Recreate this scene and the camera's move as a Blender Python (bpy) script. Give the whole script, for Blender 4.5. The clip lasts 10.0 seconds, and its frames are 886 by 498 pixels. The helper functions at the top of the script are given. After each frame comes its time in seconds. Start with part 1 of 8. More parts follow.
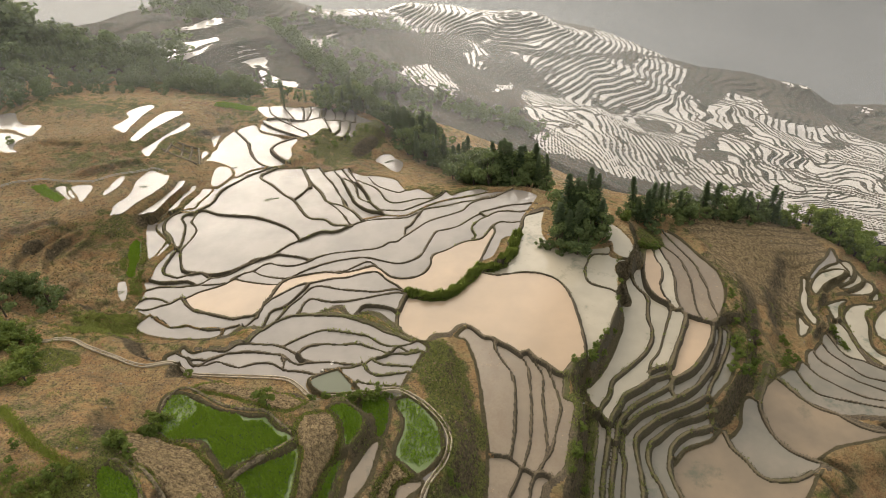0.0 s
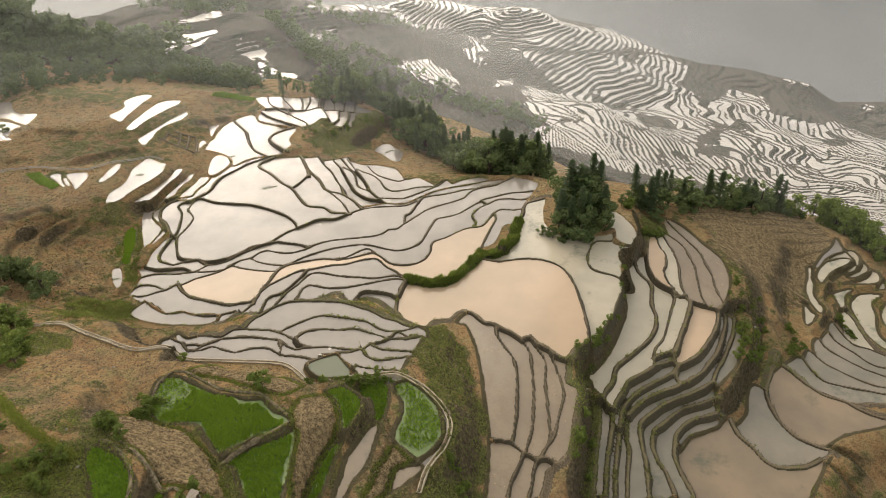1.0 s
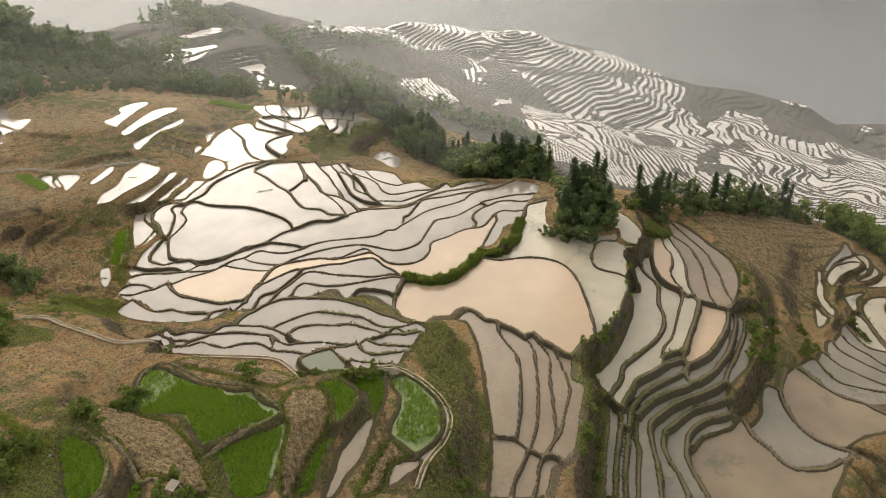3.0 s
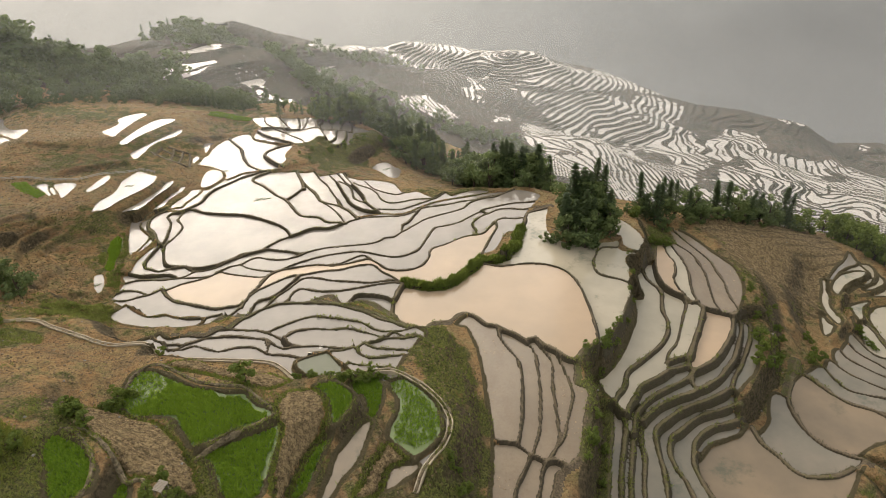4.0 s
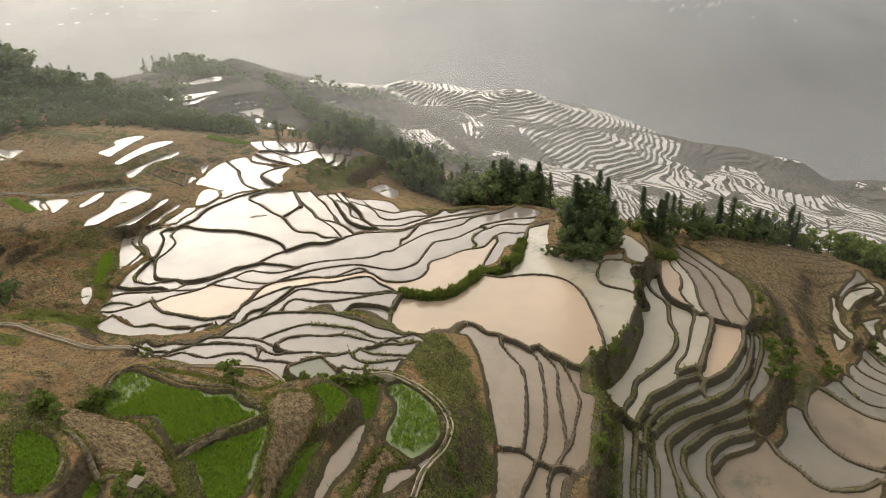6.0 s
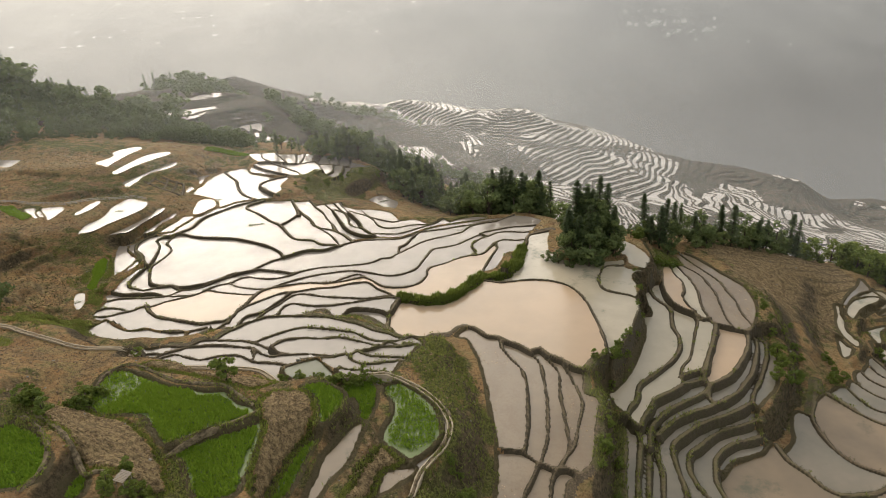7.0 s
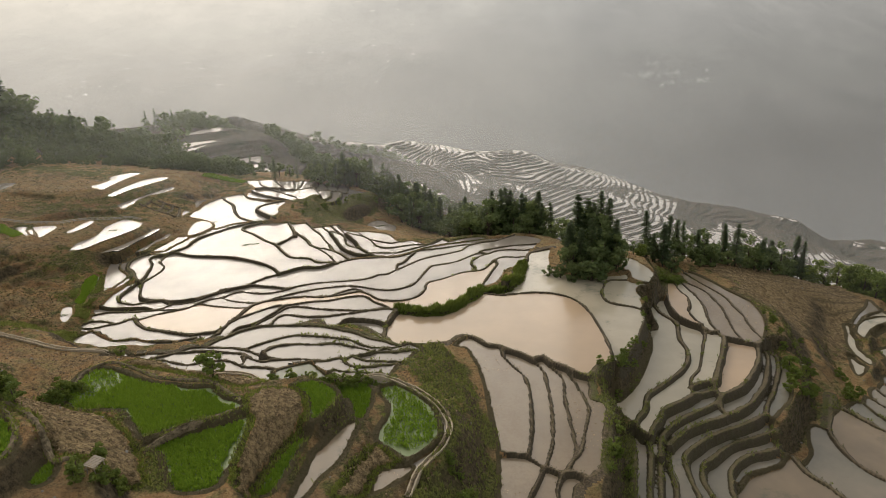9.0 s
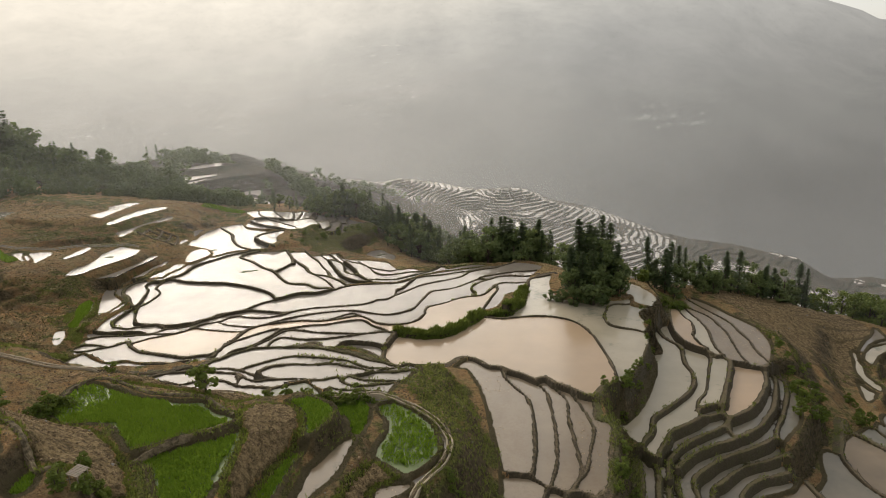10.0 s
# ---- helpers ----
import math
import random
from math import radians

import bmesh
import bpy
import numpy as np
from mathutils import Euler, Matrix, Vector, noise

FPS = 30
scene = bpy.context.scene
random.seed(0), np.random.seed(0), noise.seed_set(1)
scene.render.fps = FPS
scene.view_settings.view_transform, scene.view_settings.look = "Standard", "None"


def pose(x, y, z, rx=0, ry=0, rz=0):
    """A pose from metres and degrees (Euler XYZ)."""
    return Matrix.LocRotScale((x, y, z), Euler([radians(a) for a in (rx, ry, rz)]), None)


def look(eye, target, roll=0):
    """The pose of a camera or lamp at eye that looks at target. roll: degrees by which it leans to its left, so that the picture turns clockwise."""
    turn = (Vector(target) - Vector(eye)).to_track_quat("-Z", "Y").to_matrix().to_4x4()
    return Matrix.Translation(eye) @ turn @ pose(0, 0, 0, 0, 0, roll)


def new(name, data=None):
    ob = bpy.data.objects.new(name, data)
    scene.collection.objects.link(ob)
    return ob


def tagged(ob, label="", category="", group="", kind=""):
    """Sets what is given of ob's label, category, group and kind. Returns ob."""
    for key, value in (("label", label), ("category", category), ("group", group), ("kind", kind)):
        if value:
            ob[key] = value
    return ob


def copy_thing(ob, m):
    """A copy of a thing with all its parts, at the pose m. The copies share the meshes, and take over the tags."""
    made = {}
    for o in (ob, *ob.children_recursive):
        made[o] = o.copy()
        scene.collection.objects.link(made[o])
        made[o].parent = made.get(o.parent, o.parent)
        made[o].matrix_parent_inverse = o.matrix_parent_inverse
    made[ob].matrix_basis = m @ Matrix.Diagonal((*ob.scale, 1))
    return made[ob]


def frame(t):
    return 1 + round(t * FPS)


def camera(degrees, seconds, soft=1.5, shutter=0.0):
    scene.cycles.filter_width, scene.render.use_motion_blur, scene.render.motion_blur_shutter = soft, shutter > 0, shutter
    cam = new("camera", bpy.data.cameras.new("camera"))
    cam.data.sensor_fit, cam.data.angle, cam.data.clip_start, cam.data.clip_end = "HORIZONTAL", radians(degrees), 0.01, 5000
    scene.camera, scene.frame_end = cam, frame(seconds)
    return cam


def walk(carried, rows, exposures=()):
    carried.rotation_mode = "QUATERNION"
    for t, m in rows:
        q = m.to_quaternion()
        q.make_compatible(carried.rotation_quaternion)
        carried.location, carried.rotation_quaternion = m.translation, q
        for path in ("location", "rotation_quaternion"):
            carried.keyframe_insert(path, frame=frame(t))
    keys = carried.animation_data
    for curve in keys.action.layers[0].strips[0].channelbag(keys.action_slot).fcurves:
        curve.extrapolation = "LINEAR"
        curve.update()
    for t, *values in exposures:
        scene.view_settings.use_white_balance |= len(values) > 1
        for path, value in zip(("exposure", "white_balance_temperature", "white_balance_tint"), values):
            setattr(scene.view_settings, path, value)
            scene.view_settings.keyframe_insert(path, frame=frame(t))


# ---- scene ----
cam = camera(69.65, 10.0, soft=0.8)
PATH = [
    (0, (0.000, 0.001, 59.285), (0.000, 1.651, 58.155), -3.10),
    (0.5, (-0.065, 0.043, 57.929), (-0.065, 1.694, 56.800), -3.07),
    (1, (-0.201, 0.067, 56.494), (-0.200, 1.719, 55.367), -3.01),
    (1.5, (-0.314, 0.045, 55.173), (-0.312, 1.697, 54.046), -2.97),
    (2, (-0.443, 0.070, 53.771), (-0.439, 1.735, 52.663), -2.89),
    (2.5, (-0.501, 0.094, 52.472), (-0.494, 1.777, 51.391), -2.84),
    (4, (-0.771, 0.143, 48.361), (-0.754, 1.879, 47.368), -2.60),
    (4.5, (-0.884, 0.147, 47.058), (-0.863, 1.899, 46.094), -2.55),
    (5, (-1.005, 0.138, 45.705), (-0.982, 1.907, 44.771), -2.46),
    (5.5, (-1.080, 0.152, 44.309), (-1.054, 1.937, 43.407), -2.41),
    (7, (-1.301, 0.199, 40.252), (-1.264, 2.029, 39.445), -2.23),
    (7.5, (-1.378, 0.201, 38.857), (-1.339, 2.045, 38.083), -2.15),
    (8, (-1.442, 0.232, 37.557), (-1.400, 2.088, 36.814), -2.09),
    (8.5, (-1.518, 0.275, 36.154), (-1.473, 2.146, 35.448), -2.02),
    (9, (-1.553, 0.347, 34.843), (-1.504, 2.232, 34.177), -2.00),
    (9.5, (-1.655, 0.437, 33.460), (-1.601, 2.341, 32.852), -1.92),
    (10, (-1.729, 0.525, 32.194), (-1.672, 2.449, 31.651), -1.88),
]
EXPOSURES = [(0, 1.30, 6900, 9), (2.5, 1.28, 6900, 9), (5, 1.12, 6850, 9), (7.5, 0.93, 6850, 9), (10, 0.57, 6850, 9)]
walk(cam, [(t, look(eye, target, roll)) for t, eye, target, roll in PATH], EXPOSURES)

# ---- light: low hazy sun ahead and to the left ----
SUN_AZIMUTH, SUN_HEIGHT = -20.0, 25.0
world = bpy.data.worlds.new("sky")
scene.world = world
world.use_nodes = True
wn, wl = world.node_tree.nodes, world.node_tree.links
sky = wn.new("ShaderNodeTexSky")
sky.sky_type, sky.sun_disc = "NISHITA", False
sky.sun_elevation, sky.sun_rotation = radians(SUN_HEIGHT), radians(SUN_AZIMUTH)
sky.air_density, sky.dust_density, sky.ozone_density, sky.altitude = 1.0, 8.0, 0.6, 1500
pale = wn.new("ShaderNodeHueSaturation")
pale.inputs["Saturation"].default_value = 0.5
wl.new(sky.outputs[0], pale.inputs["Color"])
haze = wn.new("ShaderNodeMix")
haze.data_type = "RGBA"
haze.inputs[0].default_value = 0.55
haze.inputs[7].default_value = (4.3, 4.32, 4.3, 1)
wl.new(pale.outputs[0], haze.inputs[6])
wl.new(haze.outputs[2], wn["Background"].inputs[0])
wn["Background"].inputs[1].default_value = 0.115
lamp = bpy.data.lights.new("sun", "SUN")
lamp.energy, lamp.angle, lamp.color = 1.0, radians(60.0), (1.0, 0.92, 0.82)
sun = new("sun", lamp)
sun.matrix_world = look((0, 0, 300), (-300 * math.sin(radians(SUN_AZIMUTH)) * math.cos(radians(SUN_HEIGHT)),
                                      -300 * math.cos(radians(SUN_AZIMUTH)) * math.cos(radians(SUN_HEIGHT)),
                                      300 - 300 * math.sin(radians(SUN_HEIGHT))))


# ---- materials ----
class Nodes:
    """A short way to write node materials."""

    def __init__(self, name):
        self.m = bpy.data.materials.new(name)
        self.m.use_nodes = True
        self.t = self.m.node_tree
        self.b = self.t.nodes["Principled BSDF"]
        self.place = self.t.nodes.new("ShaderNodeTexCoord").outputs["Object"]

    def put(self, socket, value):
        if hasattr(value, "links"):
            self.t.links.new(value, socket)
        else:
            socket.default_value = value

    def noise(self, scale, detail=4.0, rough=0.55, stretch=None):
        n = self.t.nodes.new("ShaderNodeTexNoise")
        n.inputs["Scale"].default_value, n.inputs["Detail"].default_value = scale, detail
        n.inputs["Roughness"].default_value = rough
        place = self.place
        if stretch:
            k = self.t.nodes.new("ShaderNodeMapping")
            k.inputs["Scale"].default_value = stretch[:3]
            if len(stretch) > 3:
                k.inputs["Rotation"].default_value = (0, 0, radians(stretch[3]))
            self.t.links.new(place, k.inputs[0])
            place = k.outputs[0]
        self.t.links.new(place, n.inputs["Vector"])
        return n.outputs["Fac"]

    def ramp(self, fac, *stops):
        n = self.t.nodes.new("ShaderNodeValToRGB")
        while len(n.color_ramp.elements) < len(stops):
            n.color_ramp.elements.new(0.5)
        for e, (at, c) in zip(n.color_ramp.elements, stops):
            e.position, e.color = at, (*c, 1) if len(c) == 3 else c
        self.t.links.new(fac, n.inputs[0])
        return n.outputs[0]

    def mix(self, fac, a, b, how="MIX"):
        n = self.t.nodes.new("ShaderNodeMix")
        n.data_type, n.blend_type = "RGBA", how
        self.put(n.inputs[0], fac)
        self.put(n.inputs[6], a if not isinstance(a, tuple) else (*a, 1))
        self.put(n.inputs[7], b if not isinstance(b, tuple) else (*b, 1))
        return n.outputs[2]

    def math(self, how, a, b=0.0):
        n = self.t.nodes.new("ShaderNodeMath")
        n.operation = how
        self.put(n.inputs[0], a)
        self.put(n.inputs[1], b)
        return n.outputs[0]

    def attribute(self, name):
        n = self.t.nodes.new("ShaderNodeAttribute")
        n.attribute_name = name
        return n.outputs["Fac"]

    def luck(self):
        return self.t.nodes.new("ShaderNodeObjectInfo").outputs["Random"]

    def island(self):
        return self.t.nodes.new("ShaderNodeNewGeometry").outputs["Random Per Island"]

    def done(self, colour, rough=0.9, bump=None, height=0.05, spec=0.2):
        self.put(self.b.inputs["Base Color"], colour if not isinstance(colour, tuple) else (*colour, 1))
        self.put(self.b.inputs["Roughness"], rough)
        self.b.inputs["Specular IOR Level"].default_value = spec
        if bump is not None:
            n = self.t.nodes.new("ShaderNodeBump")
            n.inputs["Strength"].default_value, n.inputs["Distance"].default_value = 0.9, height
            self.t.links.new(bump, n.inputs["Height"])
            self.t.links.new(n.outputs[0], self.b.inputs["Normal"])
        return self.m


def land_material():
    k = Nodes("dry_field")
    big, mid, fine, grit = k.noise(0.06, 5), k.noise(0.45, 6, 0.68), k.noise(4.5, 4, 0.7), k.noise(14, 3, 0.7)
    crumb = k.noise(2.1, 6, 0.78)
    soil = k.ramp(big, (0.36, (0.36, 0.2, 0.095)), (0.5, (0.49, 0.285, 0.125)), (0.64, (0.58, 0.34, 0.145)))
    straw = k.mix(k.ramp(mid, (0.42, (0, 0, 0)), (0.62, (1, 1, 1))), soil, (0.52, 0.38, 0.175))
    dun = k.noise(0.17, 5, 0.65)
    straw = k.mix(k.ramp(dun, (0.5, (0, 0, 0)), (0.66, (0.6, 0.6, 0.6))), straw, (0.27, 0.22, 0.13))
    turned = k.mix(k.ramp(crumb, (0.38, (0, 0, 0)), (0.6, (1, 1, 1))), (0.2, 0.135, 0.066), (0.52, 0.375, 0.195))
    straw = k.mix(k.ramp(k.math("ADD", k.attribute("plough"), k.math("MULTIPLY", k.math("SUBTRACT", mid, 0.5), 0.9)), (0.4, (0, 0, 0)), (0.62, (1, 1, 1))), straw, turned)
    green = k.mix(k.ramp(fine, (0.35, (0, 0, 0)), (0.62, (1, 1, 1))), (0.055, 0.075, 0.018), (0.25, 0.24, 0.07))
    grown = k.math("ADD", k.attribute("grass"), k.math("MULTIPLY", k.math("SUBTRACT", mid, 0.5), 1.8))
    c = k.mix(k.ramp(grown, (0.45, (0, 0, 0)), (0.66, (1, 1, 1))), straw, green)
    row = k.math("ADD", k.attribute("row"), k.math("MULTIPLY", k.math("SUBTRACT", fine, 0.5), 0.7))
    c = k.mix(k.ramp(row, (0.16, (0.95, 0.95, 0.95)), (0.5, (0, 0, 0))), c, k.mix(0.55, c, (0.06, 0.048, 0.022)))
    # clods and the gaps between them, tufts and dead weeds
    c = k.mix(k.ramp(crumb, (0.36, (1, 1, 1)), (0.5, (0, 0, 0))), c, k.mix(0.5, c, (0.06, 0.048, 0.022)))
    c = k.mix(k.ramp(fine, (0.38, (1, 1, 1)), (0.5, (0, 0, 0))), c, k.mix(0.4, c, (0.06, 0.044, 0.024)))
    c = k.mix(k.ramp(k.noise(1.1, 5, 0.7), (0.36, (1, 1, 1)), (0.5, (0, 0, 0))), c, k.mix(0.4, c, (0.085, 0.074, 0.03)))
    c = k.mix(k.ramp(grit, (0.56, (0, 0, 0)), (0.7, (0.55, 0.55, 0.55))), c, (0.52, 0.41, 0.25))
    # steep ground gets darker earth, with shade put into its colour
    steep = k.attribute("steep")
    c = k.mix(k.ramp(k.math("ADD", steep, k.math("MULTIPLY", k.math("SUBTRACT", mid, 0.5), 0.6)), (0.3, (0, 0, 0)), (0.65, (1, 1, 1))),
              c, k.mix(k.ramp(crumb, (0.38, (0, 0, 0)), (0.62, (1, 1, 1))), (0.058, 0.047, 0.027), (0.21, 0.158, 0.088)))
    rim = k.math("ADD", k.attribute("rim"), k.math("MULTIPLY", k.math("SUBTRACT", fine, 0.5), 0.8))
    c = k.mix(k.ramp(rim, (0.4, (0, 0, 0)), (0.62, (1, 1, 1))), c, k.mix(fine, (0.085, 0.068, 0.038), (0.22, 0.175, 0.09)))
    return k.done(c, 0.95, k.math("ADD", k.math("ADD", k.math("MULTIPLY", crumb, 1.3), fine), k.math("ADD", mid, k.math("MULTIPLY", grit, 0.4))), 0.8)


def bund_material():
    k = Nodes("bund_earth")
    big, mid, fine, grit = k.noise(0.12, 4), k.noise(1.2, 5, 0.65), k.noise(6.0, 4, 0.7), k.noise(16, 3, 0.7)
    mud = k.mix(k.ramp(fine, (0.36, (0, 0, 0)), (0.62, (1, 1, 1))), (0.042, 0.032, 0.02), (0.16, 0.118, 0.07))
    weed = k.mix(fine, (0.04, 0.046, 0.014), (0.16, 0.15, 0.045))
    grown = k.math("ADD", k.attribute("grass"), k.math("SUBTRACT", mid, 0.42))
    c = k.mix(k.ramp(grown, (0.5, (0, 0, 0)), (0.7, (1, 1, 1))), mud, weed)
    c = k.mix(k.ramp(k.math("ADD", k.attribute("tread"), k.math("SUBTRACT", grit, 0.5)), (0.55, (0, 0, 0)), (0.9, (0.6, 0.6, 0.6))), c, (0.17, 0.13, 0.075))
    # steep sides painted darker, for the shade on them as well as wet mud
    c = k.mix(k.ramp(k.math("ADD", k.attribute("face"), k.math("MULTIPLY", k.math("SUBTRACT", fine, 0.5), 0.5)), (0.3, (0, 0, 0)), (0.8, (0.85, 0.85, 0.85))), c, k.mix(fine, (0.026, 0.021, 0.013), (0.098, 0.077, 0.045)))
    return k.done(c, 0.85, k.math("ADD", fine, mid), 0.16, 0.3)


def water_material(name, colour, deep, rough=0.12, mud=None, stain=None):
    k = Nodes(name)
    cloudy = k.noise(0.09, 5, 0.6)
    c = k.mix(k.ramp(cloudy, (0.38, (0, 0, 0)), (0.64, (1, 1, 1))), colour, deep)
    c = k.mix(k.luck(), c, k.mix(0.35, c, deep))
    if mud:
        shoal = k.math("ADD", k.math("MULTIPLY", k.noise(0.3, 5, 0.7, (1, 0.4, 1)), 0.6), k.math("MULTIPLY", k.noise(3.0, 5, 0.75), 0.45))
        c = k.mix(k.ramp(shoal, (0.42, (0.7, 0.7, 0.7)), (0.55, (0, 0, 0))), c, mud)
    if stain:
        drift = k.math("ADD", k.math("MULTIPLY", k.noise(0.16, 4, 0.6), 0.7), k.math("MULTIPLY", k.noise(1.3, 5, 0.75), 0.3))
        c = k.mix(k.ramp(drift, (0.56, (0, 0, 0)), (0.66, (0.75, 0.75, 0.75))), c, stain)
    m = k.done(c, rough, k.noise(2.5, 3, 0.6), 0.004, 0.5)
    k.b.inputs["IOR"].default_value = 1.33
    return m


LAND = land_material()
EARTH = bund_material()
WATER = water_material("pond_water", (0.27, 0.23, 0.185), (0.195, 0.168, 0.138))
MUDDY = water_material("muddy_water", (0.47, 0.335, 0.215), (0.38, 0.28, 0.185))
BROWN = water_material("brown_water", (0.26, 0.19, 0.12), (0.18, 0.14, 0.095), 0.12, None, (0.1, 0.105, 0.07))
DEEP = water_material("deep_water", (0.26, 0.215, 0.16), (0.17, 0.155, 0.118), 0.12, None, (0.1, 0.112, 0.082))
MURKY = water_material("murky_green_water", (0.12, 0.125, 0.07), (0.09, 0.1, 0.055), 0.3)
SILT = water_material("silty_water", (0.26, 0.2, 0.135), (0.2, 0.157, 0.11), 0.14, (0.2, 0.147, 0.098))
GREY = water_material("grey_green_water", (0.46, 0.39, 0.285), (0.34, 0.3, 0.22), 0.12, None, (0.15, 0.165, 0.115))
PADDY = water_material("seedling_water", (0.16, 0.2, 0.075), (0.12, 0.165, 0.055), 0.42)

# ---- the lie of the land: spot heights, in metres ----
SPOTS_BASIN = [
    (-25.5, 93.2, -1.4), (-45.3, 107.1, -1.3), (2.6, 66.3, 1.1), (-6.2, 72.1, 0.8), (9.6, 61.0, 1.1), (5.9, 77.3, 1.1), (-32.4, 89.8, -1.9),
    (-37.1, 119.3, 0.0), (-45.5, 113.2, 0.6), (-27.5, 118.9, -1.3), (-9.0, 132.0, -6.5), (-21.4, 138.7, -1.6), (27.4, 81.6, -0.4), (-7.4, 68.5, 0.6),
    (-14.0, 91.6, -1.5), (-11.4, 84.9, -0.8), (-7.9, 74.5, 0.2), (-42.6, 80.5, -2.9), (-20.1, 77.5, -0.3), (-2.8, 87.3, -0.3), (22.1, 83.7, 0.7), (16.3, 100.7, 0.0), (14.8, 77.8, 0.5), (15.3, 68.2, 1.1),
    (-7.8, 53.3, 4.0), (-14.3, 55.2, 3.8), (-34.7, 66.6, 1.4), (-28.4, 58.9, 4.0),
]
SPOTS_EAST = [
    (18.2, 55.1, -3.6), (22.3, 63.7, -3.5), (25.5, 72.7, -3.8), (27.8, 77.7, -3.0), (29.3, 69.7, -3.7), (16.3, 60.2, 1.1), (17.9, 68.7, 1.1), (21.8, 72.6, 0.2), (39.3, 69.9, -3.3), (30.0, 60.4, -4.7), (6.7, 46.8, -0.6), (59.6, 80.5, -12.4), (42.2, 60.4, -10.0), (45.7, 63.5, -10.8),
    (59.0, 91.8, -8.9), (23.5, 56.9, -5.0), (35.7, 54.3, -9.2), (47.1, 50.0, -11.6), (24.1, 49.1, -7.3), (14.5, 46.8, -4.1), (72.4, 91.0, -12.2),
    (64.6, 80.9, -14.2), (74.3, 86.2, -13.4), (37.5, 64.2, -4.2), (41.8, 84.1, -2.8), (54.3, 62.8, -12.1), (34.6, 42.8, -10.5), (79.4, 107.4, -14.7), (52.6, 106.3, -7.0),
]
SPOTS_WEST = [
    (-29.5, 49.1, 7.8), (-16.1, 43.1, 7.4), (-22.5, 39.2, 7.3), (-6.2, 50.9, 4.7), (-0.4, 45.9, 3.0), (-8.7, 48.3, 5.6), (-31.7, 36.5, 12.4), (-68.6, 133.9, 4.7),
    (-62.8, 126.9, 1.6), (-32.7, 36.4, 12.4), (-28.0, 34.6, 11.7), (-3.6, 39.8, 3.3), (-6.4, 41.8, 3.8), (-14.5, 46.4, 7.6), (-48.6, 58.1, 8.3), (-62.5, 87.7, 1.2),
    (-67.9, 93.0, 4.5), (-64.6, 106.7, 3.5), (-42.5, 53.6, 9.1), (-58.2, 148.9, 5.3), (-71.2, 168.8, 1.1), (-50.7, 164.4, -1.6), (-82.7, 150.5, 6.6), (-4.8, 52.4, 4.5), (-43.9, 39.5, 14.2),
]
SPOTS_FAR = [
    (-38.1, 168.3, -0.7), (-21.5, 149.6, -1.1), (-1.0, 147.7, -9.5), (-98.2, 184.0, 4.6), (-92.9, 236.7, 2.9), (-47.3, 305.9, -16.6), (-85.2, 274.9, -8.7), (-51.4, 295.6, -22.3),
    (-94.9, 334.6, -4.7), (27.0, 367.2, -51.5), (-7.4, 381.4, -33.3), (48.2, 385.8, -38.0), (77.3, 373.7, -44.7), (107.3, 334.3, -58.0), (69.6, 258.4, -48.7), (52.1, 280.3, -54.2),
    (119.3, 300.7, -67.5), (166.3, 334.4, -74.4), (210.4, 341.1, -76.9), (232.2, 329.1, -96.0), (127.5, 200.9, -66.6), (87.3, 276.7, -66.0), (-4.5, 214.6, -19.8), (55.7, 160.8, -40.7), (-148.8, 222.6, -0.6), (-200.9, 280.9, -24.9), (-329.8, 403.1, -67.3), (-157.1, 346.9, -31.3),
]

SPOTS = np.array(SPOTS_BASIN + SPOTS_EAST + SPOTS_WEST + SPOTS_FAR, float)


def spline_weights(p):
    n = len(p)
    a = np.zeros((n + 3, n + 3))
    a[:n, :n] = np.hypot(p[:, None, 0] - p[None, :, 0], p[:, None, 1] - p[None, :, 1]) - 3.0 * np.eye(n)
    a[:n, n], a[n, :n] = 1, 1
    a[:n, n + 1:], a[n + 1:, :n] = p[:, :2], p[:, :2].T
    return np.linalg.solve(a, np.r_[p[:, 2], 0, 0, 0])


WEIGHTS = spline_weights(SPOTS)


def lie(x, y):
    """The smooth height of the land, for arrays or numbers."""
    x, y = np.asarray(x, float), np.asarray(y, float)
    z = WEIGHTS[-3] + WEIGHTS[-2] * x + WEIGHTS[-1] * y
    for (px, py, _), w in zip(SPOTS, WEIGHTS):
        z = z + w * np.hypot(x - px, y - py)
    return z


def lattice_noise(shape, cell, size, seed):
    """Smooth noise on a grid, from -1 to 1, with features about size metres across."""
    rng = np.random.default_rng(seed)
    step = size / cell
    ny, nx = int(shape[0] / step) + 3, int(shape[1] / step) + 3
    v = rng.uniform(-1, 1, (ny, nx))
    fy, fx = np.arange(shape[0]) / step, np.arange(shape[1]) / step
    iy, ix = fy.astype(int), fx.astype(int)
    ty, tx = fy - iy, fx - ix
    ty, tx = (ty * ty * (3 - 2 * ty))[:, None], (tx * tx * (3 - 2 * tx))[None, :]
    a, b = v[np.ix_(iy, ix)], v[np.ix_(iy, ix + 1)]
    c, d = v[np.ix_(iy + 1, ix)], v[np.ix_(iy + 1, ix + 1)]
    return (a * (1 - tx) + b * tx) * (1 - ty) + (c * (1 - tx) + d * tx) * ty


def ease(x, a, b):
    t = np.clip((x - a) / (b - a), 0, 1)
    return t * t * (3 - 2 * t)


def within(outline, x, y):
    """Where a plan's points lie inside an outline."""
    inside_it = np.zeros(x.shape, bool)
    for (ax, ay), (bx, by) in zip(outline, outline[1:] + outline[:1]):
        if ay != by:
            inside_it ^= ((ay > y) != (by > y)) & (x < (bx - ax) * (y - ay) / (by - ay) + ax)
    return inside_it


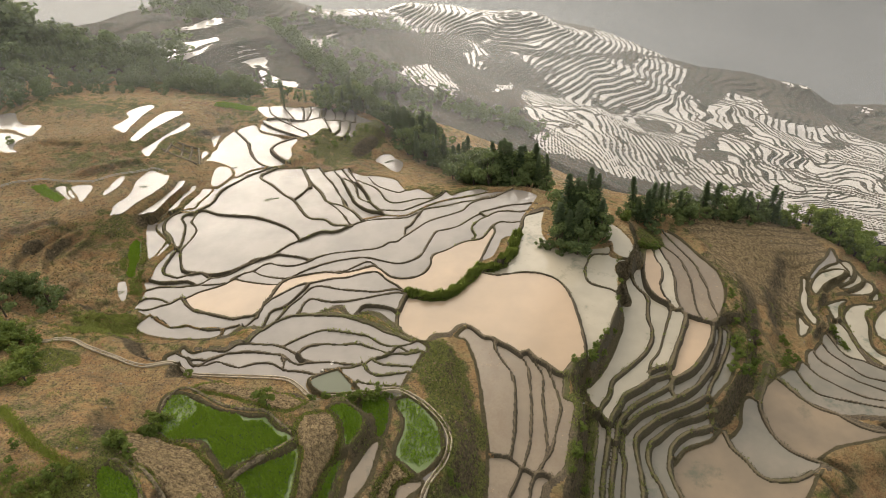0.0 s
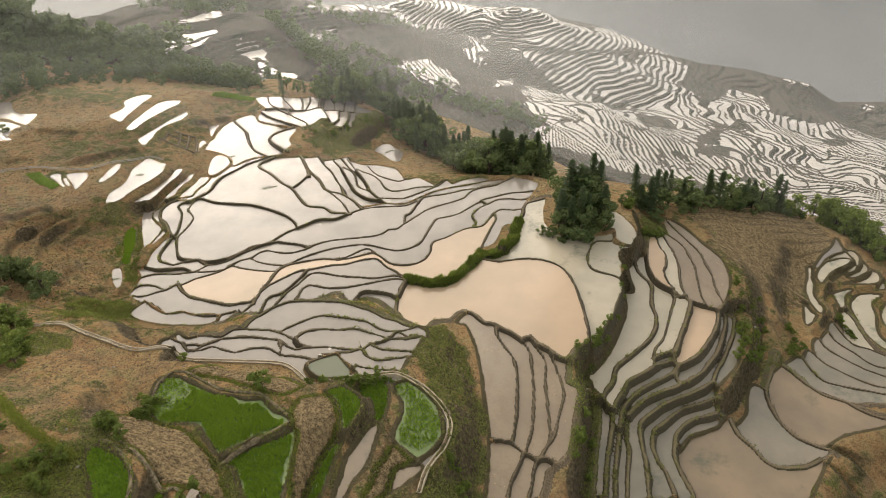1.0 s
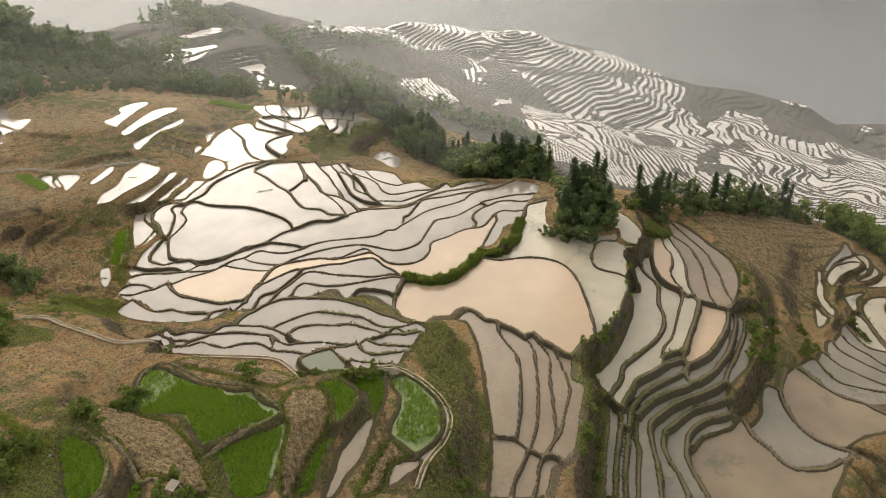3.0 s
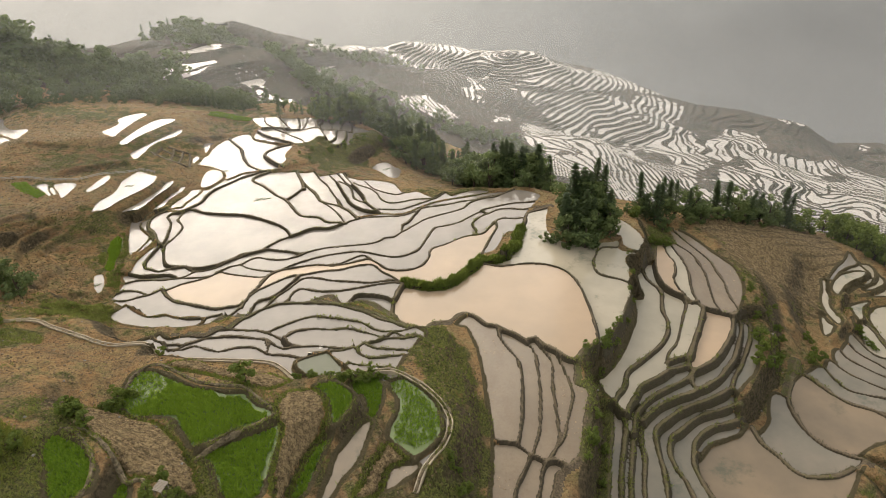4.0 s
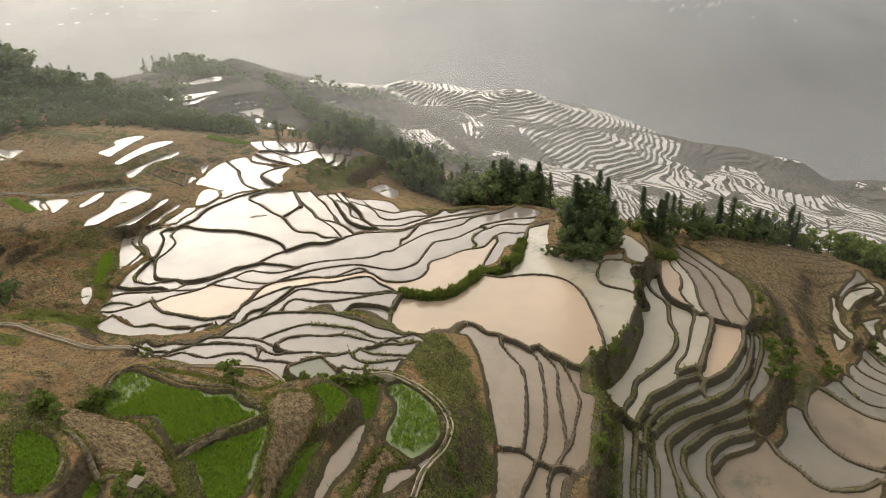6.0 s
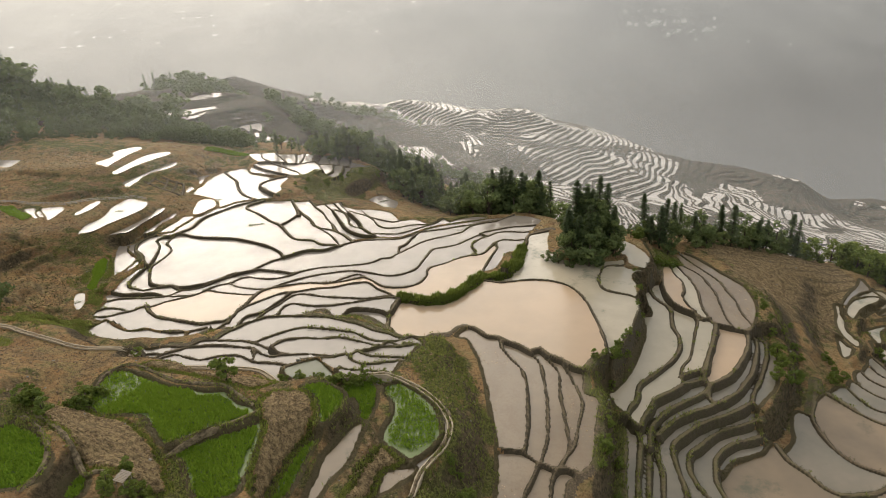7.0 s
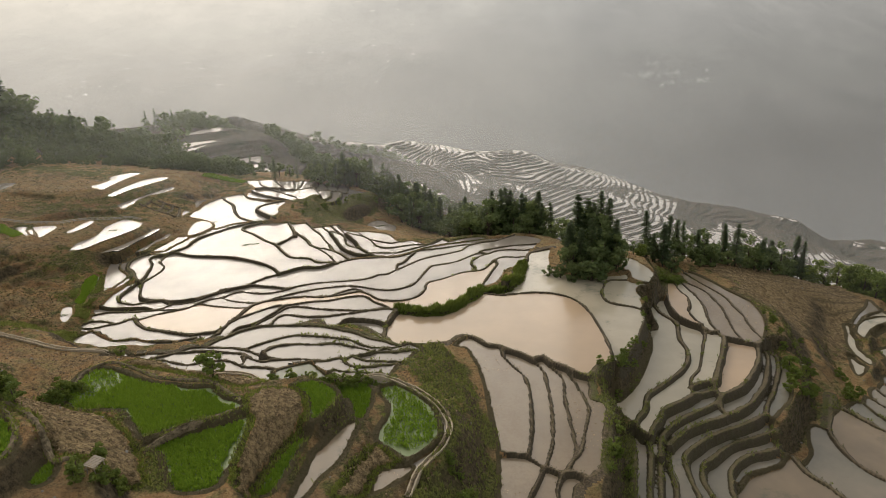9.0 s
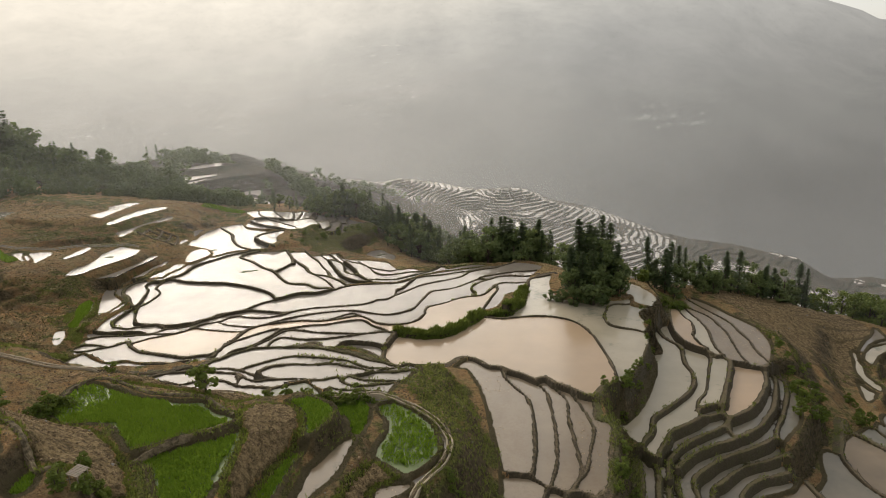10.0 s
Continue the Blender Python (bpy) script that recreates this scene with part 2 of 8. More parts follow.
# ---- the courses of bunds, banks, shores and the channel, in plan ----
COURSES = []


def course(kind, *points):
    """A line of the plan, rounded through its corners."""
    p = np.array(points, float)
    closed = np.hypot(*(p[0] - p[-1])) < 0.05
    q = np.vstack([p[-2] if closed else 2 * p[0] - p[1], p, p[1] if closed else 2 * p[-1] - p[-2]])
    out = []
    for a, b, c, d in zip(q, q[1:], q[2:], q[3:]):
        for t in np.linspace(0, 1, max(2, int(np.hypot(*(c - b)) / 0.5)), endpoint=False):
            out.append(0.5 * (2 * b + (c - a) * t + (2 * a - 5 * b + 4 * c - d) * t * t + (3 * b - a - 3 * c + d) * t ** 3))
    COURSES.append((kind, np.array(out + [p[-1]])))


course("shore", (-54.0, 102.0), (-52.2, 102.2), (-51.0, 104.2), (-51.6, 101.8), (-52.2, 100.4), (-51.0, 97.9), (-48.8, 95.1), (-48.9, 92.1), (-49.5, 88.7), (-50.6, 90.6), (-52.6, 95.6), (-54.2, 100.5), (-54.0, 102.0))
course("bund", (-49.0, 104.2), (-51.5, 103.2), (-52.1, 100.4), (-51.2, 98.2), (-48.7, 95.3), (-47.2, 92.8))
course("bank", (-48.9, 104.5), (-50.4, 102.9), (-50.7, 100.4), (-49.8, 97.8), (-48.1, 95.8), (-47.1, 93.7), (-46.0, 92.2))
course("bund", (-45.6, 103.4), (-47.6, 103.5), (-48.1, 102.1), (-46.7, 99.5), (-45.9, 95.9), (-45.5, 92.6), (-46.0, 92.2), (-44.9, 91.6))
course("bund", (-45.5, 105.0), (-46.0, 102.0), (-45.8, 100.6), (-44.2, 98.1), (-44.3, 94.9), (-44.9, 92.3), (-45.0, 91.4), (-43.6, 87.2), (-42.5, 85.5), (-40.5, 84.9), (-39.5, 84.8))
course("bund", (-46.0, 92.2), (-46.4, 89.7), (-46.5, 87.0), (-45.9, 85.2), (-44.5, 84.4), (-43.2, 83.8), (-42.1, 84.3), (-40.3, 84.6), (-39.5, 84.8))
course("riser", (-47.2, 92.8), (-48.0, 90.3), (-48.6, 87.5), (-48.4, 84.4))
course("bund", (-48.5, 84.8), (-47.5, 83.7), (-45.4, 82.9), (-43.1, 82.9), (-41.3, 82.9), (-39.5, 81.7))
course("shore", (-49.1, 104.3), (-47.7, 104.3), (-46.0, 104.1), (-45.5, 105.2))
course("bund", (-39.5, 84.8), (-38.0, 84.2), (-35.8, 84.4), (-34.3, 85.1), (-33.0, 86.2), (-31.4, 87.7), (-29.1, 88.3), (-27.2, 90.6), (-26.0, 91.9), (-23.7, 93.3), (-21.4, 94.9), (-18.4, 94.9), (-15.2, 97.4), (-12.3, 98.4), (-8.1, 98.4), (-6.1, 98.6), (-4.1, 100.1), (-2.8, 101.4), (1.1, 102.2), (4.2, 103.3), (7.5, 103.6), (11.4, 105.0), (13.8, 106.5))
course("bund", (-39.6, 84.8), (-37.7, 83.3), (-35.5, 83.6), (-34.1, 84.6), (-32.9, 85.9), (-30.5, 87.6), (-27.9, 88.8), (-26.9, 88.6), (-23.9, 87.7), (-21.7, 86.4))
course("bund", (-39.5, 81.7), (-38.6, 82.1), (-37.7, 83.3))
course("bund", (-47.4, 80.7), (-46.1, 81.3), (-44.9, 81.6), (-42.5, 81.3), (-39.5, 81.5), (-35.3, 81.6), (-33.5, 82.4), (-32.2, 83.5), (-30.9, 84.0), (-29.9, 85.4), (-28.7, 86.1), (-27.2, 85.5), (-24.7, 85.0), (-22.5, 85.8), (-20.9, 87.1), (-18.2, 88.1), (-13.5, 88.5), (-10.7, 89.0), (-8.9, 90.6), (-7.9, 90.4), (-6.5, 92.1), (-4.6, 94.2), (-2.1, 96.7), (2.0, 98.6), (4.2, 100.0), (5.3, 101.8), (7.5, 103.2), (9.7, 103.7), (11.9, 105.2))
course("bund", (-6.5, 92.0), (-6.5, 95.0), (-5.6, 95.8), (-4.6, 98.2), (-3.5, 100.7))
course("shore", (-48.5, 84.6), (-48.6, 83.0), (-47.5, 80.8), (-47.4, 78.4), (-47.7, 76.0))
course("bund", (-47.4, 77.6), (-46.6, 78.7), (-44.3, 78.4), (-41.9, 77.0), (-39.9, 77.8), (-38.3, 79.1), (-36.3, 80.0), (-34.4, 81.1), (-33.5, 82.2))
course("bund", (-47.6, 75.8), (-44.9, 74.9), (-43.1, 75.7), (-41.6, 76.3), (-40.9, 77.2), (-39.9, 77.8))
course("bank", (-40.3, 77.6), (-39.4, 76.1), (-37.7, 74.4), (-35.7, 73.5), (-32.9, 72.4), (-31.1, 71.8), (-29.5, 72.1), (-27.9, 72.4), (-27.3, 73.7), (-27.1, 75.6), (-26.6, 76.2), (-26.2, 78.1), (-25.6, 79.9), (-25.2, 80.4))
course("bund", (-30.9, 84.0), (-29.4, 82.8), (-27.4, 82.0), (-25.0, 81.5), (-23.6, 82.3))
course("bund", (-33.5, 82.2), (-31.8, 81.4), (-29.8, 80.7), (-27.1, 80.1), (-25.4, 80.1))
course("bund", (-25.4, 80.1), (-24.1, 81.1), (-21.4, 81.8), (-18.8, 82.2), (-16.6, 81.7), (-14.4, 82.1), (-11.7, 83.1), (-10.8, 82.8), (-9.8, 81.8), (-8.4, 80.0), (-6.6, 79.4), (-4.5, 79.6), (-3.1, 80.7), (-2.1, 82.9), (-1.7, 85.3), (0.6, 86.6), (3.5, 88.7), (6.5, 89.4), (8.1, 91.9), (8.9, 93.1), (10.3, 94.1), (12.2, 93.7), (14.0, 93.9))
course("bund", (-23.7, 82.3), (-21.4, 83.9), (-18.8, 85.2), (-16.1, 85.9), (-13.4, 86.2), (-11.0, 85.4), (-8.7, 84.3), (-6.8, 83.9), (-5.0, 84.7), (-3.6, 86.1), (-2.4, 89.4), (-1.1, 92.7), (0.4, 93.3), (2.8, 94.2), (4.9, 96.2), (7.1, 98.0), (10.3, 99.3), (13.0, 100.1), (15.5, 100.2), (17.1, 100.4))
course("bund", (-17.4, 81.9), (-15.7, 82.6), (-13.2, 84.5), (-11.9, 84.7), (-10.8, 82.8))
course("bund", (4.9, 89.0), (5.7, 90.8), (5.2, 93.2), (6.7, 95.6), (8.2, 96.6), (9.9, 97.9), (11.7, 98.1), (14.2, 97.5), (16.0, 98.1))
course("bund", (7.1, 98.0), (8.2, 96.6))
course("bund", (8.9, 93.1), (9.1, 91.3), (8.0, 88.5), (6.8, 85.3), (5.9, 82.6), (5.4, 79.5))
course("bund", (-27.6, 71.5), (-27.3, 73.7), (-26.5, 75.5), (-25.0, 77.0), (-22.4, 79.0), (-19.9, 79.7), (-17.3, 80.4), (-15.5, 80.4), (-13.0, 81.3), (-11.2, 81.5), (-10.3, 81.2), (-8.8, 79.0), (-7.5, 77.9), (-6.1, 75.8), (-5.4, 74.6))
course("bund", (-26.2, 67.9), (-25.9, 72.7), (-24.0, 73.9), (-22.7, 75.9), (-21.7, 77.8), (-21.1, 79.3))
course("bund", (-25.9, 67.8), (-24.5, 70.4), (-23.2, 73.5), (-21.8, 75.4), (-20.8, 77.4), (-19.6, 78.1), (-18.3, 77.9), (-16.0, 77.0), (-12.5, 76.3), (-10.4, 75.9), (-8.3, 76.3), (-7.0, 76.2), (-5.8, 75.0))
course("bund", (-21.2, 70.7), (-20.6, 73.5), (-19.4, 74.0), (-17.2, 73.2), (-15.1, 73.0), (-12.3, 73.5), (-9.8, 74.1), (-7.7, 74.5), (-6.5, 74.4), (-5.7, 74.0))
course("bund", (-28.1, 69.6), (-26.2, 67.8), (-24.8, 68.8), (-23.8, 69.6), (-23.4, 70.9), (-20.9, 70.8), (-18.4, 70.7), (-15.5, 72.1), (-13.5, 69.8), (-11.3, 70.9), (-9.6, 70.2), (-8.3, 68.9), (-7.1, 67.6))
course("bund", (-13.1, 69.8), (-12.1, 71.8), (-10.5, 71.9), (-8.8, 71.5), (-7.6, 70.8), (-6.9, 69.8))
course("bund", (-33.3, 62.3), (-31.2, 62.5), (-29.2, 62.1), (-28.0, 63.3), (-27.1, 64.1), (-26.1, 66.1), (-25.2, 66.9), (-24.3, 68.0), (-22.9, 68.9), (-21.4, 69.5), (-18.2, 69.3), (-15.0, 68.9), (-12.5, 67.8), (-10.4, 66.6), (-8.5, 65.1), (-6.9, 64.3), (-5.4, 63.1), (-4.2, 62.3))
course("bund", (-33.7, 66.7), (-32.1, 67.0), (-30.6, 67.3), (-29.4, 68.7), (-28.1, 69.6), (-25.2, 68.4))
course("bund", (-28.4, 63.2), (-26.9, 63.4), (-24.6, 63.1), (-23.1, 62.9), (-21.5, 62.2), (-19.7, 60.8), (-19.1, 60.1), (-18.4, 59.1), (-17.2, 58.4))
course("bund", (-21.7, 62.4), (-20.6, 63.3), (-18.9, 64.4), (-17.5, 65.1), (-15.9, 65.2), (-14.0, 64.7), (-12.1, 64.1), (-10.5, 63.5), (-9.4, 62.5), (-7.9, 61.5), (-6.8, 61.5), (-5.3, 61.8), (-4.2, 62.3))
course("bund", (-19.2, 60.2), (-18.6, 61.1), (-17.7, 61.5), (-15.9, 61.7), (-14.0, 61.4), (-11.8, 61.4), (-10.3, 60.7), (-8.8, 60.0), (-7.7, 59.3))
course("bund", (-31.6, 58.8), (-30.0, 60.2), (-28.4, 60.8), (-26.2, 61.0), (-24.0, 60.7), (-22.5, 60.3), (-21.0, 59.9), (-20.0, 58.8), (-18.9, 58.2), (-17.2, 58.4), (-15.0, 58.3), (-12.9, 57.8), (-10.7, 57.5), (-9.8, 58.5), (-8.4, 58.9), (-7.4, 59.4), (-5.2, 59.3), (-4.2, 59.5), (-2.8, 59.7))
course("bund", (-6.8, 61.5), (-5.9, 61.0), (-4.9, 60.0), (-3.8, 59.7))
course("bund", (-8.0, 59.0), (-7.1, 60.8), (-6.4, 61.5))
course("bund", (-32.4, 59.0), (-30.7, 58.9), (-29.5, 59.5), (-27.9, 58.8), (-26.3, 58.2), (-25.0, 58.6), (-23.6, 58.8), (-22.1, 58.5), (-20.5, 57.3), (-18.3, 56.9), (-16.1, 56.2), (-14.0, 56.4), (-12.0, 56.4), (-10.7, 56.9), (-9.9, 55.6), (-8.8, 54.9), (-7.1, 54.9), (-5.1, 55.2), (-4.4, 56.1))
course("bund", (-21.2, 59.9), (-20.7, 58.3), (-20.8, 57.5))
course("bund", (-9.8, 58.5), (-8.3, 57.4), (-6.6, 57.1), (-4.2, 56.6))
course("shore", (-35.3, 61.6), (-35.1, 63.3), (-33.6, 62.1), (-32.0, 62.6))
course("bund", (-35.1, 61.4), (-33.7, 60.5), (-32.2, 60.5), (-30.3, 60.0), (-29.0, 60.5))
course("shore", (-35.2, 61.5), (-36.3, 61.0), (-36.2, 60.0), (-35.0, 59.0), (-33.5, 58.4), (-32.3, 57.4))
course("bund", (-33.7, 60.5), (-32.6, 59.2), (-32.2, 58.8))
course("shore", (-44.6, 70.5), (-43.8, 72.2), (-43.1, 72.6), (-41.9, 71.5), (-39.3, 69.7), (-37.0, 69.9), (-35.2, 69.1), (-32.3, 68.9), (-31.5, 67.9), (-32.1, 67.0), (-34.5, 66.8), (-38.4, 67.1), (-42.0, 68.2), (-43.7, 69.1), (-44.6, 70.5))
course("bund", (-42.9, 72.2), (-41.6, 72.1), (-40.8, 70.8), (-39.2, 69.6))
course("bund", (-35.5, 69.3), (-33.4, 68.6), (-31.1, 68.9), (-28.9, 69.8), (-27.7, 71.8))
course("shore", (-47.7, 76.0), (-45.6, 74.2), (-43.1, 72.6))
course("bund", (-31.6, 67.9), (-31.2, 68.9))
course("shore", (-4.3, 62.4), (-3.1, 61.8), (-2.6, 60.5), (-3.5, 58.8), (-4.3, 56.6), (-5.0, 54.7), (-6.0, 52.4), (-6.9, 51.8))
course("bund", (-16.8, 54.7), (-16.0, 55.3), (-14.3, 56.1), (-13.5, 56.5), (-13.0, 55.5), (-11.7, 54.1), (-10.3, 53.1), (-8.6, 52.7), (-7.0, 52.4), (-5.7, 52.7))
course("shore", (-16.9, 54.8), (-16.0, 55.4), (-14.3, 56.0), (-13.5, 56.1), (-12.9, 55.3), (-11.8, 53.8), (-10.7, 52.0), (-12.9, 52.2), (-14.9, 52.4), (-16.2, 53.4), (-16.9, 54.8))
course("channel", (-61.2, 63.3), (-56.0, 61.6), (-50.3, 60.1), (-48.9, 61.1), (-47.0, 61.1), (-44.7, 59.5), (-40.3, 57.2), (-36.2, 55.3), (-34.0, 56.8), (-31.6, 57.2), (-27.4, 56.7), (-23.1, 56.2), (-20.2, 55.7), (-18.7, 54.8), (-16.6, 52.6), (-15.2, 51.7), (-12.8, 51.7), (-10.2, 51.4), (-7.6, 51.7), (-5.7, 51.7), (-3.4, 50.1), (-1.5, 47.6), (-0.6, 45.9), (-0.4, 44.1), (-1.1, 41.9), (-2.3, 40.3), (-3.2, 38.6), (-3.7, 36.9))
course("bund", (-45.5, 105.0), (-43.9, 104.4), (-41.4, 102.9), (-37.6, 102.0), (-34.7, 101.4), (-31.3, 99.6), (-27.7, 97.0), (-25.9, 95.0), (-24.6, 92.5))
course("bank", (-42.8, 112.7), (-43.5, 110.3), (-43.7, 107.4), (-45.2, 105.0))
course("bund", (-42.8, 112.7), (-40.6, 115.6), (-38.9, 117.9), (-36.3, 119.9), (-34.8, 121.0))
course("bank", (-34.2, 120.5), (-35.7, 118.9), (-36.5, 117.7), (-35.9, 115.9), (-33.4, 113.3), (-30.5, 109.3), (-28.4, 107.1), (-27.0, 104.8), (-25.4, 101.6), (-23.8, 99.6), (-21.0, 98.8), (-19.2, 96.9), (-16.0, 96.4))
course("bank", (-28.3, 120.2), (-26.7, 115.8), (-25.5, 111.6))
course("bund", (-28.4, 107.1), (-27.1, 108.9), (-25.7, 112.6))
course("bank", (-26.4, 114.8), (-24.6, 112.1), (-23.0, 109.3), (-21.9, 106.3))
course("bund", (-21.9, 106.3), (-20.0, 104.0), (-18.2, 101.2), (-16.2, 96.7))
course("bund", (-24.9, 120.6), (-23.2, 116.8), (-21.3, 113.4), (-20.2, 110.3), (-18.8, 107.1))
course("bank", (-18.8, 107.1), (-17.7, 103.8), (-16.1, 101.9), (-14.3, 98.7))
course("bund", (-21.9, 106.3), (-19.3, 105.0), (-17.5, 103.6))
course("bund", (-22.0, 121.0), (-20.3, 117.6), (-18.9, 113.9), (-17.4, 109.7), (-16.3, 106.8), (-14.3, 104.2), (-12.1, 102.9), (-9.4, 102.4), (-7.0, 102.0))
course("bund", (-20.3, 117.8), (-17.2, 113.9), (-16.1, 109.2), (-15.1, 107.5), (-13.3, 106.1))
course("bund", (-20.3, 121.5), (-18.1, 116.7), (-16.1, 113.8), (-14.0, 108.9), (-13.3, 106.1), (-11.5, 103.1), (-9.8, 100.1))
course("bund", (-19.2, 121.5), (-17.1, 116.4), (-15.6, 114.4), (-13.2, 112.3), (-11.7, 109.9), (-10.6, 107.0), (-9.0, 105.4), (-6.9, 105.6), (-4.2, 106.5), (-1.5, 106.5), (0.9, 108.7))
course("bund", (-14.7, 118.9), (-12.8, 115.2), (-10.4, 113.0), (-8.1, 111.7), (-6.8, 112.4))
course("shore", (-34.9, 121.0), (-27.2, 120.6), (-19.5, 121.9), (-16.0, 119.9), (-12.5, 119.2), (-8.9, 117.2), (-6.7, 112.5), (-4.4, 112.9), (-1.9, 110.5), (-0.3, 108.5), (0.8, 108.9), (2.3, 106.9))
course("shore", (-14.4, 99.2), (-10.3, 100.1), (-6.6, 99.8), (-3.6, 101.9), (-2.0, 103.1), (0.7, 104.4), (3.4, 105.1), (6.7, 105.9), (9.9, 106.8), (13.7, 106.7))
course("bund", (-7.0, 102.0), (-4.1, 103.8), (-0.4, 106.4), (1.1, 108.4))
course("shore", (2.3, 106.9), (4.6, 108.2), (7.4, 108.8), (10.1, 107.6), (13.7, 106.7))
course("hedge", (-5.4, 74.6), (-4.4, 73.9), (-2.3, 73.2), (-0.2, 73.2), (1.0, 74.0), (2.3, 75.5), (3.8, 77.2), (4.9, 78.8), (5.6, 80.9))
course("hedge", (5.6, 80.6), (7.9, 80.6), (9.4, 81.9), (11.1, 84.3), (11.9, 87.5), (12.6, 89.7))
course("bank", (12.6, 89.7), (13.6, 92.3), (14.3, 94.9), (14.9, 96.0), (16.5, 96.7), (18.7, 97.5))
course("shore", (5.8, 82.0), (8.0, 83.6), (9.1, 86.0), (10.1, 88.4), (11.6, 89.1), (12.2, 88.3))
course("bund", (5.2, 79.1), (8.1, 78.0), (11.6, 78.3), (14.6, 77.8), (16.9, 76.0), (18.0, 73.2), (18.3, 69.3), (18.3, 65.6), (18.1, 62.2), (17.5, 59.0))
course("bank", (17.5, 59.0), (16.3, 58.9), (15.4, 58.0), (14.4, 56.8), (13.5, 57.1), (12.3, 58.7), (11.1, 59.8), (10.5, 61.1), (9.3, 60.8), (8.4, 61.8), (6.6, 63.4), (5.9, 64.0), (4.8, 64.3), (3.8, 65.9), (2.7, 66.7), (1.5, 66.6), (0.3, 65.3), (-1.7, 65.2), (-3.2, 63.7), (-4.7, 64.7), (-5.9, 65.6), (-7.1, 67.6))
course("bank", (-7.1, 67.6), (-7.0, 69.4), (-6.7, 71.0), (-6.1, 73.3), (-5.4, 74.6))
course("shore", (13.7, 106.7), (16.3, 105.6), (18.2, 103.6), (17.1, 100.6), (16.4, 99.1), (14.6, 95.7))
course("shore", (18.7, 97.6), (17.5, 93.2), (17.2, 88.7), (18.6, 85.8), (20.8, 84.7), (23.5, 84.7), (26.2, 84.9), (27.6, 85.8))
course("shore", (27.6, 85.8), (27.3, 83.9), (26.6, 82.9))
course("bund", (26.6, 82.7), (23.9, 82.8), (22.7, 81.1), (21.7, 78.4), (21.7, 76.0), (23.0, 74.8), (24.5, 74.0), (25.3, 73.0))
course("bank", (25.3, 73.0), (25.2, 71.4), (23.9, 68.4), (22.1, 65.0), (20.3, 62.3), (18.3, 59.4), (17.5, 59.0))
course("shore", (27.7, 90.3), (28.9, 91.4), (29.9, 90.1), (30.4, 88.3), (30.9, 86.0), (30.6, 83.6), (29.7, 81.3), (28.1, 81.5), (27.2, 83.1), (27.3, 85.5), (27.1, 88.1), (27.7, 90.3))
course("shore", (26.6, 82.9), (26.9, 81.9), (28.8, 80.9), (27.4, 80.3), (26.6, 78.9), (26.5, 76.7), (25.3, 73.1))
course("shore", (31.0, 83.4), (30.1, 83.0), (26.8, 76.0), (26.0, 71.9), (25.7, 70.2), (24.7, 67.8), (25.2, 68.6), (21.9, 62.7), (20.6, 60.7), (19.0, 58.7), (17.8, 57.9), (18.0, 59.2), (17.5, 57.7), (17.7, 55.5), (18.6, 54.1))
course("bank", (31.0, 83.3), (30.1, 81.3), (30.0, 78.7), (30.7, 76.5), (30.9, 75.1), (29.7, 71.2), (29.5, 68.7), (28.9, 66.4), (27.5, 64.2), (25.4, 62.1), (23.0, 60.2), (21.4, 58.8), (20.3, 56.4), (19.3, 55.1), (18.5, 53.9))
course("shore", (31.0, 83.4), (31.9, 83.3), (33.0, 84.4))
course("bund", (35.1, 89.1), (34.2, 87.8), (32.8, 83.9), (31.9, 80.1), (31.7, 77.2), (32.4, 75.0), (33.6, 73.6), (33.3, 71.9), (32.2, 69.8), (30.7, 66.8), (29.3, 64.1), (27.6, 62.1), (26.7, 60.3))
course("bund", (35.8, 89.4), (35.1, 85.3), (35.3, 82.8), (34.5, 79.8), (33.7, 78.4), (33.4, 75.7), (33.7, 74.0), (34.3, 72.3))
course("bund", (36.8, 89.4), (36.8, 86.0), (36.9, 83.6), (36.5, 79.8), (35.5, 76.3), (35.1, 73.5), (35.3, 71.8))
course("bund", (33.4, 72.6), (34.2, 72.3), (34.9, 72.5), (35.5, 71.7), (38.0, 70.1), (39.0, 69.8))
course("bank", (34.9, 72.5), (35.4, 71.2), (34.3, 69.0), (33.0, 66.6), (31.7, 64.5), (30.2, 61.8), (29.5, 60.8), (29.6, 59.4))
course("bank", (39.0, 69.8), (38.0, 67.4), (36.6, 65.2), (34.5, 62.6), (32.7, 60.9), (30.8, 59.7), (29.6, 59.4))
course("bank", (39.0, 69.8), (40.0, 69.6), (39.3, 67.5), (37.7, 64.7), (36.0, 62.0), (34.6, 60.5), (32.8, 58.7), (31.3, 57.7), (29.4, 56.8), (29.2, 58.1), (29.6, 59.4))
course("bank", (39.1, 69.8), (40.4, 70.7), (41.0, 69.9), (41.4, 69.4), (40.4, 67.0), (38.7, 64.2), (36.9, 61.6), (34.9, 59.1), (33.9, 57.4))
course("shore", (35.2, 89.2), (35.9, 89.5), (36.9, 89.5), (37.8, 89.4), (38.5, 94.0), (39.2, 94.7))
course("bund", (37.7, 89.3), (39.1, 85.8), (39.2, 82.7), (39.0, 79.6), (38.2, 76.1), (37.5, 72.7), (37.4, 70.8))
course("bund", (39.0, 94.4), (39.4, 92.3), (40.4, 87.9), (41.3, 83.7), (41.1, 80.6), (41.0, 77.7), (40.3, 74.3), (40.2, 70.9))
course("shore", (39.2, 94.7), (40.9, 92.4), (42.1, 88.7), (42.9, 85.6), (43.8, 82.8), (44.0, 80.5), (43.5, 76.9), (42.0, 73.6), (40.4, 70.9))
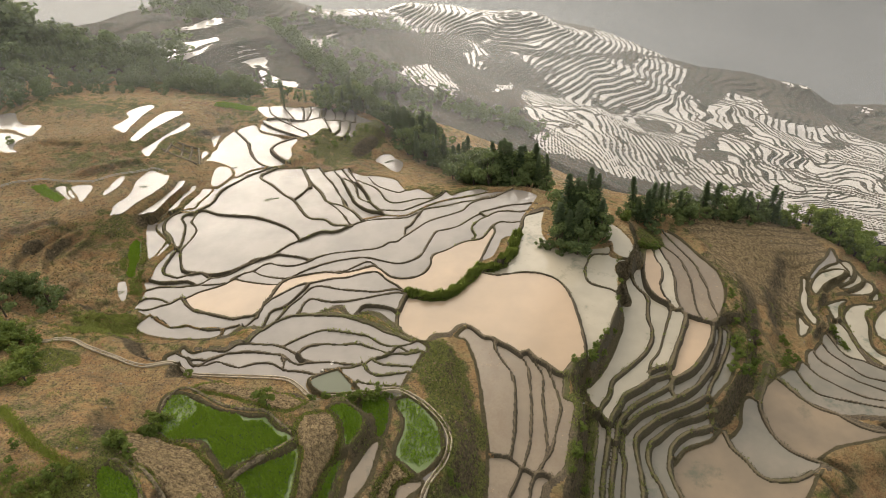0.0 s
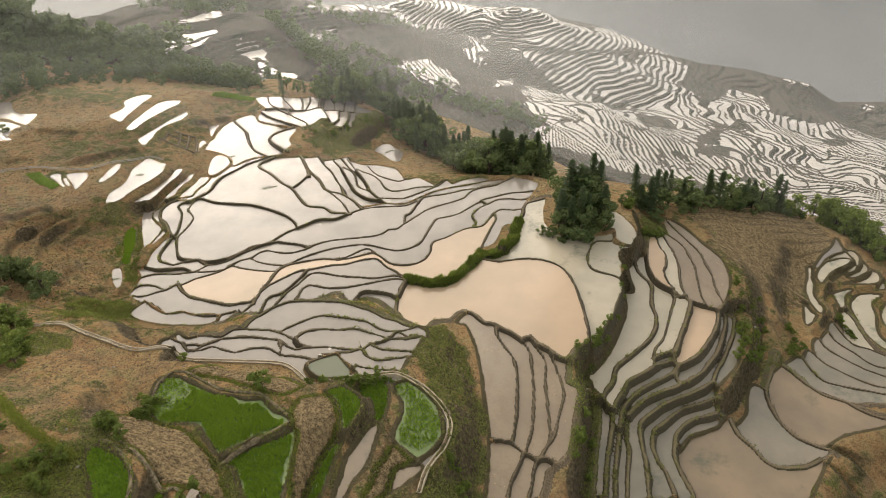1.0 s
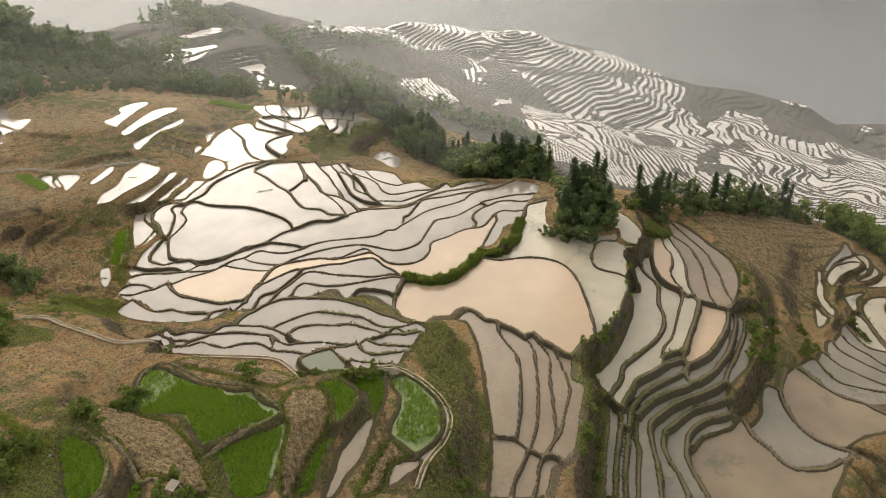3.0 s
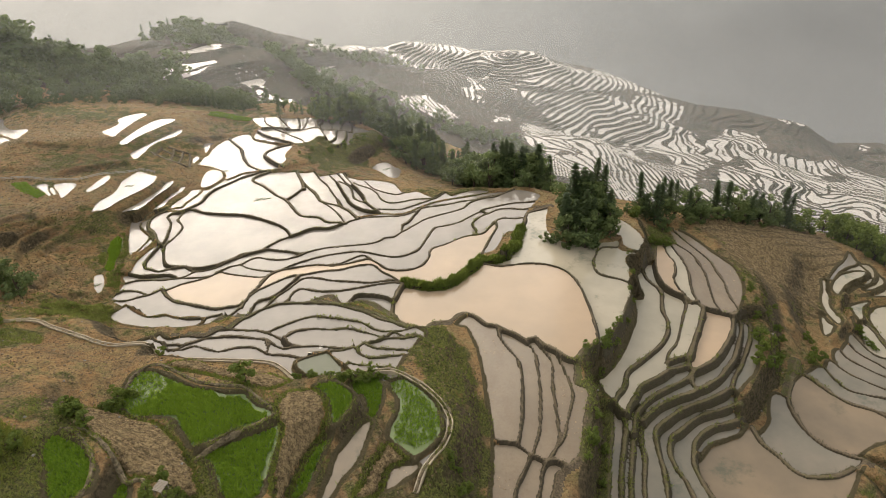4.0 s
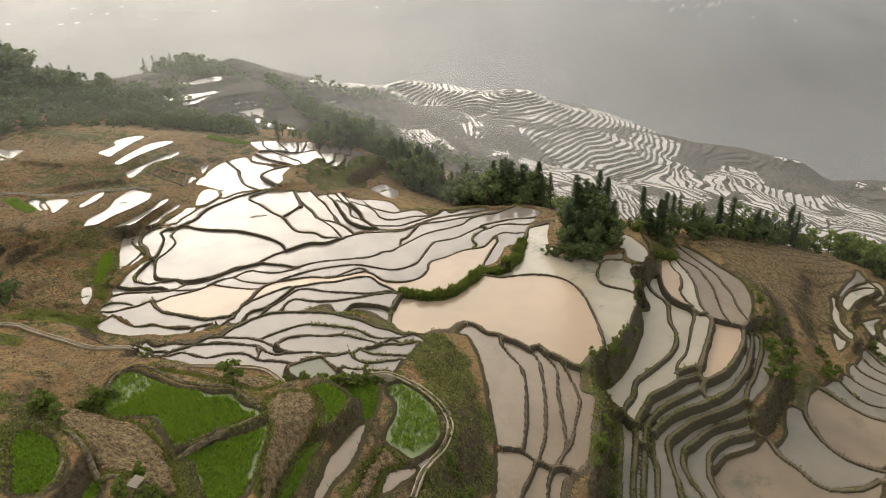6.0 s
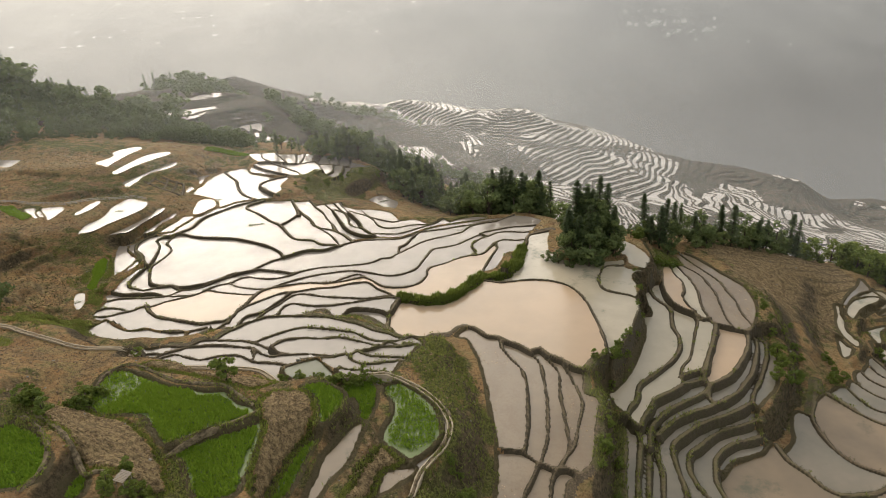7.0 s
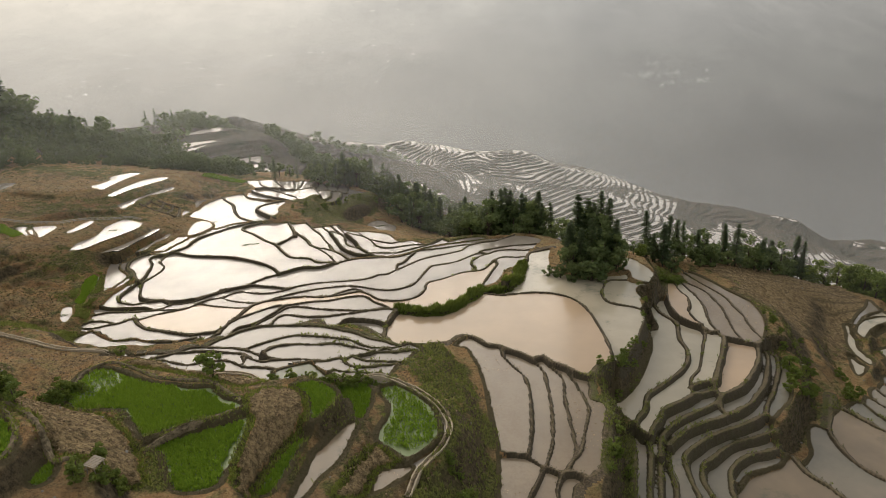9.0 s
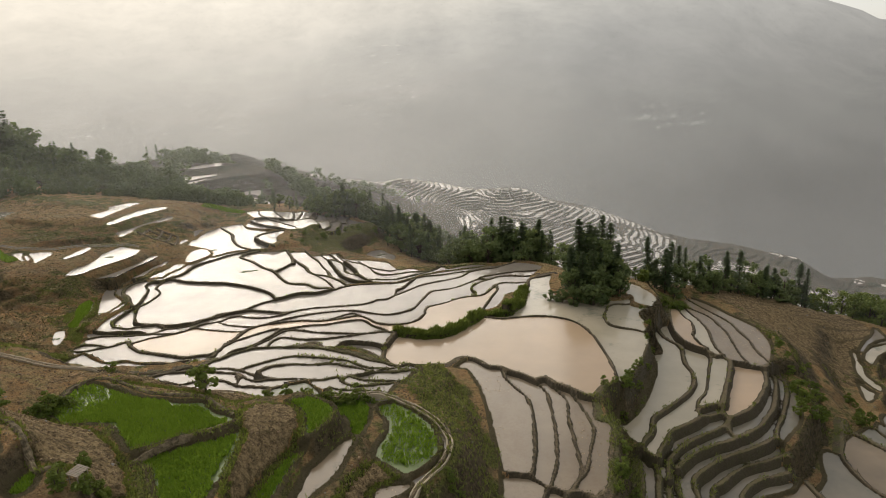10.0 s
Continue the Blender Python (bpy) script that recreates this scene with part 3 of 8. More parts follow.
course("shore", (41.5, 69.5), (41.7, 67.2), (40.0, 63.4), (37.9, 60.0), (36.2, 58.5), (34.3, 56.8), (34.0, 57.5))
course("bank", (26.7, 60.3), (28.0, 60.9), (29.4, 61.3), (29.9, 61.3))
course("bank", (29.4, 60.2), (27.6, 59.6), (26.4, 59.0), (24.6, 57.8), (22.3, 56.5), (21.5, 55.2), (20.0, 53.3), (19.3, 51.8), (19.0, 50.6))
course("bund", (26.7, 60.3), (26.5, 59.1))
course("bank", (29.7, 59.2), (28.5, 58.2), (25.8, 56.8), (23.6, 55.5), (21.6, 53.8), (20.6, 52.5), (19.9, 50.5), (19.1, 48.2), (17.8, 44.4), (16.8, 40.5))
course("bank", (31.3, 57.7), (28.5, 56.3), (26.1, 55.5), (23.9, 54.3), (22.1, 52.9), (21.2, 51.8), (20.4, 49.3), (20.2, 47.3), (19.2, 44.3), (18.4, 41.4))
course("bank", (33.9, 57.4), (31.0, 55.9), (28.2, 54.9), (26.2, 54.0), (24.3, 52.7), (22.9, 51.6), (22.3, 50.4), (21.9, 47.9), (21.7, 45.6), (20.7, 41.2))
course("shore", (34.3, 56.8), (33.7, 56.0), (33.8, 55.5), (33.3, 53.9), (33.9, 53.5))
course("bank", (33.8, 55.5), (31.5, 54.7), (29.0, 54.0), (27.3, 53.0), (25.4, 51.6), (24.4, 50.9), (23.5, 48.8), (23.4, 46.9), (23.8, 44.9), (24.0, 41.6))
course("bank", (33.9, 53.7), (31.6, 53.2), (29.5, 52.6), (27.5, 51.1), (26.7, 50.0), (25.8, 47.5), (25.8, 45.6), (26.2, 41.9))
course("bank", (18.5, 54.0), (19.2, 52.5), (19.1, 51.0), (18.1, 48.2), (17.0, 45.2), (15.7, 40.6))
course("bank", (18.0, 53.0), (17.4, 50.4), (16.3, 47.2), (14.6, 41.1))
course("bund", (18.5, 53.9), (18.0, 53.0))
course("shore", (14.7, 41.1), (17.3, 40.9), (20.7, 41.3), (24.1, 41.7), (26.3, 41.9))
course("shore", (26.9, 48.8), (27.7, 49.6), (28.9, 50.7), (30.5, 51.3), (32.7, 52.0), (33.6, 52.8), (35.0, 53.9))
course("shore", (26.3, 48.8), (26.7, 49.1), (26.9, 48.8))
course("bank", (34.9, 53.8), (34.8, 52.3), (35.0, 50.6), (35.8, 48.9), (36.5, 46.8), (37.5, 45.9), (39.4, 45.7), (41.2, 45.9), (43.5, 47.0), (45.8, 48.4))
course("shore", (46.2, 48.9), (43.5, 46.4), (42.1, 44.9), (40.5, 43.2), (37.3, 40.5), (31.0, 40.6), (26.3, 41.9))
course("shore", (34.8, 52.4), (36.5, 53.5), (37.8, 54.8), (38.5, 56.2), (39.7, 58.6), (40.8, 59.5), (41.5, 59.1), (41.9, 58.4))
course("shore", (44.4, 62.0), (47.1, 64.1), (47.7, 64.5))
course("bank", (46.8, 65.8), (44.1, 61.6), (41.9, 58.3), (41.4, 56.0), (41.4, 53.1), (42.4, 50.6), (44.4, 49.0), (45.8, 48.4))
course("bank", (46.8, 65.8), (46.8, 64.3), (47.1, 63.3), (47.5, 62.4), (48.6, 59.6), (49.9, 57.8), (51.7, 56.7), (53.0, 55.1), (54.5, 53.9), (56.3, 53.3), (59.9, 53.6))
course("shore", (44.5, 49.1), (48.7, 51.2), (52.0, 51.8), (55.8, 52.5), (60.0, 53.7))
course("bund", (47.7, 64.5), (48.0, 61.8), (49.3, 59.6), (50.9, 58.2), (52.5, 56.9), (55.6, 56.6), (58.4, 56.2), (62.2, 56.2))
course("bund", (50.9, 65.6), (50.9, 63.1), (51.5, 61.1), (53.3, 60.0), (55.5, 59.1), (59.2, 57.8), (62.7, 57.0))
course("bund", (53.5, 67.0), (54.1, 65.1), (56.1, 62.6), (58.3, 60.6), (60.7, 59.7), (64.2, 58.8))
course("bund", (56.7, 71.1), (56.6, 69.2), (57.9, 66.8), (59.9, 64.3), (62.5, 62.3), (65.7, 60.5))
course("bund", (59.6, 73.7), (59.5, 71.2), (60.8, 68.6), (61.9, 66.1), (64.3, 64.8), (67.5, 62.8))
course("bund", (61.9, 76.1), (61.8, 73.4), (62.2, 70.8), (64.1, 69.5), (66.2, 67.5), (69.5, 65.7))
course("bund", (65.5, 79.0), (65.8, 77.5), (65.3, 73.6), (65.1, 69.7), (66.4, 67.8), (69.4, 65.7))
course("shore", (47.7, 64.5), (50.1, 65.8), (51.0, 65.7), (53.1, 68.1), (53.6, 67.1), (55.5, 70.7), (56.7, 71.2), (58.9, 73.2), (59.6, 73.8), (61.2, 76.0), (62.0, 76.1), (64.6, 78.9), (65.6, 79.1))
course("shore", (62.3, 56.3), (62.8, 57.1), (64.3, 58.8), (65.8, 60.6), (67.6, 62.9), (69.6, 65.8))
course("shore", (64.8, 88.7), (67.7, 91.8), (70.9, 94.5), (73.1, 97.1), (72.9, 95.3), (72.2, 92.9), (69.8, 91.9), (67.3, 90.2), (65.4, 88.3), (64.8, 88.7))
course("shore", (63.6, 85.7), (64.9, 87.6), (67.6, 89.9), (70.7, 90.7), (72.1, 90.1), (70.4, 88.7), (67.3, 87.2), (65.2, 85.4), (63.7, 84.0), (63.6, 85.7))
course("shore", (72.7, 92.9), (73.7, 93.8), (74.7, 93.4), (74.5, 91.3), (72.9, 88.9), (71.1, 87.6), (68.7, 86.8), (66.2, 85.2), (66.0, 85.7), (68.3, 87.1), (71.4, 88.7), (72.7, 90.2), (72.7, 92.9))
course("shore", (74.5, 90.6), (74.7, 88.8), (73.5, 87.5), (71.1, 86.4), (69.4, 86.4), (71.4, 87.5), (73.3, 88.7), (74.5, 90.6))
course("shore", (75.1, 88.5), (75.9, 87.6), (75.4, 86.0), (73.8, 85.0), (70.1, 84.9), (67.9, 84.8), (70.4, 85.6), (73.3, 86.6), (75.1, 88.5))
course("shore", (75.9, 86.2), (75.8, 84.9), (75.0, 83.8), (73.7, 84.1), (75.9, 86.2))
course("shore", (63.8, 89.1), (64.4, 88.5), (63.0, 85.8), (62.4, 83.9), (61.1, 81.7), (60.8, 79.5), (60.9, 78.0), (59.9, 76.6), (59.4, 77.5), (59.6, 80.3), (60.6, 83.3), (62.4, 86.3), (63.8, 89.1))
course("shore", (58.3, 79.4), (58.5, 78.7), (58.5, 77.0), (58.8, 76.2), (57.0, 74.4), (56.1, 74.5), (58.3, 79.4))
course("shore", (65.5, 83.0), (67.5, 83.7), (69.2, 83.8), (67.6, 82.6), (66.4, 80.9), (65.9, 79.8), (64.8, 79.2), (65.1, 81.5), (65.5, 83.0))
course("shore", (67.6, 81.0), (70.4, 83.2), (73.8, 82.8), (72.1, 81.6), (70.8, 80.4), (69.9, 77.6), (68.4, 74.9), (67.8, 73.1), (68.1, 71.3), (69.7, 69.7), (68.1, 67.6), (66.4, 70.9), (65.8, 74.0), (66.4, 77.7), (67.6, 81.0))
course("shore", (64.1, 80.1), (64.6, 79.2), (64.0, 77.3), (63.1, 75.6), (62.1, 74.0), (62.2, 75.4), (63.3, 78.0), (64.1, 80.1))
course("shore", (72.3, 79.8), (76.5, 82.7), (77.5, 80.4), (72.9, 74.5), (70.5, 76.0), (72.3, 79.8))
course("shore", (2.7, 66.9), (1.1, 64.7), (2.3, 64.1), (2.9, 62.1), (3.4, 59.4), (3.7, 55.0), (3.7, 50.6), (3.9, 47.3), (3.8, 45.4), (3.4, 42.3), (3.0, 39.6), (2.7, 38.1))
course("bund", (3.8, 45.3), (5.4, 45.0), (6.1, 44.8), (6.7, 44.1), (7.2, 43.5), (7.9, 43.1), (8.6, 42.6), (9.5, 42.7), (10.6, 41.9))
course("bund", (6.2, 63.7), (6.3, 61.7), (7.0, 59.5), (7.8, 57.5), (7.9, 54.7), (7.6, 52.0), (7.1, 48.6), (6.5, 45.9), (6.1, 44.8))
course("bund", (8.0, 62.1), (9.3, 60.5), (10.0, 58.7), (9.9, 55.7), (9.6, 52.1), (8.9, 47.9), (8.3, 45.7), (7.4, 43.4))
course("bund", (10.6, 60.9), (11.2, 58.8), (11.7, 56.6), (11.1, 53.0), (10.8, 49.5), (10.5, 46.2), (9.9, 44.3), (8.8, 42.6))
course("bund", (12.6, 58.2), (12.8, 55.8), (13.0, 53.5), (13.0, 51.3), (11.8, 48.0), (11.1, 46.1), (10.3, 44.5), (9.8, 44.1))
course("bund", (14.4, 56.8), (14.0, 54.8), (13.6, 53.1), (14.7, 52.2), (14.6, 50.9), (13.4, 47.7), (12.8, 45.4), (12.0, 43.3), (10.8, 42.0), (9.5, 41.4), (8.8, 39.5), (8.1, 38.0))
course("bund", (7.2, 43.5), (6.6, 42.1), (5.4, 39.8), (4.8, 37.9))
course("bund", (8.6, 42.6), (8.0, 41.4), (7.5, 39.5), (6.9, 38.0))
course("shore", (2.7, 38.1), (4.8, 37.9), (6.9, 38.0), (8.1, 38.1))
course("shore", (-31.4, 48.8), (-30.8, 49.7), (-29.5, 49.8), (-27.7, 48.9), (-26.2, 47.9), (-24.4, 46.9), (-22.6, 46.5), (-21.3, 46.0), (-19.5, 45.9), (-18.9, 45.2), (-18.0, 44.2), (-16.6, 43.4), (-16.0, 42.5), (-17.2, 41.5), (-19.1, 41.0), (-20.5, 40.1), (-22.3, 39.3), (-23.0, 40.0), (-24.1, 41.3), (-25.3, 42.8), (-26.9, 43.2), (-28.7, 43.2), (-30.5, 44.5), (-31.5, 45.8), (-31.3, 46.8), (-31.4, 48.8))
course("shore", (-21.9, 38.8), (-20.4, 39.6), (-18.6, 40.5), (-16.9, 41.3), (-15.8, 41.9), (-15.3, 41.1), (-15.3, 38.8), (-15.4, 36.3), (-15.7, 34.0), (-17.9, 33.7), (-19.3, 35.4), (-20.2, 37.2), (-21.1, 38.2), (-21.9, 38.8))
course("shore", (-32.1, 37.1), (-31.6, 37.6), (-30.4, 37.1), (-28.9, 36.1), (-27.8, 34.9), (-26.7, 33.5), (-26.7, 31.6), (-29.0, 31.1), (-30.6, 33.7), (-31.7, 35.5), (-32.1, 36.5), (-32.1, 37.1))
course("shore", (-13.4, 47.8), (-11.9, 48.4), (-10.4, 47.6), (-9.4, 46.3), (-9.4, 44.9), (-10.1, 43.6), (-11.0, 42.2), (-11.4, 43.6), (-11.6, 45.2), (-12.3, 46.5), (-13.4, 47.8))
course("shore", (-9.2, 50.6), (-8.6, 51.0), (-7.6, 50.8), (-7.0, 49.7), (-6.9, 47.6), (-7.3, 45.5), (-7.8, 44.9), (-8.3, 44.7), (-8.5, 46.6), (-9.1, 48.3), (-10.2, 48.5), (-10.2, 50.9), (-9.2, 50.6))
course("shore", (-8.5, 44.1), (-7.6, 44.5), (-7.8, 42.8), (-8.4, 40.1), (-8.9, 38.8), (-9.9, 37.3), (-10.5, 35.6), (-11.5, 35.3), (-11.0, 38.0), (-10.7, 40.2), (-9.9, 41.6), (-9.2, 43.2), (-8.5, 44.1))
course("shore", (-6.6, 50.4), (-6.0, 50.8), (-5.0, 51.0), (-3.7, 50.0), (-2.5, 48.5), (-1.6, 46.8), (-1.2, 44.9), (-1.3, 43.1), (-2.2, 41.7), (-3.3, 40.7), (-4.0, 40.6), (-4.9, 41.5), (-6.1, 42.6), (-6.2, 44.1), (-5.6, 45.9), (-5.5, 47.9), (-6.3, 49.3), (-6.6, 50.4))
course("shore", (-51.9, 84.7), (-52.7, 88.0), (-54.1, 91.4), (-54.6, 94.5), (-54.1, 95.7), (-52.9, 94.4), (-51.1, 89.4), (-50.9, 87.0), (-50.0, 84.5), (-50.7, 83.8), (-51.9, 84.7))
course("shore", (-52.4, 82.6), (-51.2, 83.1), (-50.0, 81.2), (-49.1, 78.3), (-49.6, 77.3), (-51.1, 79.3), (-52.4, 82.6))
course("shore", (-25.6, 32.9), (-25.3, 33.8), (-24.6, 33.3), (-24.3, 31.9), (-24.9, 31.5), (-25.5, 31.8), (-25.6, 32.9))
course("shore", (-62.9, 105.7), (-62.8, 108.5), (-62.4, 111.6), (-61.5, 112.6), (-60.6, 110.4), (-60.9, 107.8), (-61.6, 105.7), (-62.3, 105.1), (-62.9, 105.7))
course("shore", (-59.6, 112.5), (-58.4, 116.8), (-57.2, 116.7), (-54.4, 114.6), (-53.4, 114.0), (-53.1, 110.3), (-54.6, 106.7), (-56.1, 103.7), (-57.3, 100.3), (-59.1, 99.6), (-59.7, 100.1), (-60.2, 103.7), (-59.1, 106.1), (-59.1, 109.4), (-59.6, 112.5))
course("shore", (-52.1, 114.1), (-50.4, 113.9), (-50.6, 111.1), (-51.5, 107.9), (-51.9, 105.6), (-52.8, 102.2), (-55.1, 101.5), (-55.7, 101.6), (-54.2, 104.4), (-53.2, 107.1), (-52.3, 110.0), (-51.9, 112.1), (-52.1, 114.1))
course("shore", (-49.4, 113.6), (-48.2, 113.5), (-48.4, 111.2), (-49.3, 108.8), (-49.5, 105.7), (-50.0, 104.8), (-51.2, 103.6), (-50.9, 105.3), (-50.3, 108.4), (-50.0, 110.8), (-49.4, 113.6))
course("shore", (-47.1, 112.8), (-45.1, 112.4), (-45.2, 110.5), (-46.3, 107.3), (-46.4, 105.5), (-47.8, 105.1), (-48.6, 105.0), (-48.5, 106.8), (-47.8, 109.0), (-47.2, 111.1), (-47.1, 112.8))
course("shore", (-71.8, 134.0), (-70.8, 136.9), (-70.4, 139.5), (-71.8, 142.0), (-71.1, 144.6), (-68.4, 146.6), (-66.2, 145.3), (-67.0, 140.7), (-67.4, 136.5), (-67.7, 131.9), (-67.6, 130.5), (-71.8, 134.0))
course("shore", (-66.2, 128.8), (-66.0, 132.8), (-65.2, 138.0), (-63.9, 142.9), (-60.9, 143.8), (-58.8, 142.2), (-60.8, 137.5), (-62.7, 133.7), (-63.7, 129.4), (-64.1, 127.4), (-65.4, 127.6), (-66.2, 128.8))
course("shore", (-63.0, 125.8), (-61.8, 128.7), (-60.2, 133.3), (-58.4, 137.7), (-57.2, 139.8), (-56.1, 137.4), (-56.9, 134.6), (-59.2, 131.9), (-60.0, 128.8), (-59.9, 124.9), (-60.3, 122.1), (-61.8, 123.4), (-63.0, 125.8))
course("shore", (-101.7, 140.1), (-100.3, 142.2), (-98.0, 142.9), (-96.4, 141.7), (-93.6, 137.3), (-90.6, 134.7), (-87.0, 134.2), (-86.2, 130.3), (-86.2, 128.1), (-88.1, 128.9), (-92.3, 132.0), (-95.3, 132.9), (-97.7, 133.8), (-101.7, 140.1))
course("shore", (-96.7, 131.0), (-93.9, 130.8), (-91.0, 129.8), (-86.9, 127.3), (-87.8, 125.9), (-86.9, 122.4), (-85.0, 120.1), (-87.0, 119.8), (-88.5, 120.6), (-91.3, 121.4), (-96.7, 131.0))
course("shore", (-72.7, 108.0), (-70.9, 108.7), (-68.7, 105.0), (-65.9, 102.0), (-64.9, 101.3), (-65.7, 100.9), (-66.6, 101.1), (-66.5, 101.8), (-70.1, 105.1), (-72.7, 108.0))
course("shore", (-69.7, 108.3), (-66.6, 108.9), (-65.0, 107.2), (-64.9, 105.1), (-64.8, 102.6), (-65.4, 102.2), (-67.4, 104.8), (-69.7, 108.3))
course("shore", (-45.9, 114.2), (-46.8, 119.6), (-46.5, 121.6), (-45.1, 121.9), (-43.4, 120.5), (-42.4, 117.8), (-42.7, 116.3), (-43.6, 114.2), (-44.5, 113.0), (-45.9, 114.2))
course("shore", (-50.5, 125.4), (-49.6, 129.9), (-49.2, 135.7), (-47.5, 140.4), (-45.8, 143.1), (-43.4, 144.1), (-41.5, 140.7), (-40.7, 139.4), (-38.0, 137.7), (-35.0, 135.8), (-31.3, 133.3), (-31.4, 130.6), (-31.8, 127.9), (-30.9, 125.0), (-31.7, 122.4), (-32.5, 121.4), (-34.3, 121.2), (-36.6, 120.6), (-39.2, 119.7), (-41.5, 117.2), (-42.9, 120.4), (-45.4, 123.0), (-48.2, 124.7), (-50.5, 125.4))
course("bank", (-47.1, 140.6), (-45.1, 137.3), (-42.6, 133.4), (-41.6, 130.3), (-40.1, 126.4), (-38.1, 123.0), (-35.4, 120.6))
course("bank", (-31.7, 133.9), (-34.4, 132.3), (-36.0, 130.4), (-36.2, 128.2), (-34.4, 125.2), (-31.7, 122.0))
course("shore", (-51.6, 128.6), (-51.1, 129.9), (-49.7, 127.7), (-50.0, 125.3), (-49.5, 122.2), (-50.8, 124.8), (-51.6, 128.6))
course("shore", (-51.9, 136.8), (-49.7, 137.7), (-49.8, 135.2), (-49.2, 130.4), (-51.9, 136.8))
course("shore", (-41.5, 140.7), (-41.7, 145.0), (-40.3, 145.0), (-42.8, 148.8), (-44.2, 152.7), (-38.0, 152.6), (-32.9, 151.9), (-31.0, 153.0), (-28.4, 152.3), (-27.8, 154.8), (-24.2, 154.3), (-20.5, 152.7), (-19.1, 149.6), (-17.3, 147.7), (-15.1, 144.9), (-17.8, 144.2), (-19.0, 143.4), (-18.9, 138.5), (-20.3, 135.2), (-21.8, 134.2), (-21.5, 135.3), (-23.7, 136.5), (-24.0, 137.3), (-25.0, 137.8), (-26.3, 138.6), (-28.1, 134.9), (-29.5, 133.8), (-31.3, 133.3))
course("bund", (-41.3, 152.3), (-40.1, 148.2), (-37.9, 145.4), (-35.1, 144.2), (-31.0, 143.7), (-27.9, 145.2), (-23.8, 144.8), (-19.6, 145.2))
course("bund", (-40.3, 144.8), (-37.9, 145.1))
course("bund", (-37.9, 152.4), (-34.7, 145.8), (-33.6, 143.8))
course("bund", (-33.2, 151.8), (-32.1, 148.0), (-31.7, 143.9))
course("bund", (-31.0, 152.8), (-30.6, 148.4), (-30.9, 144.1))
course("bank", (-28.0, 153.4), (-28.2, 148.4), (-27.7, 145.1))
course("bund", (-26.2, 154.2), (-24.7, 149.3), (-24.6, 145.2))
course("bund", (-22.3, 153.1), (-22.4, 147.7), (-21.9, 145.0))
course("bund", (-20.0, 151.3), (-19.6, 144.9))
course("bund", (-41.7, 144.6), (-39.3, 141.4), (-35.3, 137.7), (-30.1, 133.5))
course("bund", (-37.9, 145.1), (-33.9, 140.8), (-29.9, 136.5), (-28.9, 134.1))
course("bund", (-35.5, 144.4), (-33.1, 140.0), (-30.4, 137.0))
course("bund", (-27.1, 144.8), (-25.4, 140.2), (-24.5, 137.4))
course("bund", (-23.2, 144.8), (-22.8, 139.5), (-23.8, 137.0))
course("bund", (-20.9, 144.9), (-20.7, 139.4), (-21.7, 134.7))
course("shore", (-14.4, 131.3), (-13.2, 134.1), (-11.2, 134.4), (-9.6, 132.1), (-7.8, 129.6), (-8.0, 126.4), (-8.7, 124.8), (-10.3, 125.5), (-12.0, 128.2), (-14.4, 131.3))
course("shore", (-11.1, 42.0), (-11.6, 41.9), (-12.4, 40.9), (-13.0, 39.3), (-13.5, 37.2), (-13.7, 35.4), (-12.8, 35.4), (-12.2, 37.1), (-11.8, 39.3), (-11.4, 41.2), (-11.1, 42.0))
course("shore", (-5.9, 39.3), (-4.9, 39.8), (-3.6, 40.0), (-3.2, 39.5), (-4.2, 38.5), (-5.5, 37.4), (-6.4, 37.1), (-5.9, 39.3))
LEVELS = [
    (-24.9, 32.2, 10.23), (-28.4, 33.0, 11.77), (-13.0, 36.7, 5.51), (-17.9, 38.2, 7.41), (-5.3, 38.6, 3.78), (6.4, 39.4, -0.05),
    (-9.6, 40.0, 5.00), (-2.9, 40.4, 3.71), (9.0, 42.1, -0.18), (5.1, 42.9, 0.16), (-21.6, 43.0, 7.76), (10.6, 43.2, 0.17),
    (-3.6, 44.0, 4.06), (-0.8, 45.0, 3.71), (9.1, 45.1, 0.17), (-10.6, 46.1, 6.35), (-8.4, 49.4, 4.41), (18.6, 52.1, -4.79),
    (11.9, 52.1, 0.17), (-10.0, 52.2, 4.53), (-14.1, 54.0, 3.87), (-11.1, 55.1, 3.84), (5.8, 56.4, 0.39), (-9.0, 56.5, 3.12),
    (-29.5, 58.1, 3.12), (-6.8, 58.5, 2.87), (-12.3, 59.6, 3.09), (-26.5, 59.6, 3.12), (8.4, 59.7, 0.18), (-32.4, 60.0, 2.72),
]
LEVELS += [
    (-6.5, 60.4, 2.27), (-4.0, 61.1, 2.12), (-27.4, 62.3, 2.37), (-15.6, 63.6, 2.36), (-21.5, 66.5, 1.62), (-30.8, 68.2, 0.52),
    (11.1, 69.6, 0.52), (-42.7, 70.2, 0.52), (-8.5, 70.4, 0.52), (-19.1, 72.2, 0.87), (-39.0, 72.5, -0.23), (-25.5, 74.8, -0.12),
    (-18.1, 75.9, 0.12), (-45.8, 77.1, -0.98), (-32.2, 77.2, -0.58), (-11.6, 79.1, -0.25), (-42.9, 79.8, -0.98), (-50.5, 80.1, -0.43),
    (-47.2, 82.6, -1.34), (16.0, 82.7, -0.23), (1.8, 82.8, -0.23), (-39.9, 83.5, -0.99), (-13.8, 83.7, -0.53), (-36.7, 84.0, -1.17),
    (-45.0, 86.6, -1.17), (-7.5, 87.3, -0.69), (-26.5, 87.3, -1.00), (0.9, 90.9, -0.57), (-53.1, 92.0, -0.70), (11.0, 92.1, -0.06),
]
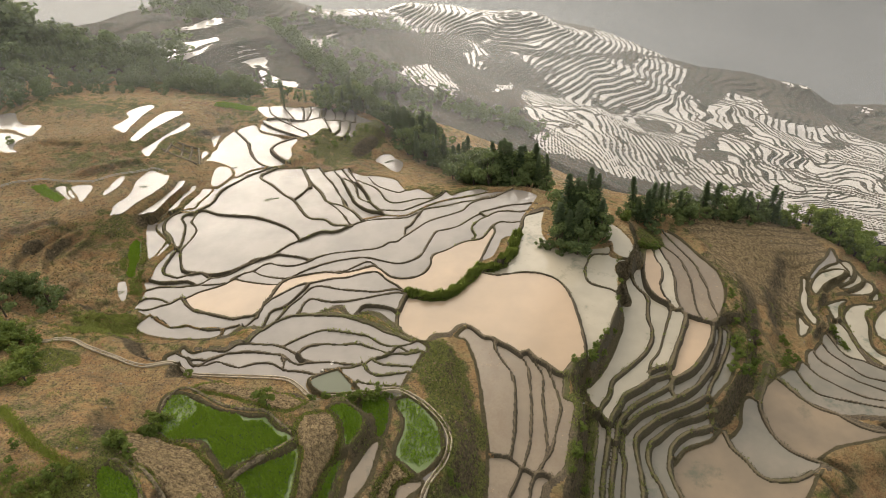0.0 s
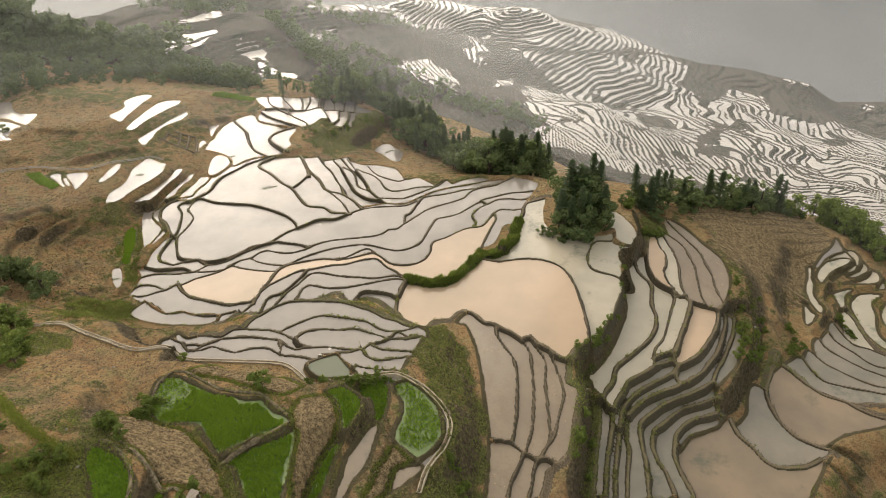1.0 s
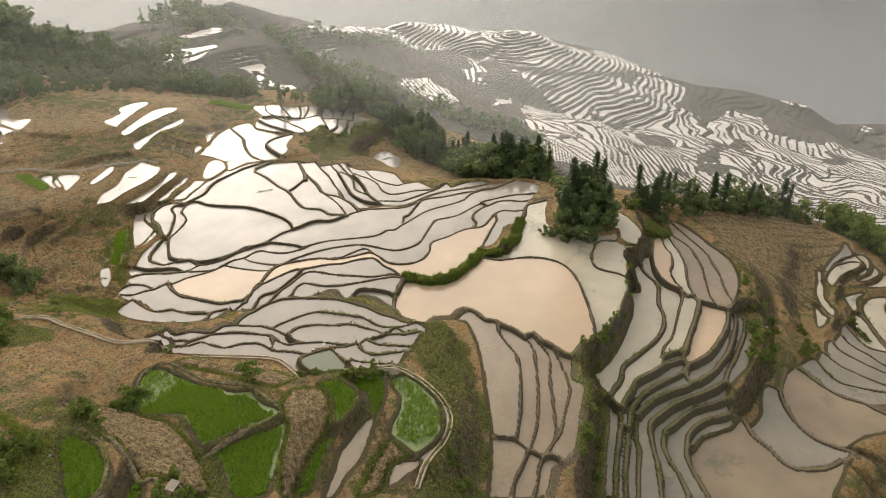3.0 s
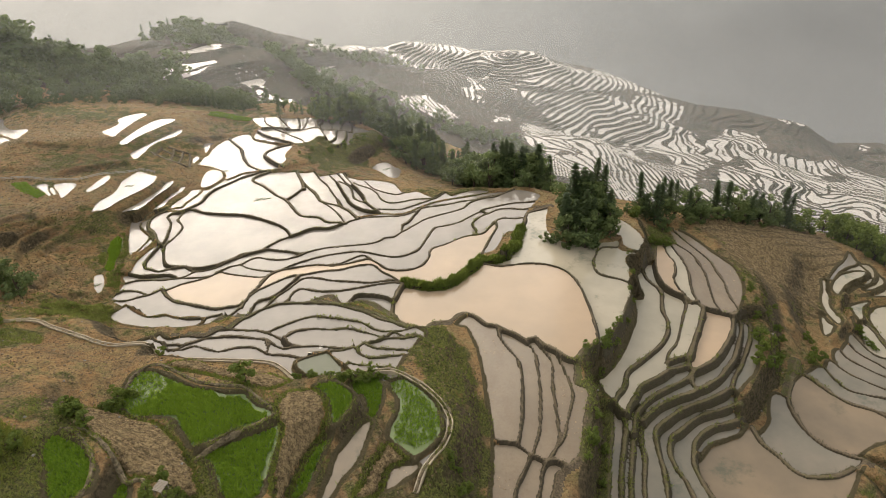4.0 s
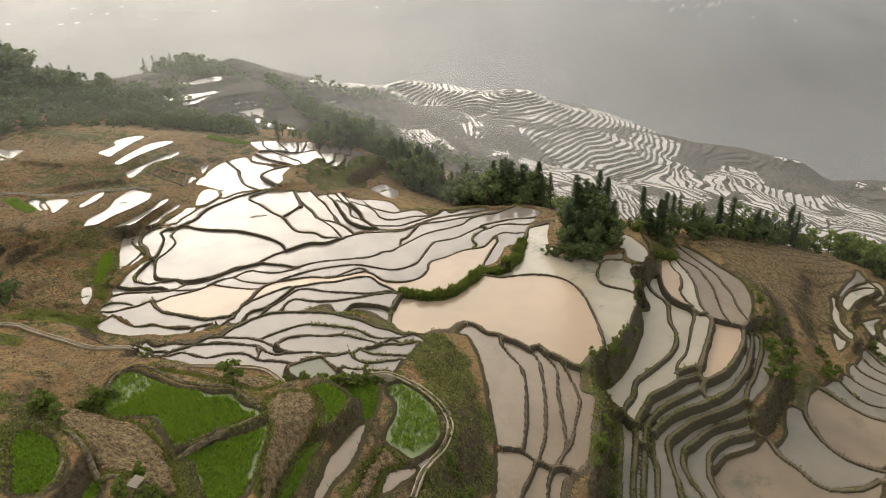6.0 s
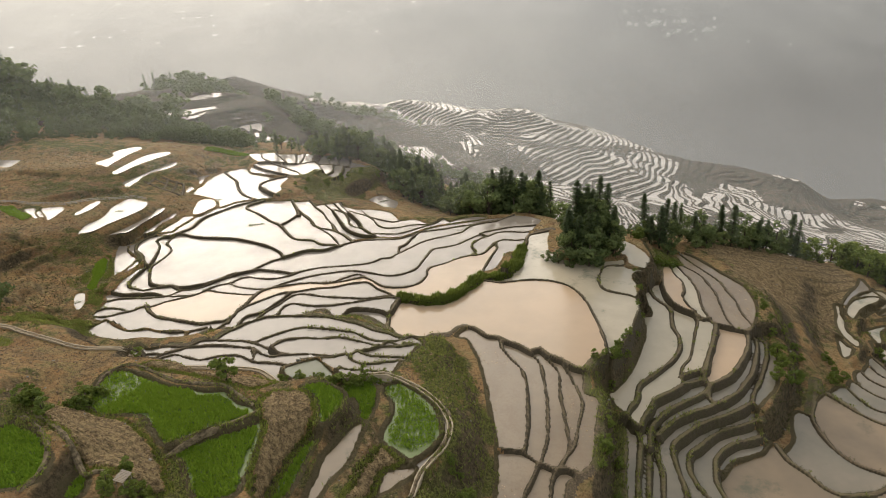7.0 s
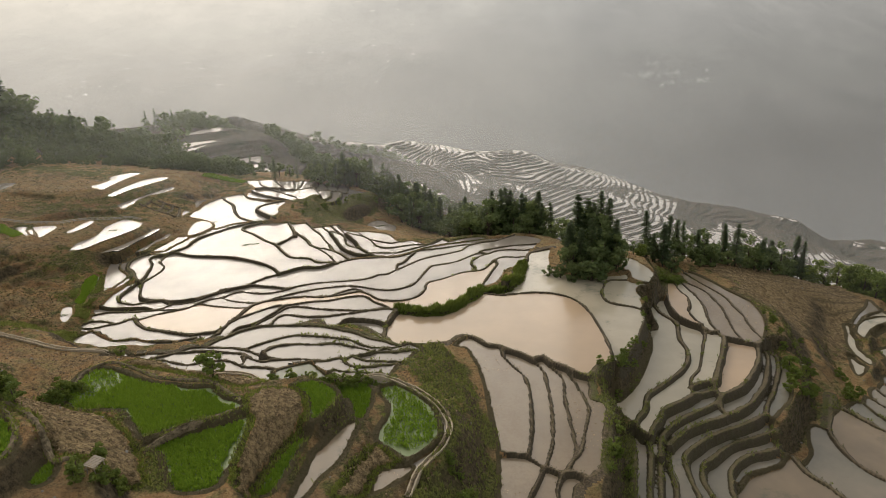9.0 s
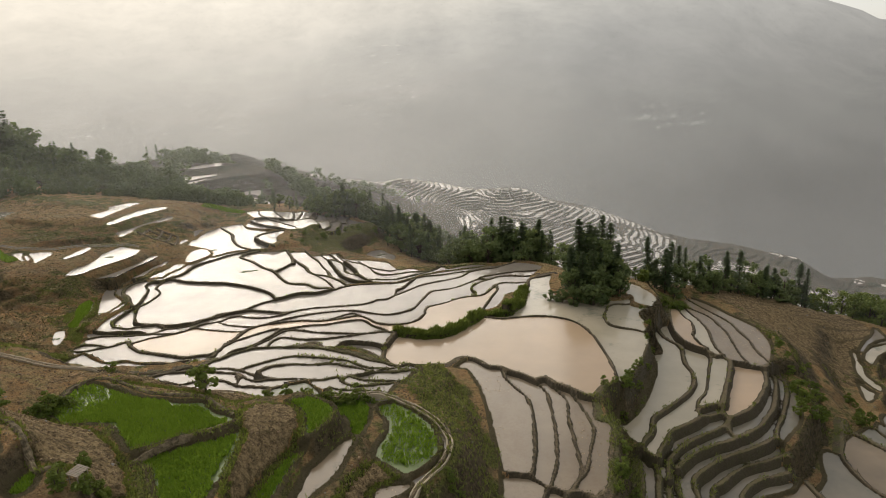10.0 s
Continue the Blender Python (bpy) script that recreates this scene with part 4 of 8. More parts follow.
LEVELS += [
    (-48.3, 93.8, -0.99), (-37.0, 94.1, -0.82), (-12.1, 94.3, -0.86), (-50.6, 95.0, -0.88), (11.7, 96.2, -0.33), (14.5, 99.1, -0.34),
    (-16.1, 99.5, -0.95), (-48.6, 99.6, -0.64), (-51.3, 99.8, -0.78), (-1.2, 99.9, -1.00), (-13.9, 102.0, -1.49), (-22.4, 102.5, -0.95),
    (-47.1, 102.9, -0.82), (-53.5, 103.3, 1.07), (1.3, 103.6, -1.19), (-67.7, 104.4, 4.06), (-10.4, 104.5, -1.65), (-14.2, 105.8, -1.80),
    (-47.5, 106.3, -0.29), (-67.0, 107.1, 3.98), (6.5, 107.5, -1.46), (-71.3, 107.8, 4.06), (-36.9, 107.9, -0.60), (-44.9, 108.2, -0.47),
    (-7.9, 108.7, -2.21), (-15.0, 109.1, -2.24), (-61.6, 109.9, 3.54), (-56.2, 111.3, 2.29), (-49.1, 111.7, 0.06), (-24.5, 115.4, -1.14),
]
LEVELS += [
    (-10.8, 116.3, -2.96), (-31.3, 116.9, -0.79), (-44.6, 118.0, -0.12), (-61.4, 125.5, 2.99), (-91.0, 126.6, 6.43), (-45.3, 127.7, -0.25),
    (-50.8, 128.4, 0.10), (-34.0, 129.0, 0.11), (-11.9, 131.4, -5.27), (-38.8, 134.4, -0.44), (-95.7, 135.6, 6.32), (-50.8, 136.3, 0.10),
    (-22.5, 137.2, -1.07), (-39.8, 140.3, -0.09), (-29.2, 141.1, 0.03), (-61.9, 141.1, 4.29), (-69.0, 143.2, 5.00), (-24.7, 143.4, -0.72),
    (-38.6, 143.5, 0.26), (-35.7, 143.8, 0.34), (-17.9, 145.9, -1.66), (-21.1, 148.5, -1.50), (-26.5, 148.6, -0.69), (-38.3, 149.1, 0.38),
    (-34.2, 149.2, 0.32), (-42.5, 151.2, 0.61), (-29.6, 151.4, -0.03), (-32.0, 151.4, 0.09), (-24.1, 152.8, -1.27), (22.6, 43.1, -6.54),
]
LEVELS += [
    (20.1, 43.6, -5.72), (31.4, 45.8, -8.10), (19.3, 46.7, -5.62), (24.7, 48.6, -7.20), (39.2, 49.5, -9.02), (30.7, 52.2, -7.82),
    (46.2, 55.3, -9.88), (28.2, 57.0, -5.05), (27.3, 58.6, -4.62), (30.8, 58.7, -5.06), (28.7, 60.5, -4.17), (38.2, 61.9, -5.86),
    (53.2, 62.7, -11.40), (49.3, 63.4, -10.58), (56.2, 65.9, -12.29), (63.2, 67.7, -13.61), (59.3, 68.0, -13.12), (36.3, 68.5, -4.30),
    (34.2, 71.2, -3.67), (39.0, 72.4, -3.90), (32.0, 72.9, -3.83), (63.6, 73.0, -14.10), (28.3, 74.4, -3.54), (36.8, 75.8, -3.70),
    (63.0, 76.1, -13.74), (57.8, 76.3, -12.12), (24.1, 77.5, -0.15), (34.7, 77.8, -3.41), (68.1, 78.0, -14.22), (73.5, 78.0, -14.74),
]
LEVELS += [
    (60.2, 78.3, -12.18), (42.6, 81.3, -3.91), (33.7, 81.7, -3.12), (66.1, 82.2, -13.52), (74.8, 84.4, -13.85), (29.0, 86.7, 0.06),
    (74.9, 87.0, -13.38), (74.1, 88.9, -12.94), (69.3, 89.4, -11.92), (72.0, 91.7, -12.12), (73.7, 92.7, -12.65), (71.2, 93.5, -11.94),
]
DRY_SPOTS = [(9.2, 82.4), (27.3, 79.9), (25.6, 70.9), (20.2, 60.9)]

HALF = {"bund": 0.17, "bank": 0.27, "riser": 0.7, "shore": 0.17, "hedge": 0.5, "channel": 0.19}
KINDS = list(HALF)

# ---- the spur on a fine grid: nearest course, ponds between the courses, heights ----
X0, X1, Y0, Y1, CELL = -112.0, 88.0, 28.0, 172.0, 0.21
xs, ys = np.arange(X0, X1 + 0.01, CELL), np.arange(Y0, Y1 + 0.01, CELL)
SHAPE = (len(ys), len(xs))
GX, GY = np.meshgrid(xs, ys)
EDGE = np.full(SHAPE, 9.0)
OWNER = np.full(SHAPE, -1, int)
FOOT_X, FOOT_Y = np.zeros(SHAPE, int), np.zeros(SHAPE, int)
wobble = lattice_noise(SHAPE, CELL, 1.3, 5) * 0.06 + lattice_noise(SHAPE, CELL, 0.6, 6) * 0.04
for number, (kind, p) in enumerate(COURSES):
    for a, b in zip(p, p[1:]):
        i0, i1 = int((min(a[0], b[0]) - 7 - X0) / CELL), int((max(a[0], b[0]) + 7 - X0) / CELL) + 1
        j0, j1 = int((min(a[1], b[1]) - 7 - Y0) / CELL), int((max(a[1], b[1]) + 7 - Y0) / CELL) + 1
        i0, j0, i1, j1 = max(i0, 0), max(j0, 0), min(i1, SHAPE[1]), min(j1, SHAPE[0])
        if i0 >= i1 or j0 >= j1:
            continue
        gx, gy = GX[j0:j1, i0:i1], GY[j0:j1, i0:i1]
        d = b - a
        t = np.clip(((gx - a[0]) * d[0] + (gy - a[1]) * d[1]) / max(d @ d, 1e-9), 0, 1)
        fx, fy = a[0] + t * d[0], a[1] + t * d[1]
        e = np.hypot(gx - fx, gy - fy) - HALF[kind]
        near = e < EDGE[j0:j1, i0:i1]
        EDGE[j0:j1, i0:i1][near] = e[near]
        OWNER[j0:j1, i0:i1][near] = number
        FOOT_X[j0:j1, i0:i1][near] = np.clip(np.rint((fx[near] - X0) / CELL), 0, SHAPE[1] - 1)
        FOOT_Y[j0:j1, i0:i1][near] = np.clip(np.rint((fy[near] - Y0) / CELL), 0, SHAPE[0] - 1)
EDGE = EDGE + np.where(EDGE < 3, wobble, 0)


def label_regions(free):
    """Numbers the connected regions of a mask, row by row."""
    parent, lab, before = [0], np.zeros(free.shape, int), []

    def root(a):
        while parent[a] != a:
            parent[a] = parent[parent[a]]
            a = parent[a]
        return a

    for j in range(free.shape[0]):
        row = np.r_[0, free[j].astype(np.int8), 0]
        starts, ends = np.flatnonzero(np.diff(row) == 1), np.flatnonzero(np.diff(row) == -1)
        now, k = [], 0
        for s, e in zip(starts, ends):
            mine = 0
            for ps, pe, pl in before:
                if ps < e and pe > s:
                    r = root(pl)
                    if not mine:
                        mine = r
                    elif r != root(mine):
                        parent[r] = root(mine)
            if not mine:
                mine = len(parent)
                parent.append(mine)
            lab[j, s:e] = mine
            now.append((s, e, mine))
        before = now
    flat = np.array([root(a) for a in range(len(parent))])
    _, lab = np.unique(flat[lab], return_inverse=True)
    return lab.reshape(free.shape)


FREE = EDGE > 0.04
REGION = label_regions(FREE)
LIE = lie(GX, GY)
count = np.bincount(REGION.ravel())
mean_x = np.bincount(REGION.ravel(), GX.ravel()) / np.maximum(count, 1)
mean_y = np.bincount(REGION.ravel(), GY.ravel()) / np.maximum(count, 1)
mean_z = np.bincount(REGION.ravel(), LIE.ravel()) / np.maximum(count, 1)
rim = set(np.r_[REGION[0], REGION[-1], REGION[:, 0], REGION[:, -1]].tolist())


def region_at(x, y):
    return int(REGION[int(round((y - Y0) / CELL)), int(round((x - X0) / CELL))])


# dry ground that courses happen to close in
DRY = {region_at(x, y) for x, y in DRY_SPOTS}
WET = [r for r in range(1, len(count)) if 1.0 < count[r] * CELL * CELL < 2600 and r not in rim and r not in DRY]
LEVEL = np.full(len(count), -1e3)
for r in WET:
    LEVEL[r] = np.median(LIE[REGION == r])
GIVEN = set()
for x, y, z in LEVELS:
    if region_at(x, y) in WET:
        LEVEL[region_at(x, y)] = z
        GIVEN.add(region_at(x, y))


def neighbours(reach):
    """Pairs of ponds with no more than a bund between them."""
    pairs = set()
    for dj, di in ((0, reach), (reach, 0), (reach // 2 + 1, reach // 2 + 1), (reach // 2 + 1, -reach // 2 - 1)):
        a = REGION[:SHAPE[0] - dj, max(-di, 0):SHAPE[1] - max(di, 0)]
        b = REGION[dj:, max(di, 0):SHAPE[1] + min(di, 0)]
        both = (a != b) & (LEVEL[a] > -900) & (LEVEL[b] > -900)
        pairs |= set(map(tuple, np.unique(np.stack([a[both], b[both]], 1), axis=0).tolist()))
    return pairs


# the few small fields with no level of their own lie no more than a low step from the next
PAIRS = [(a, b) for a, b in neighbours(6) if abs(LEVEL[a] - LEVEL[b]) < 2.6]
for _ in range(40):
    for a, b in PAIRS:
        for one, other in ((a, b), (b, a)):
            if one not in GIVEN:
                LEVEL[one] = min(max(LEVEL[one], LEVEL[other] - 0.5), LEVEL[other] + 0.4)

POND_KINDS = [
    (-12.6, 39.3, "green"),
    (-4.8, 39.5, "silt"),
    (12.0, 67.3, "muddy"),
    (4.3, 54.5, "silt"),
    (8.6, 52.3, "silt"),
    (9.8, 49.2, "silt"),
    (12.0, 52.9, "silt"),
    (13.3, 49.6, "silt"),
    (5.1, 42.2, "silt"),
    (7.2, 41.2, "silt"),
    (8.7, 41.6, "silt"),
    (-23.3, 44.5, "green"),
    (-18.1, 38.5, "green"),
    (-29.7, 34.8, "green"),
    (-10.5, 45.8, "green"),
    (-7.8, 47.7, "green"),
    (-9.1, 41.3, "brown"),
    (-3.4, 45.6, "green"),
    (-52.4, 90.1, "green"),
    (-25.3, 32.8, "green"),
    (6.5, 79.3, "muddy"),
    (35.1, 65.4, "muddy"),
    (34.4, 47.5, "brown"),
    (42.3, 52.5, "brown"),
    (3.0, 80.5, "muddy"),
    (-32.4, 78.9, "muddy"),
    (33.7, 79.5, "muddy"),
    (32.8, 81.1, "muddy"),
    (53.1, 55.4, "brown"),
    (17.1, 79.8, "grey"),
    (36.8, 79.3, "silt"),
    (38.9, 77.9, "silt"),
    (41.6, 79.1, "silt"),
    (-14.3, 53.3, "murky"),
]
GRASSY = [
    (-0.5, 53.9, 5, 0.9),
    (-1.7, 58.1, 6, 0.8),
    (0, 48.7, 6, 0.8),
    (42.8, 65.8, 6, 0.56),
    (0.8, 42.5, 5, 0.9),
    (-0.2, 37.5, 5, 0.9),
    (-9.3, 44.1, 3, 0.75),
    (-14.1, 45.1, 3.5, 0.65),
    (16.1, 52.2, 4, 0.9),
    (50.8, 73.2, 8, 0.43),
    (49.1, 64.9, 8, 0.53),
    (45.6, 58.2, 7, 0.5),
    (54.4, 80.7, 5, 0.37),
    (40.8, 93.1, 5, 0.5),
    (43.8, 90.1, 5, 0.46),
    (43.8, 83.8, 5, 0.5),
    (44.2, 77.1, 5, 0.56),
    (44.4, 72.5, 5, 0.56),
    (37.1, 91.5, 5, 0.7),
    (-31.4, 40.4, 4, 0.7),
    (-20, 36.3, 4, 0.8),
    (-24.5, 35, 2.5, 0.7),
]
GRASSY += [
    (-36.5, 40.3, 4, 0.6),
    (48.2, 74.4, 5, 0.43),
    (42, 81.2, 1, 0.062),
    (-22.2, 135.1, 11, 0.9),
    (-23, 128.7, 8, 0.8),
    (-16.3, 141.1, 7, 0.9),
    (45.6, 77.6, 7, 0.43),
    (-47.6, 54.8, 6, 0.9),
    (-57.6, 98.3, 7, 0.6),
    (-45.9, 69.2, 5, 0.7),
    (-71.2, 107.1, 3, 1),
    (1.8, 47.7, 4, 0.8),
    (14.9, 43.9, 5, 0.9),
    (-25.3, 38.7, 4, 0.4),
    (-32.6, 34.3, 6, 0.9),
    (34.7, 88.2, 3, 0.7),
    (17, 58.7, 3, 0.6),
    (37.7, 58.9, 5, 0.6),
    (-13.6, 39.5, 5, 0.6),
]

PLOUGHED = [
    (57.6, 97.8, 17, 104, 2.3, 0.42),
    (53.9, 87.2, 11, 30, 2.0, 0.3),
    (48.8, 83.3, 7, 66, 1.5, 0.18),
    (-79.2, 126.5, 22, 60, 1, 0.08),
    (-23.4, 51.2, 9, 100, 0.9, 0.1),
    (-13.5, 42.9, 8, 20, 0.9, 0.15),
    (-5.5, 40.0, 4.5, 30, 0.8, 0.14),
    (-25.3, 38.7, 8, 60, 0.8, 0.12),
    (-62.3, 85.3, 15, 40, 1, 0.1),
    (-38.1, 47.2, 14, 75, 1.1, 0.09),
    (-0.4, 53.0, 7, 100, 1, 0.08),
    (-44.2, 68.9, 5, 80, 0.8, 0.12),
    (-57.7, 98.8, 7, 70, 0.9, 0.1),
]

# small ploughed plots between the nursery paddies, each an even field with a grassy edge, and the way its rows run
# old field scarps on the dry slopes: how high, and their line with the lower side on the right
SCARPS = [
    (1.0, [(-73.6, 128.0), (-75.1, 125.9), (-78.6, 125.5), (-82.4, 124.9), (-81.5, 121.1)]),
    (1.3, [(-58.5, 121.0), (-59.7, 120.5), (-64.8, 119.1), (-68.2, 114.5), (-72.6, 110.8)]),
    (0.9, [(-77.5, 112.6), (-78.9, 112.2), (-82.7, 111.0)]),
    (1.2, [(-66.0, 97.4), (-66.6, 96.4), (-68.9, 94.4), (-72.7, 92.2)]),
    (1.2, [(-66.0, 97.0), (-66.9, 95.0), (-68.0, 91.2), (-69.6, 87.4)]),
    (1.5, [(-63.4, 97.2), (-64.0, 95.6), (-66.0, 91.6), (-67.6, 88.0), (-67.8, 86.0)]),
    (1.2, [(-61.4, 96.4), (-62.0, 94.8), (-63.4, 91.6), (-64.6, 88.0), (-64.6, 85.8)]),
    (1.2, [(-60.2, 96.4), (-60.5, 94.4), (-60.9, 90.4), (-62.3, 86.4), (-62.4, 85.0)]),
    (0.9, [(-57.6, 96.6), (-58.0, 95.6), (-59.0, 93.0)]),
    (0.9, [(-57.3, 81.6), (-57.8, 79.4), (-56.6, 74.0)]),
    (0.9, [(-50.4, 79.2), (-51.2, 78.4), (-52.4, 76.2), (-52.4, 72.0)]),
    (1.2, [(-40.6, 144.6), (-42.4, 144.2), (-49.4, 141.1), (-54.3, 135.3), (-55.4, 134.0)]),
    (0.6, [(-81.5, 139.6), (-82.0, 139.0), (-83.3, 136.2)]),
]
PLOTS = [
    (75, [(-33.0, 44.0), (-31.0, 43.7), (-27.7, 42.6), (-25.4, 41.3), (-24.0, 39.9), (-22.6, 38.2), (-21.6, 36.7), (-20.8, 34.3), (-22.0, 33.6),
          (-22.8, 34.1), (-24.9, 34.2), (-25.6, 35.0), (-27.1, 36.6), (-29.6, 38.3), (-32.2, 41.3)]),
    (15, [(-15.9, 46.3), (-13.1, 46.7), (-12.1, 45.4), (-11.8, 43.7), (-12.5, 41.5), (-13.3, 38.5), (-14.0, 36.0), (-14.6, 34.2), (-15.2, 37.5),
          (-15.5, 41.7), (-15.8, 42.6), (-15.9, 45.4)]),
    (30, [(-6.2, 41.8), (-4.6, 40.5), (-4.9, 40.0), (-6.0, 38.3), (-8.0, 35.5), (-8.5, 35.4), (-7.4, 38.3)]),
    (95, [(-28.6, 50.6), (-25.7, 51.9), (-22.0, 53.0), (-18.6, 51.0), (-16.4, 48.9), (-17.6, 47.2), (-19.8, 47.6), (-22.8, 48.7), (-25.9, 49.9)]),
]

k = Nodes("pale_concrete")
CONCRETE = k.done(k.mix(k.noise(1.5, 5), (0.3, 0.24, 0.16), (0.55, 0.46, 0.34)), 0.9, k.noise(8, 4), 0.05)

# ---- heights of the spur ----
WATER_Z = np.where(LEVEL[REGION] > -900, LEVEL[REGION], -1e3)
crest = WATER_Z.copy()
for _ in range(4):
    grown = crest.copy()
    grown[1:] = np.maximum(grown[1:], crest[:-1])
    grown[:-1] = np.maximum(grown[:-1], crest[1:])
    grown[:, 1:] = np.maximum(grown[:, 1:], crest[:, :-1])
    grown[:, :-1] = np.maximum(grown[:, :-1], crest[:, 1:])
    crest = grown
crest = np.where(crest > -900, crest, LIE)
FOOT_CREST = np.where(OWNER >= 0, crest[FOOT_Y, FOOT_X], LIE)
kind_rise = np.array([{"bund": 0.135, "bank": 0.17, "riser": 0.2, "shore": 0.16, "hedge": 0.4, "channel": 0.1}[k] for k, _ in COURSES] + [0.0])
RISE = kind_rise[OWNER] + lattice_noise(SHAPE, CELL, 2.2, 8) * 0.025
clods = lattice_noise(SHAPE, CELL, 0.5, 20) * 0.085 + lattice_noise(SHAPE, CELL, 0.8, 21) * 0.08 + lattice_noise(SHAPE, CELL, 1.6, 22) * 0.07 + lattice_noise(SHAPE, CELL, 6, 23) * 0.22
hills = lattice_noise(SHAPE, CELL, 17, 24) * 0.3
# old field steps on the dry western slopes
stepped = LIE + hills + lattice_noise(SHAPE, CELL, 9, 25) * 0.25
whole = np.floor(stepped / 1.3)
rise = stepped / 1.3 - whole
terrace = 1.3 * (whole + 0.1 * rise + 0.9 * ease(rise, 0.84, 0.98))
dry_west = ease(-GX, 43, 49) * ease(GY, 58, 64) * ease(-GY, -118, -108)
furrows = np.zeros(SHAPE)
for cx, cy, radius, angle, spacing, depth in PLOUGHED:
    across = GX * math.cos(radians(angle)) + GY * math.sin(radians(angle)) + 0.9 * lattice_noise(SHAPE, CELL, 7, 27) + 0.2 * lattice_noise(SHAPE, CELL, 1.5, 28)
    ridge = np.abs(np.sin(across * math.pi / spacing)) * (0.75 + 0.25 * lattice_noise(SHAPE, CELL, 1.1, 29))
    furrows = np.maximum(furrows, depth * ridge * ease(-np.hypot(GX - cx, GY - cy), -radius, -0.7 * radius))
# the rows in which the dry fields were tilled, following the slope
lean = 0.5 + 0.5 * lattice_noise(SHAPE, CELL, 34, 33)
row_phase = GX * (0.25 + 0.5 * lean) + GY * (0.9 - 0.35 * lean) + 1.4 * lattice_noise(SHAPE, CELL, 8, 34) + 0.25 * lattice_noise(SHAPE, CELL, 1.7, 35)
ROW = 0.5 + 0.5 * np.sin(row_phase * 6.2832 / 0.95)
tilled = ease(lattice_noise(SHAPE, CELL, 11, 36) + 0.3 * lattice_noise(SHAPE, CELL, 3, 37), -0.5, 0.2)
ROW = 1 - tilled * (1 - ROW) * (0.6 + 0.4 * lattice_noise(SHAPE, CELL, 1.2, 38))
base = 0.15 * ROW + furrows + (LIE + hills) * (1 - dry_west) + terrace * dry_west + clods
close_set = ease(-GY, -57, -52) * ease(GX, -21, -18) * ease(-GX, -6, -2)
blend = ease(EDGE, 0.0, 6.0 - 3.6 * close_set)
land = (FOOT_CREST + RISE) * (1 - blend) + base * blend
# nothing rises steeply beside the upper western ponds
west_ponds = ease(-GX, 32, 40) * ease(GY, 92, 98)
calm = np.minimum(land, FOOT_CREST + RISE + 0.08 * EDGE + 0.3 * np.maximum(EDGE - 3.5, 0))
land = land * (1 - west_ponds) + calm * west_ponds
land = np.where(OWNER >= 0, land, base)
IS_WET = WATER_Z > -900
for _ in range(4):
    soft = land.copy()
    soft[1:-1, 1:-1] = (land[1:-1, 1:-1] * 2 + land[:-2, 1:-1] + land[2:, 1:-1] + land[1:-1, :-2] + land[1:-1, 2:]) / 6
    land = soft
under = np.maximum(WATER_Z - 0.35, FOOT_CREST + RISE - np.maximum(EDGE + 0.05, 0) * (2.5 + lattice_noise(SHAPE, CELL, 1.8, 9) * 0.5))
Z = np.where(IS_WET, under, np.where(EDGE <= 0.04, FOOT_CREST + RISE + clods * 0.25 - 0.6 * np.maximum(EDGE + 0.05, 0), land))

# the banks between the upper western ponds run evenly from one level to the next
shore_owned = np.array([k in ("shore", "riser") for k, _ in COURSES] + [False])[OWNER]
even = (GX < -36) & (GY > 90) & (GY < 172) & shore_owned & ~IS_WET
slope = np.where(IS_WET, WATER_Z, Z)
for _ in range(220):
    near_mean = (np.roll(slope, 1, 0) + np.roll(slope, -1, 0) + np.roll(slope, 1, 1) + np.roll(slope, -1, 1)) / 4
    slope = np.where(even, near_mean, slope)
Z = np.where(even, slope + 0.1 * ease(EDGE, -0.2, 0.15) + (clods * 0.6 + 0.08 * ROW) * ease(EDGE, 0.3, 1.6), Z)

# the worn bank that holds the upper pond
worn = (GX > 20) & (GX < 33) & (GY > 54) & (GY < 91) & ~IS_WET
for _ in range(7):
    weight, total = worn.astype(float), np.where(worn, Z, 0.0)
    near_sum, near_total = weight.copy(), total.copy()
    near_sum[1:-1, 1:-1] += weight[:-2, 1:-1] + weight[2:, 1:-1] + weight[1:-1, :-2] + weight[1:-1, 2:]
    near_total[1:-1, 1:-1] += total[:-2, 1:-1] + total[2:, 1:-1] + total[1:-1, :-2] + total[1:-1, 2:]
    Z = np.where(worn, near_total / np.maximum(near_sum, 1), Z)
SCARP_FACE = np.zeros(SHAPE)
ragged = 0.45 * lattice_noise(SHAPE, CELL, 1.9, 18) + 0.2 * lattice_noise(SHAPE, CELL, 0.8, 19)
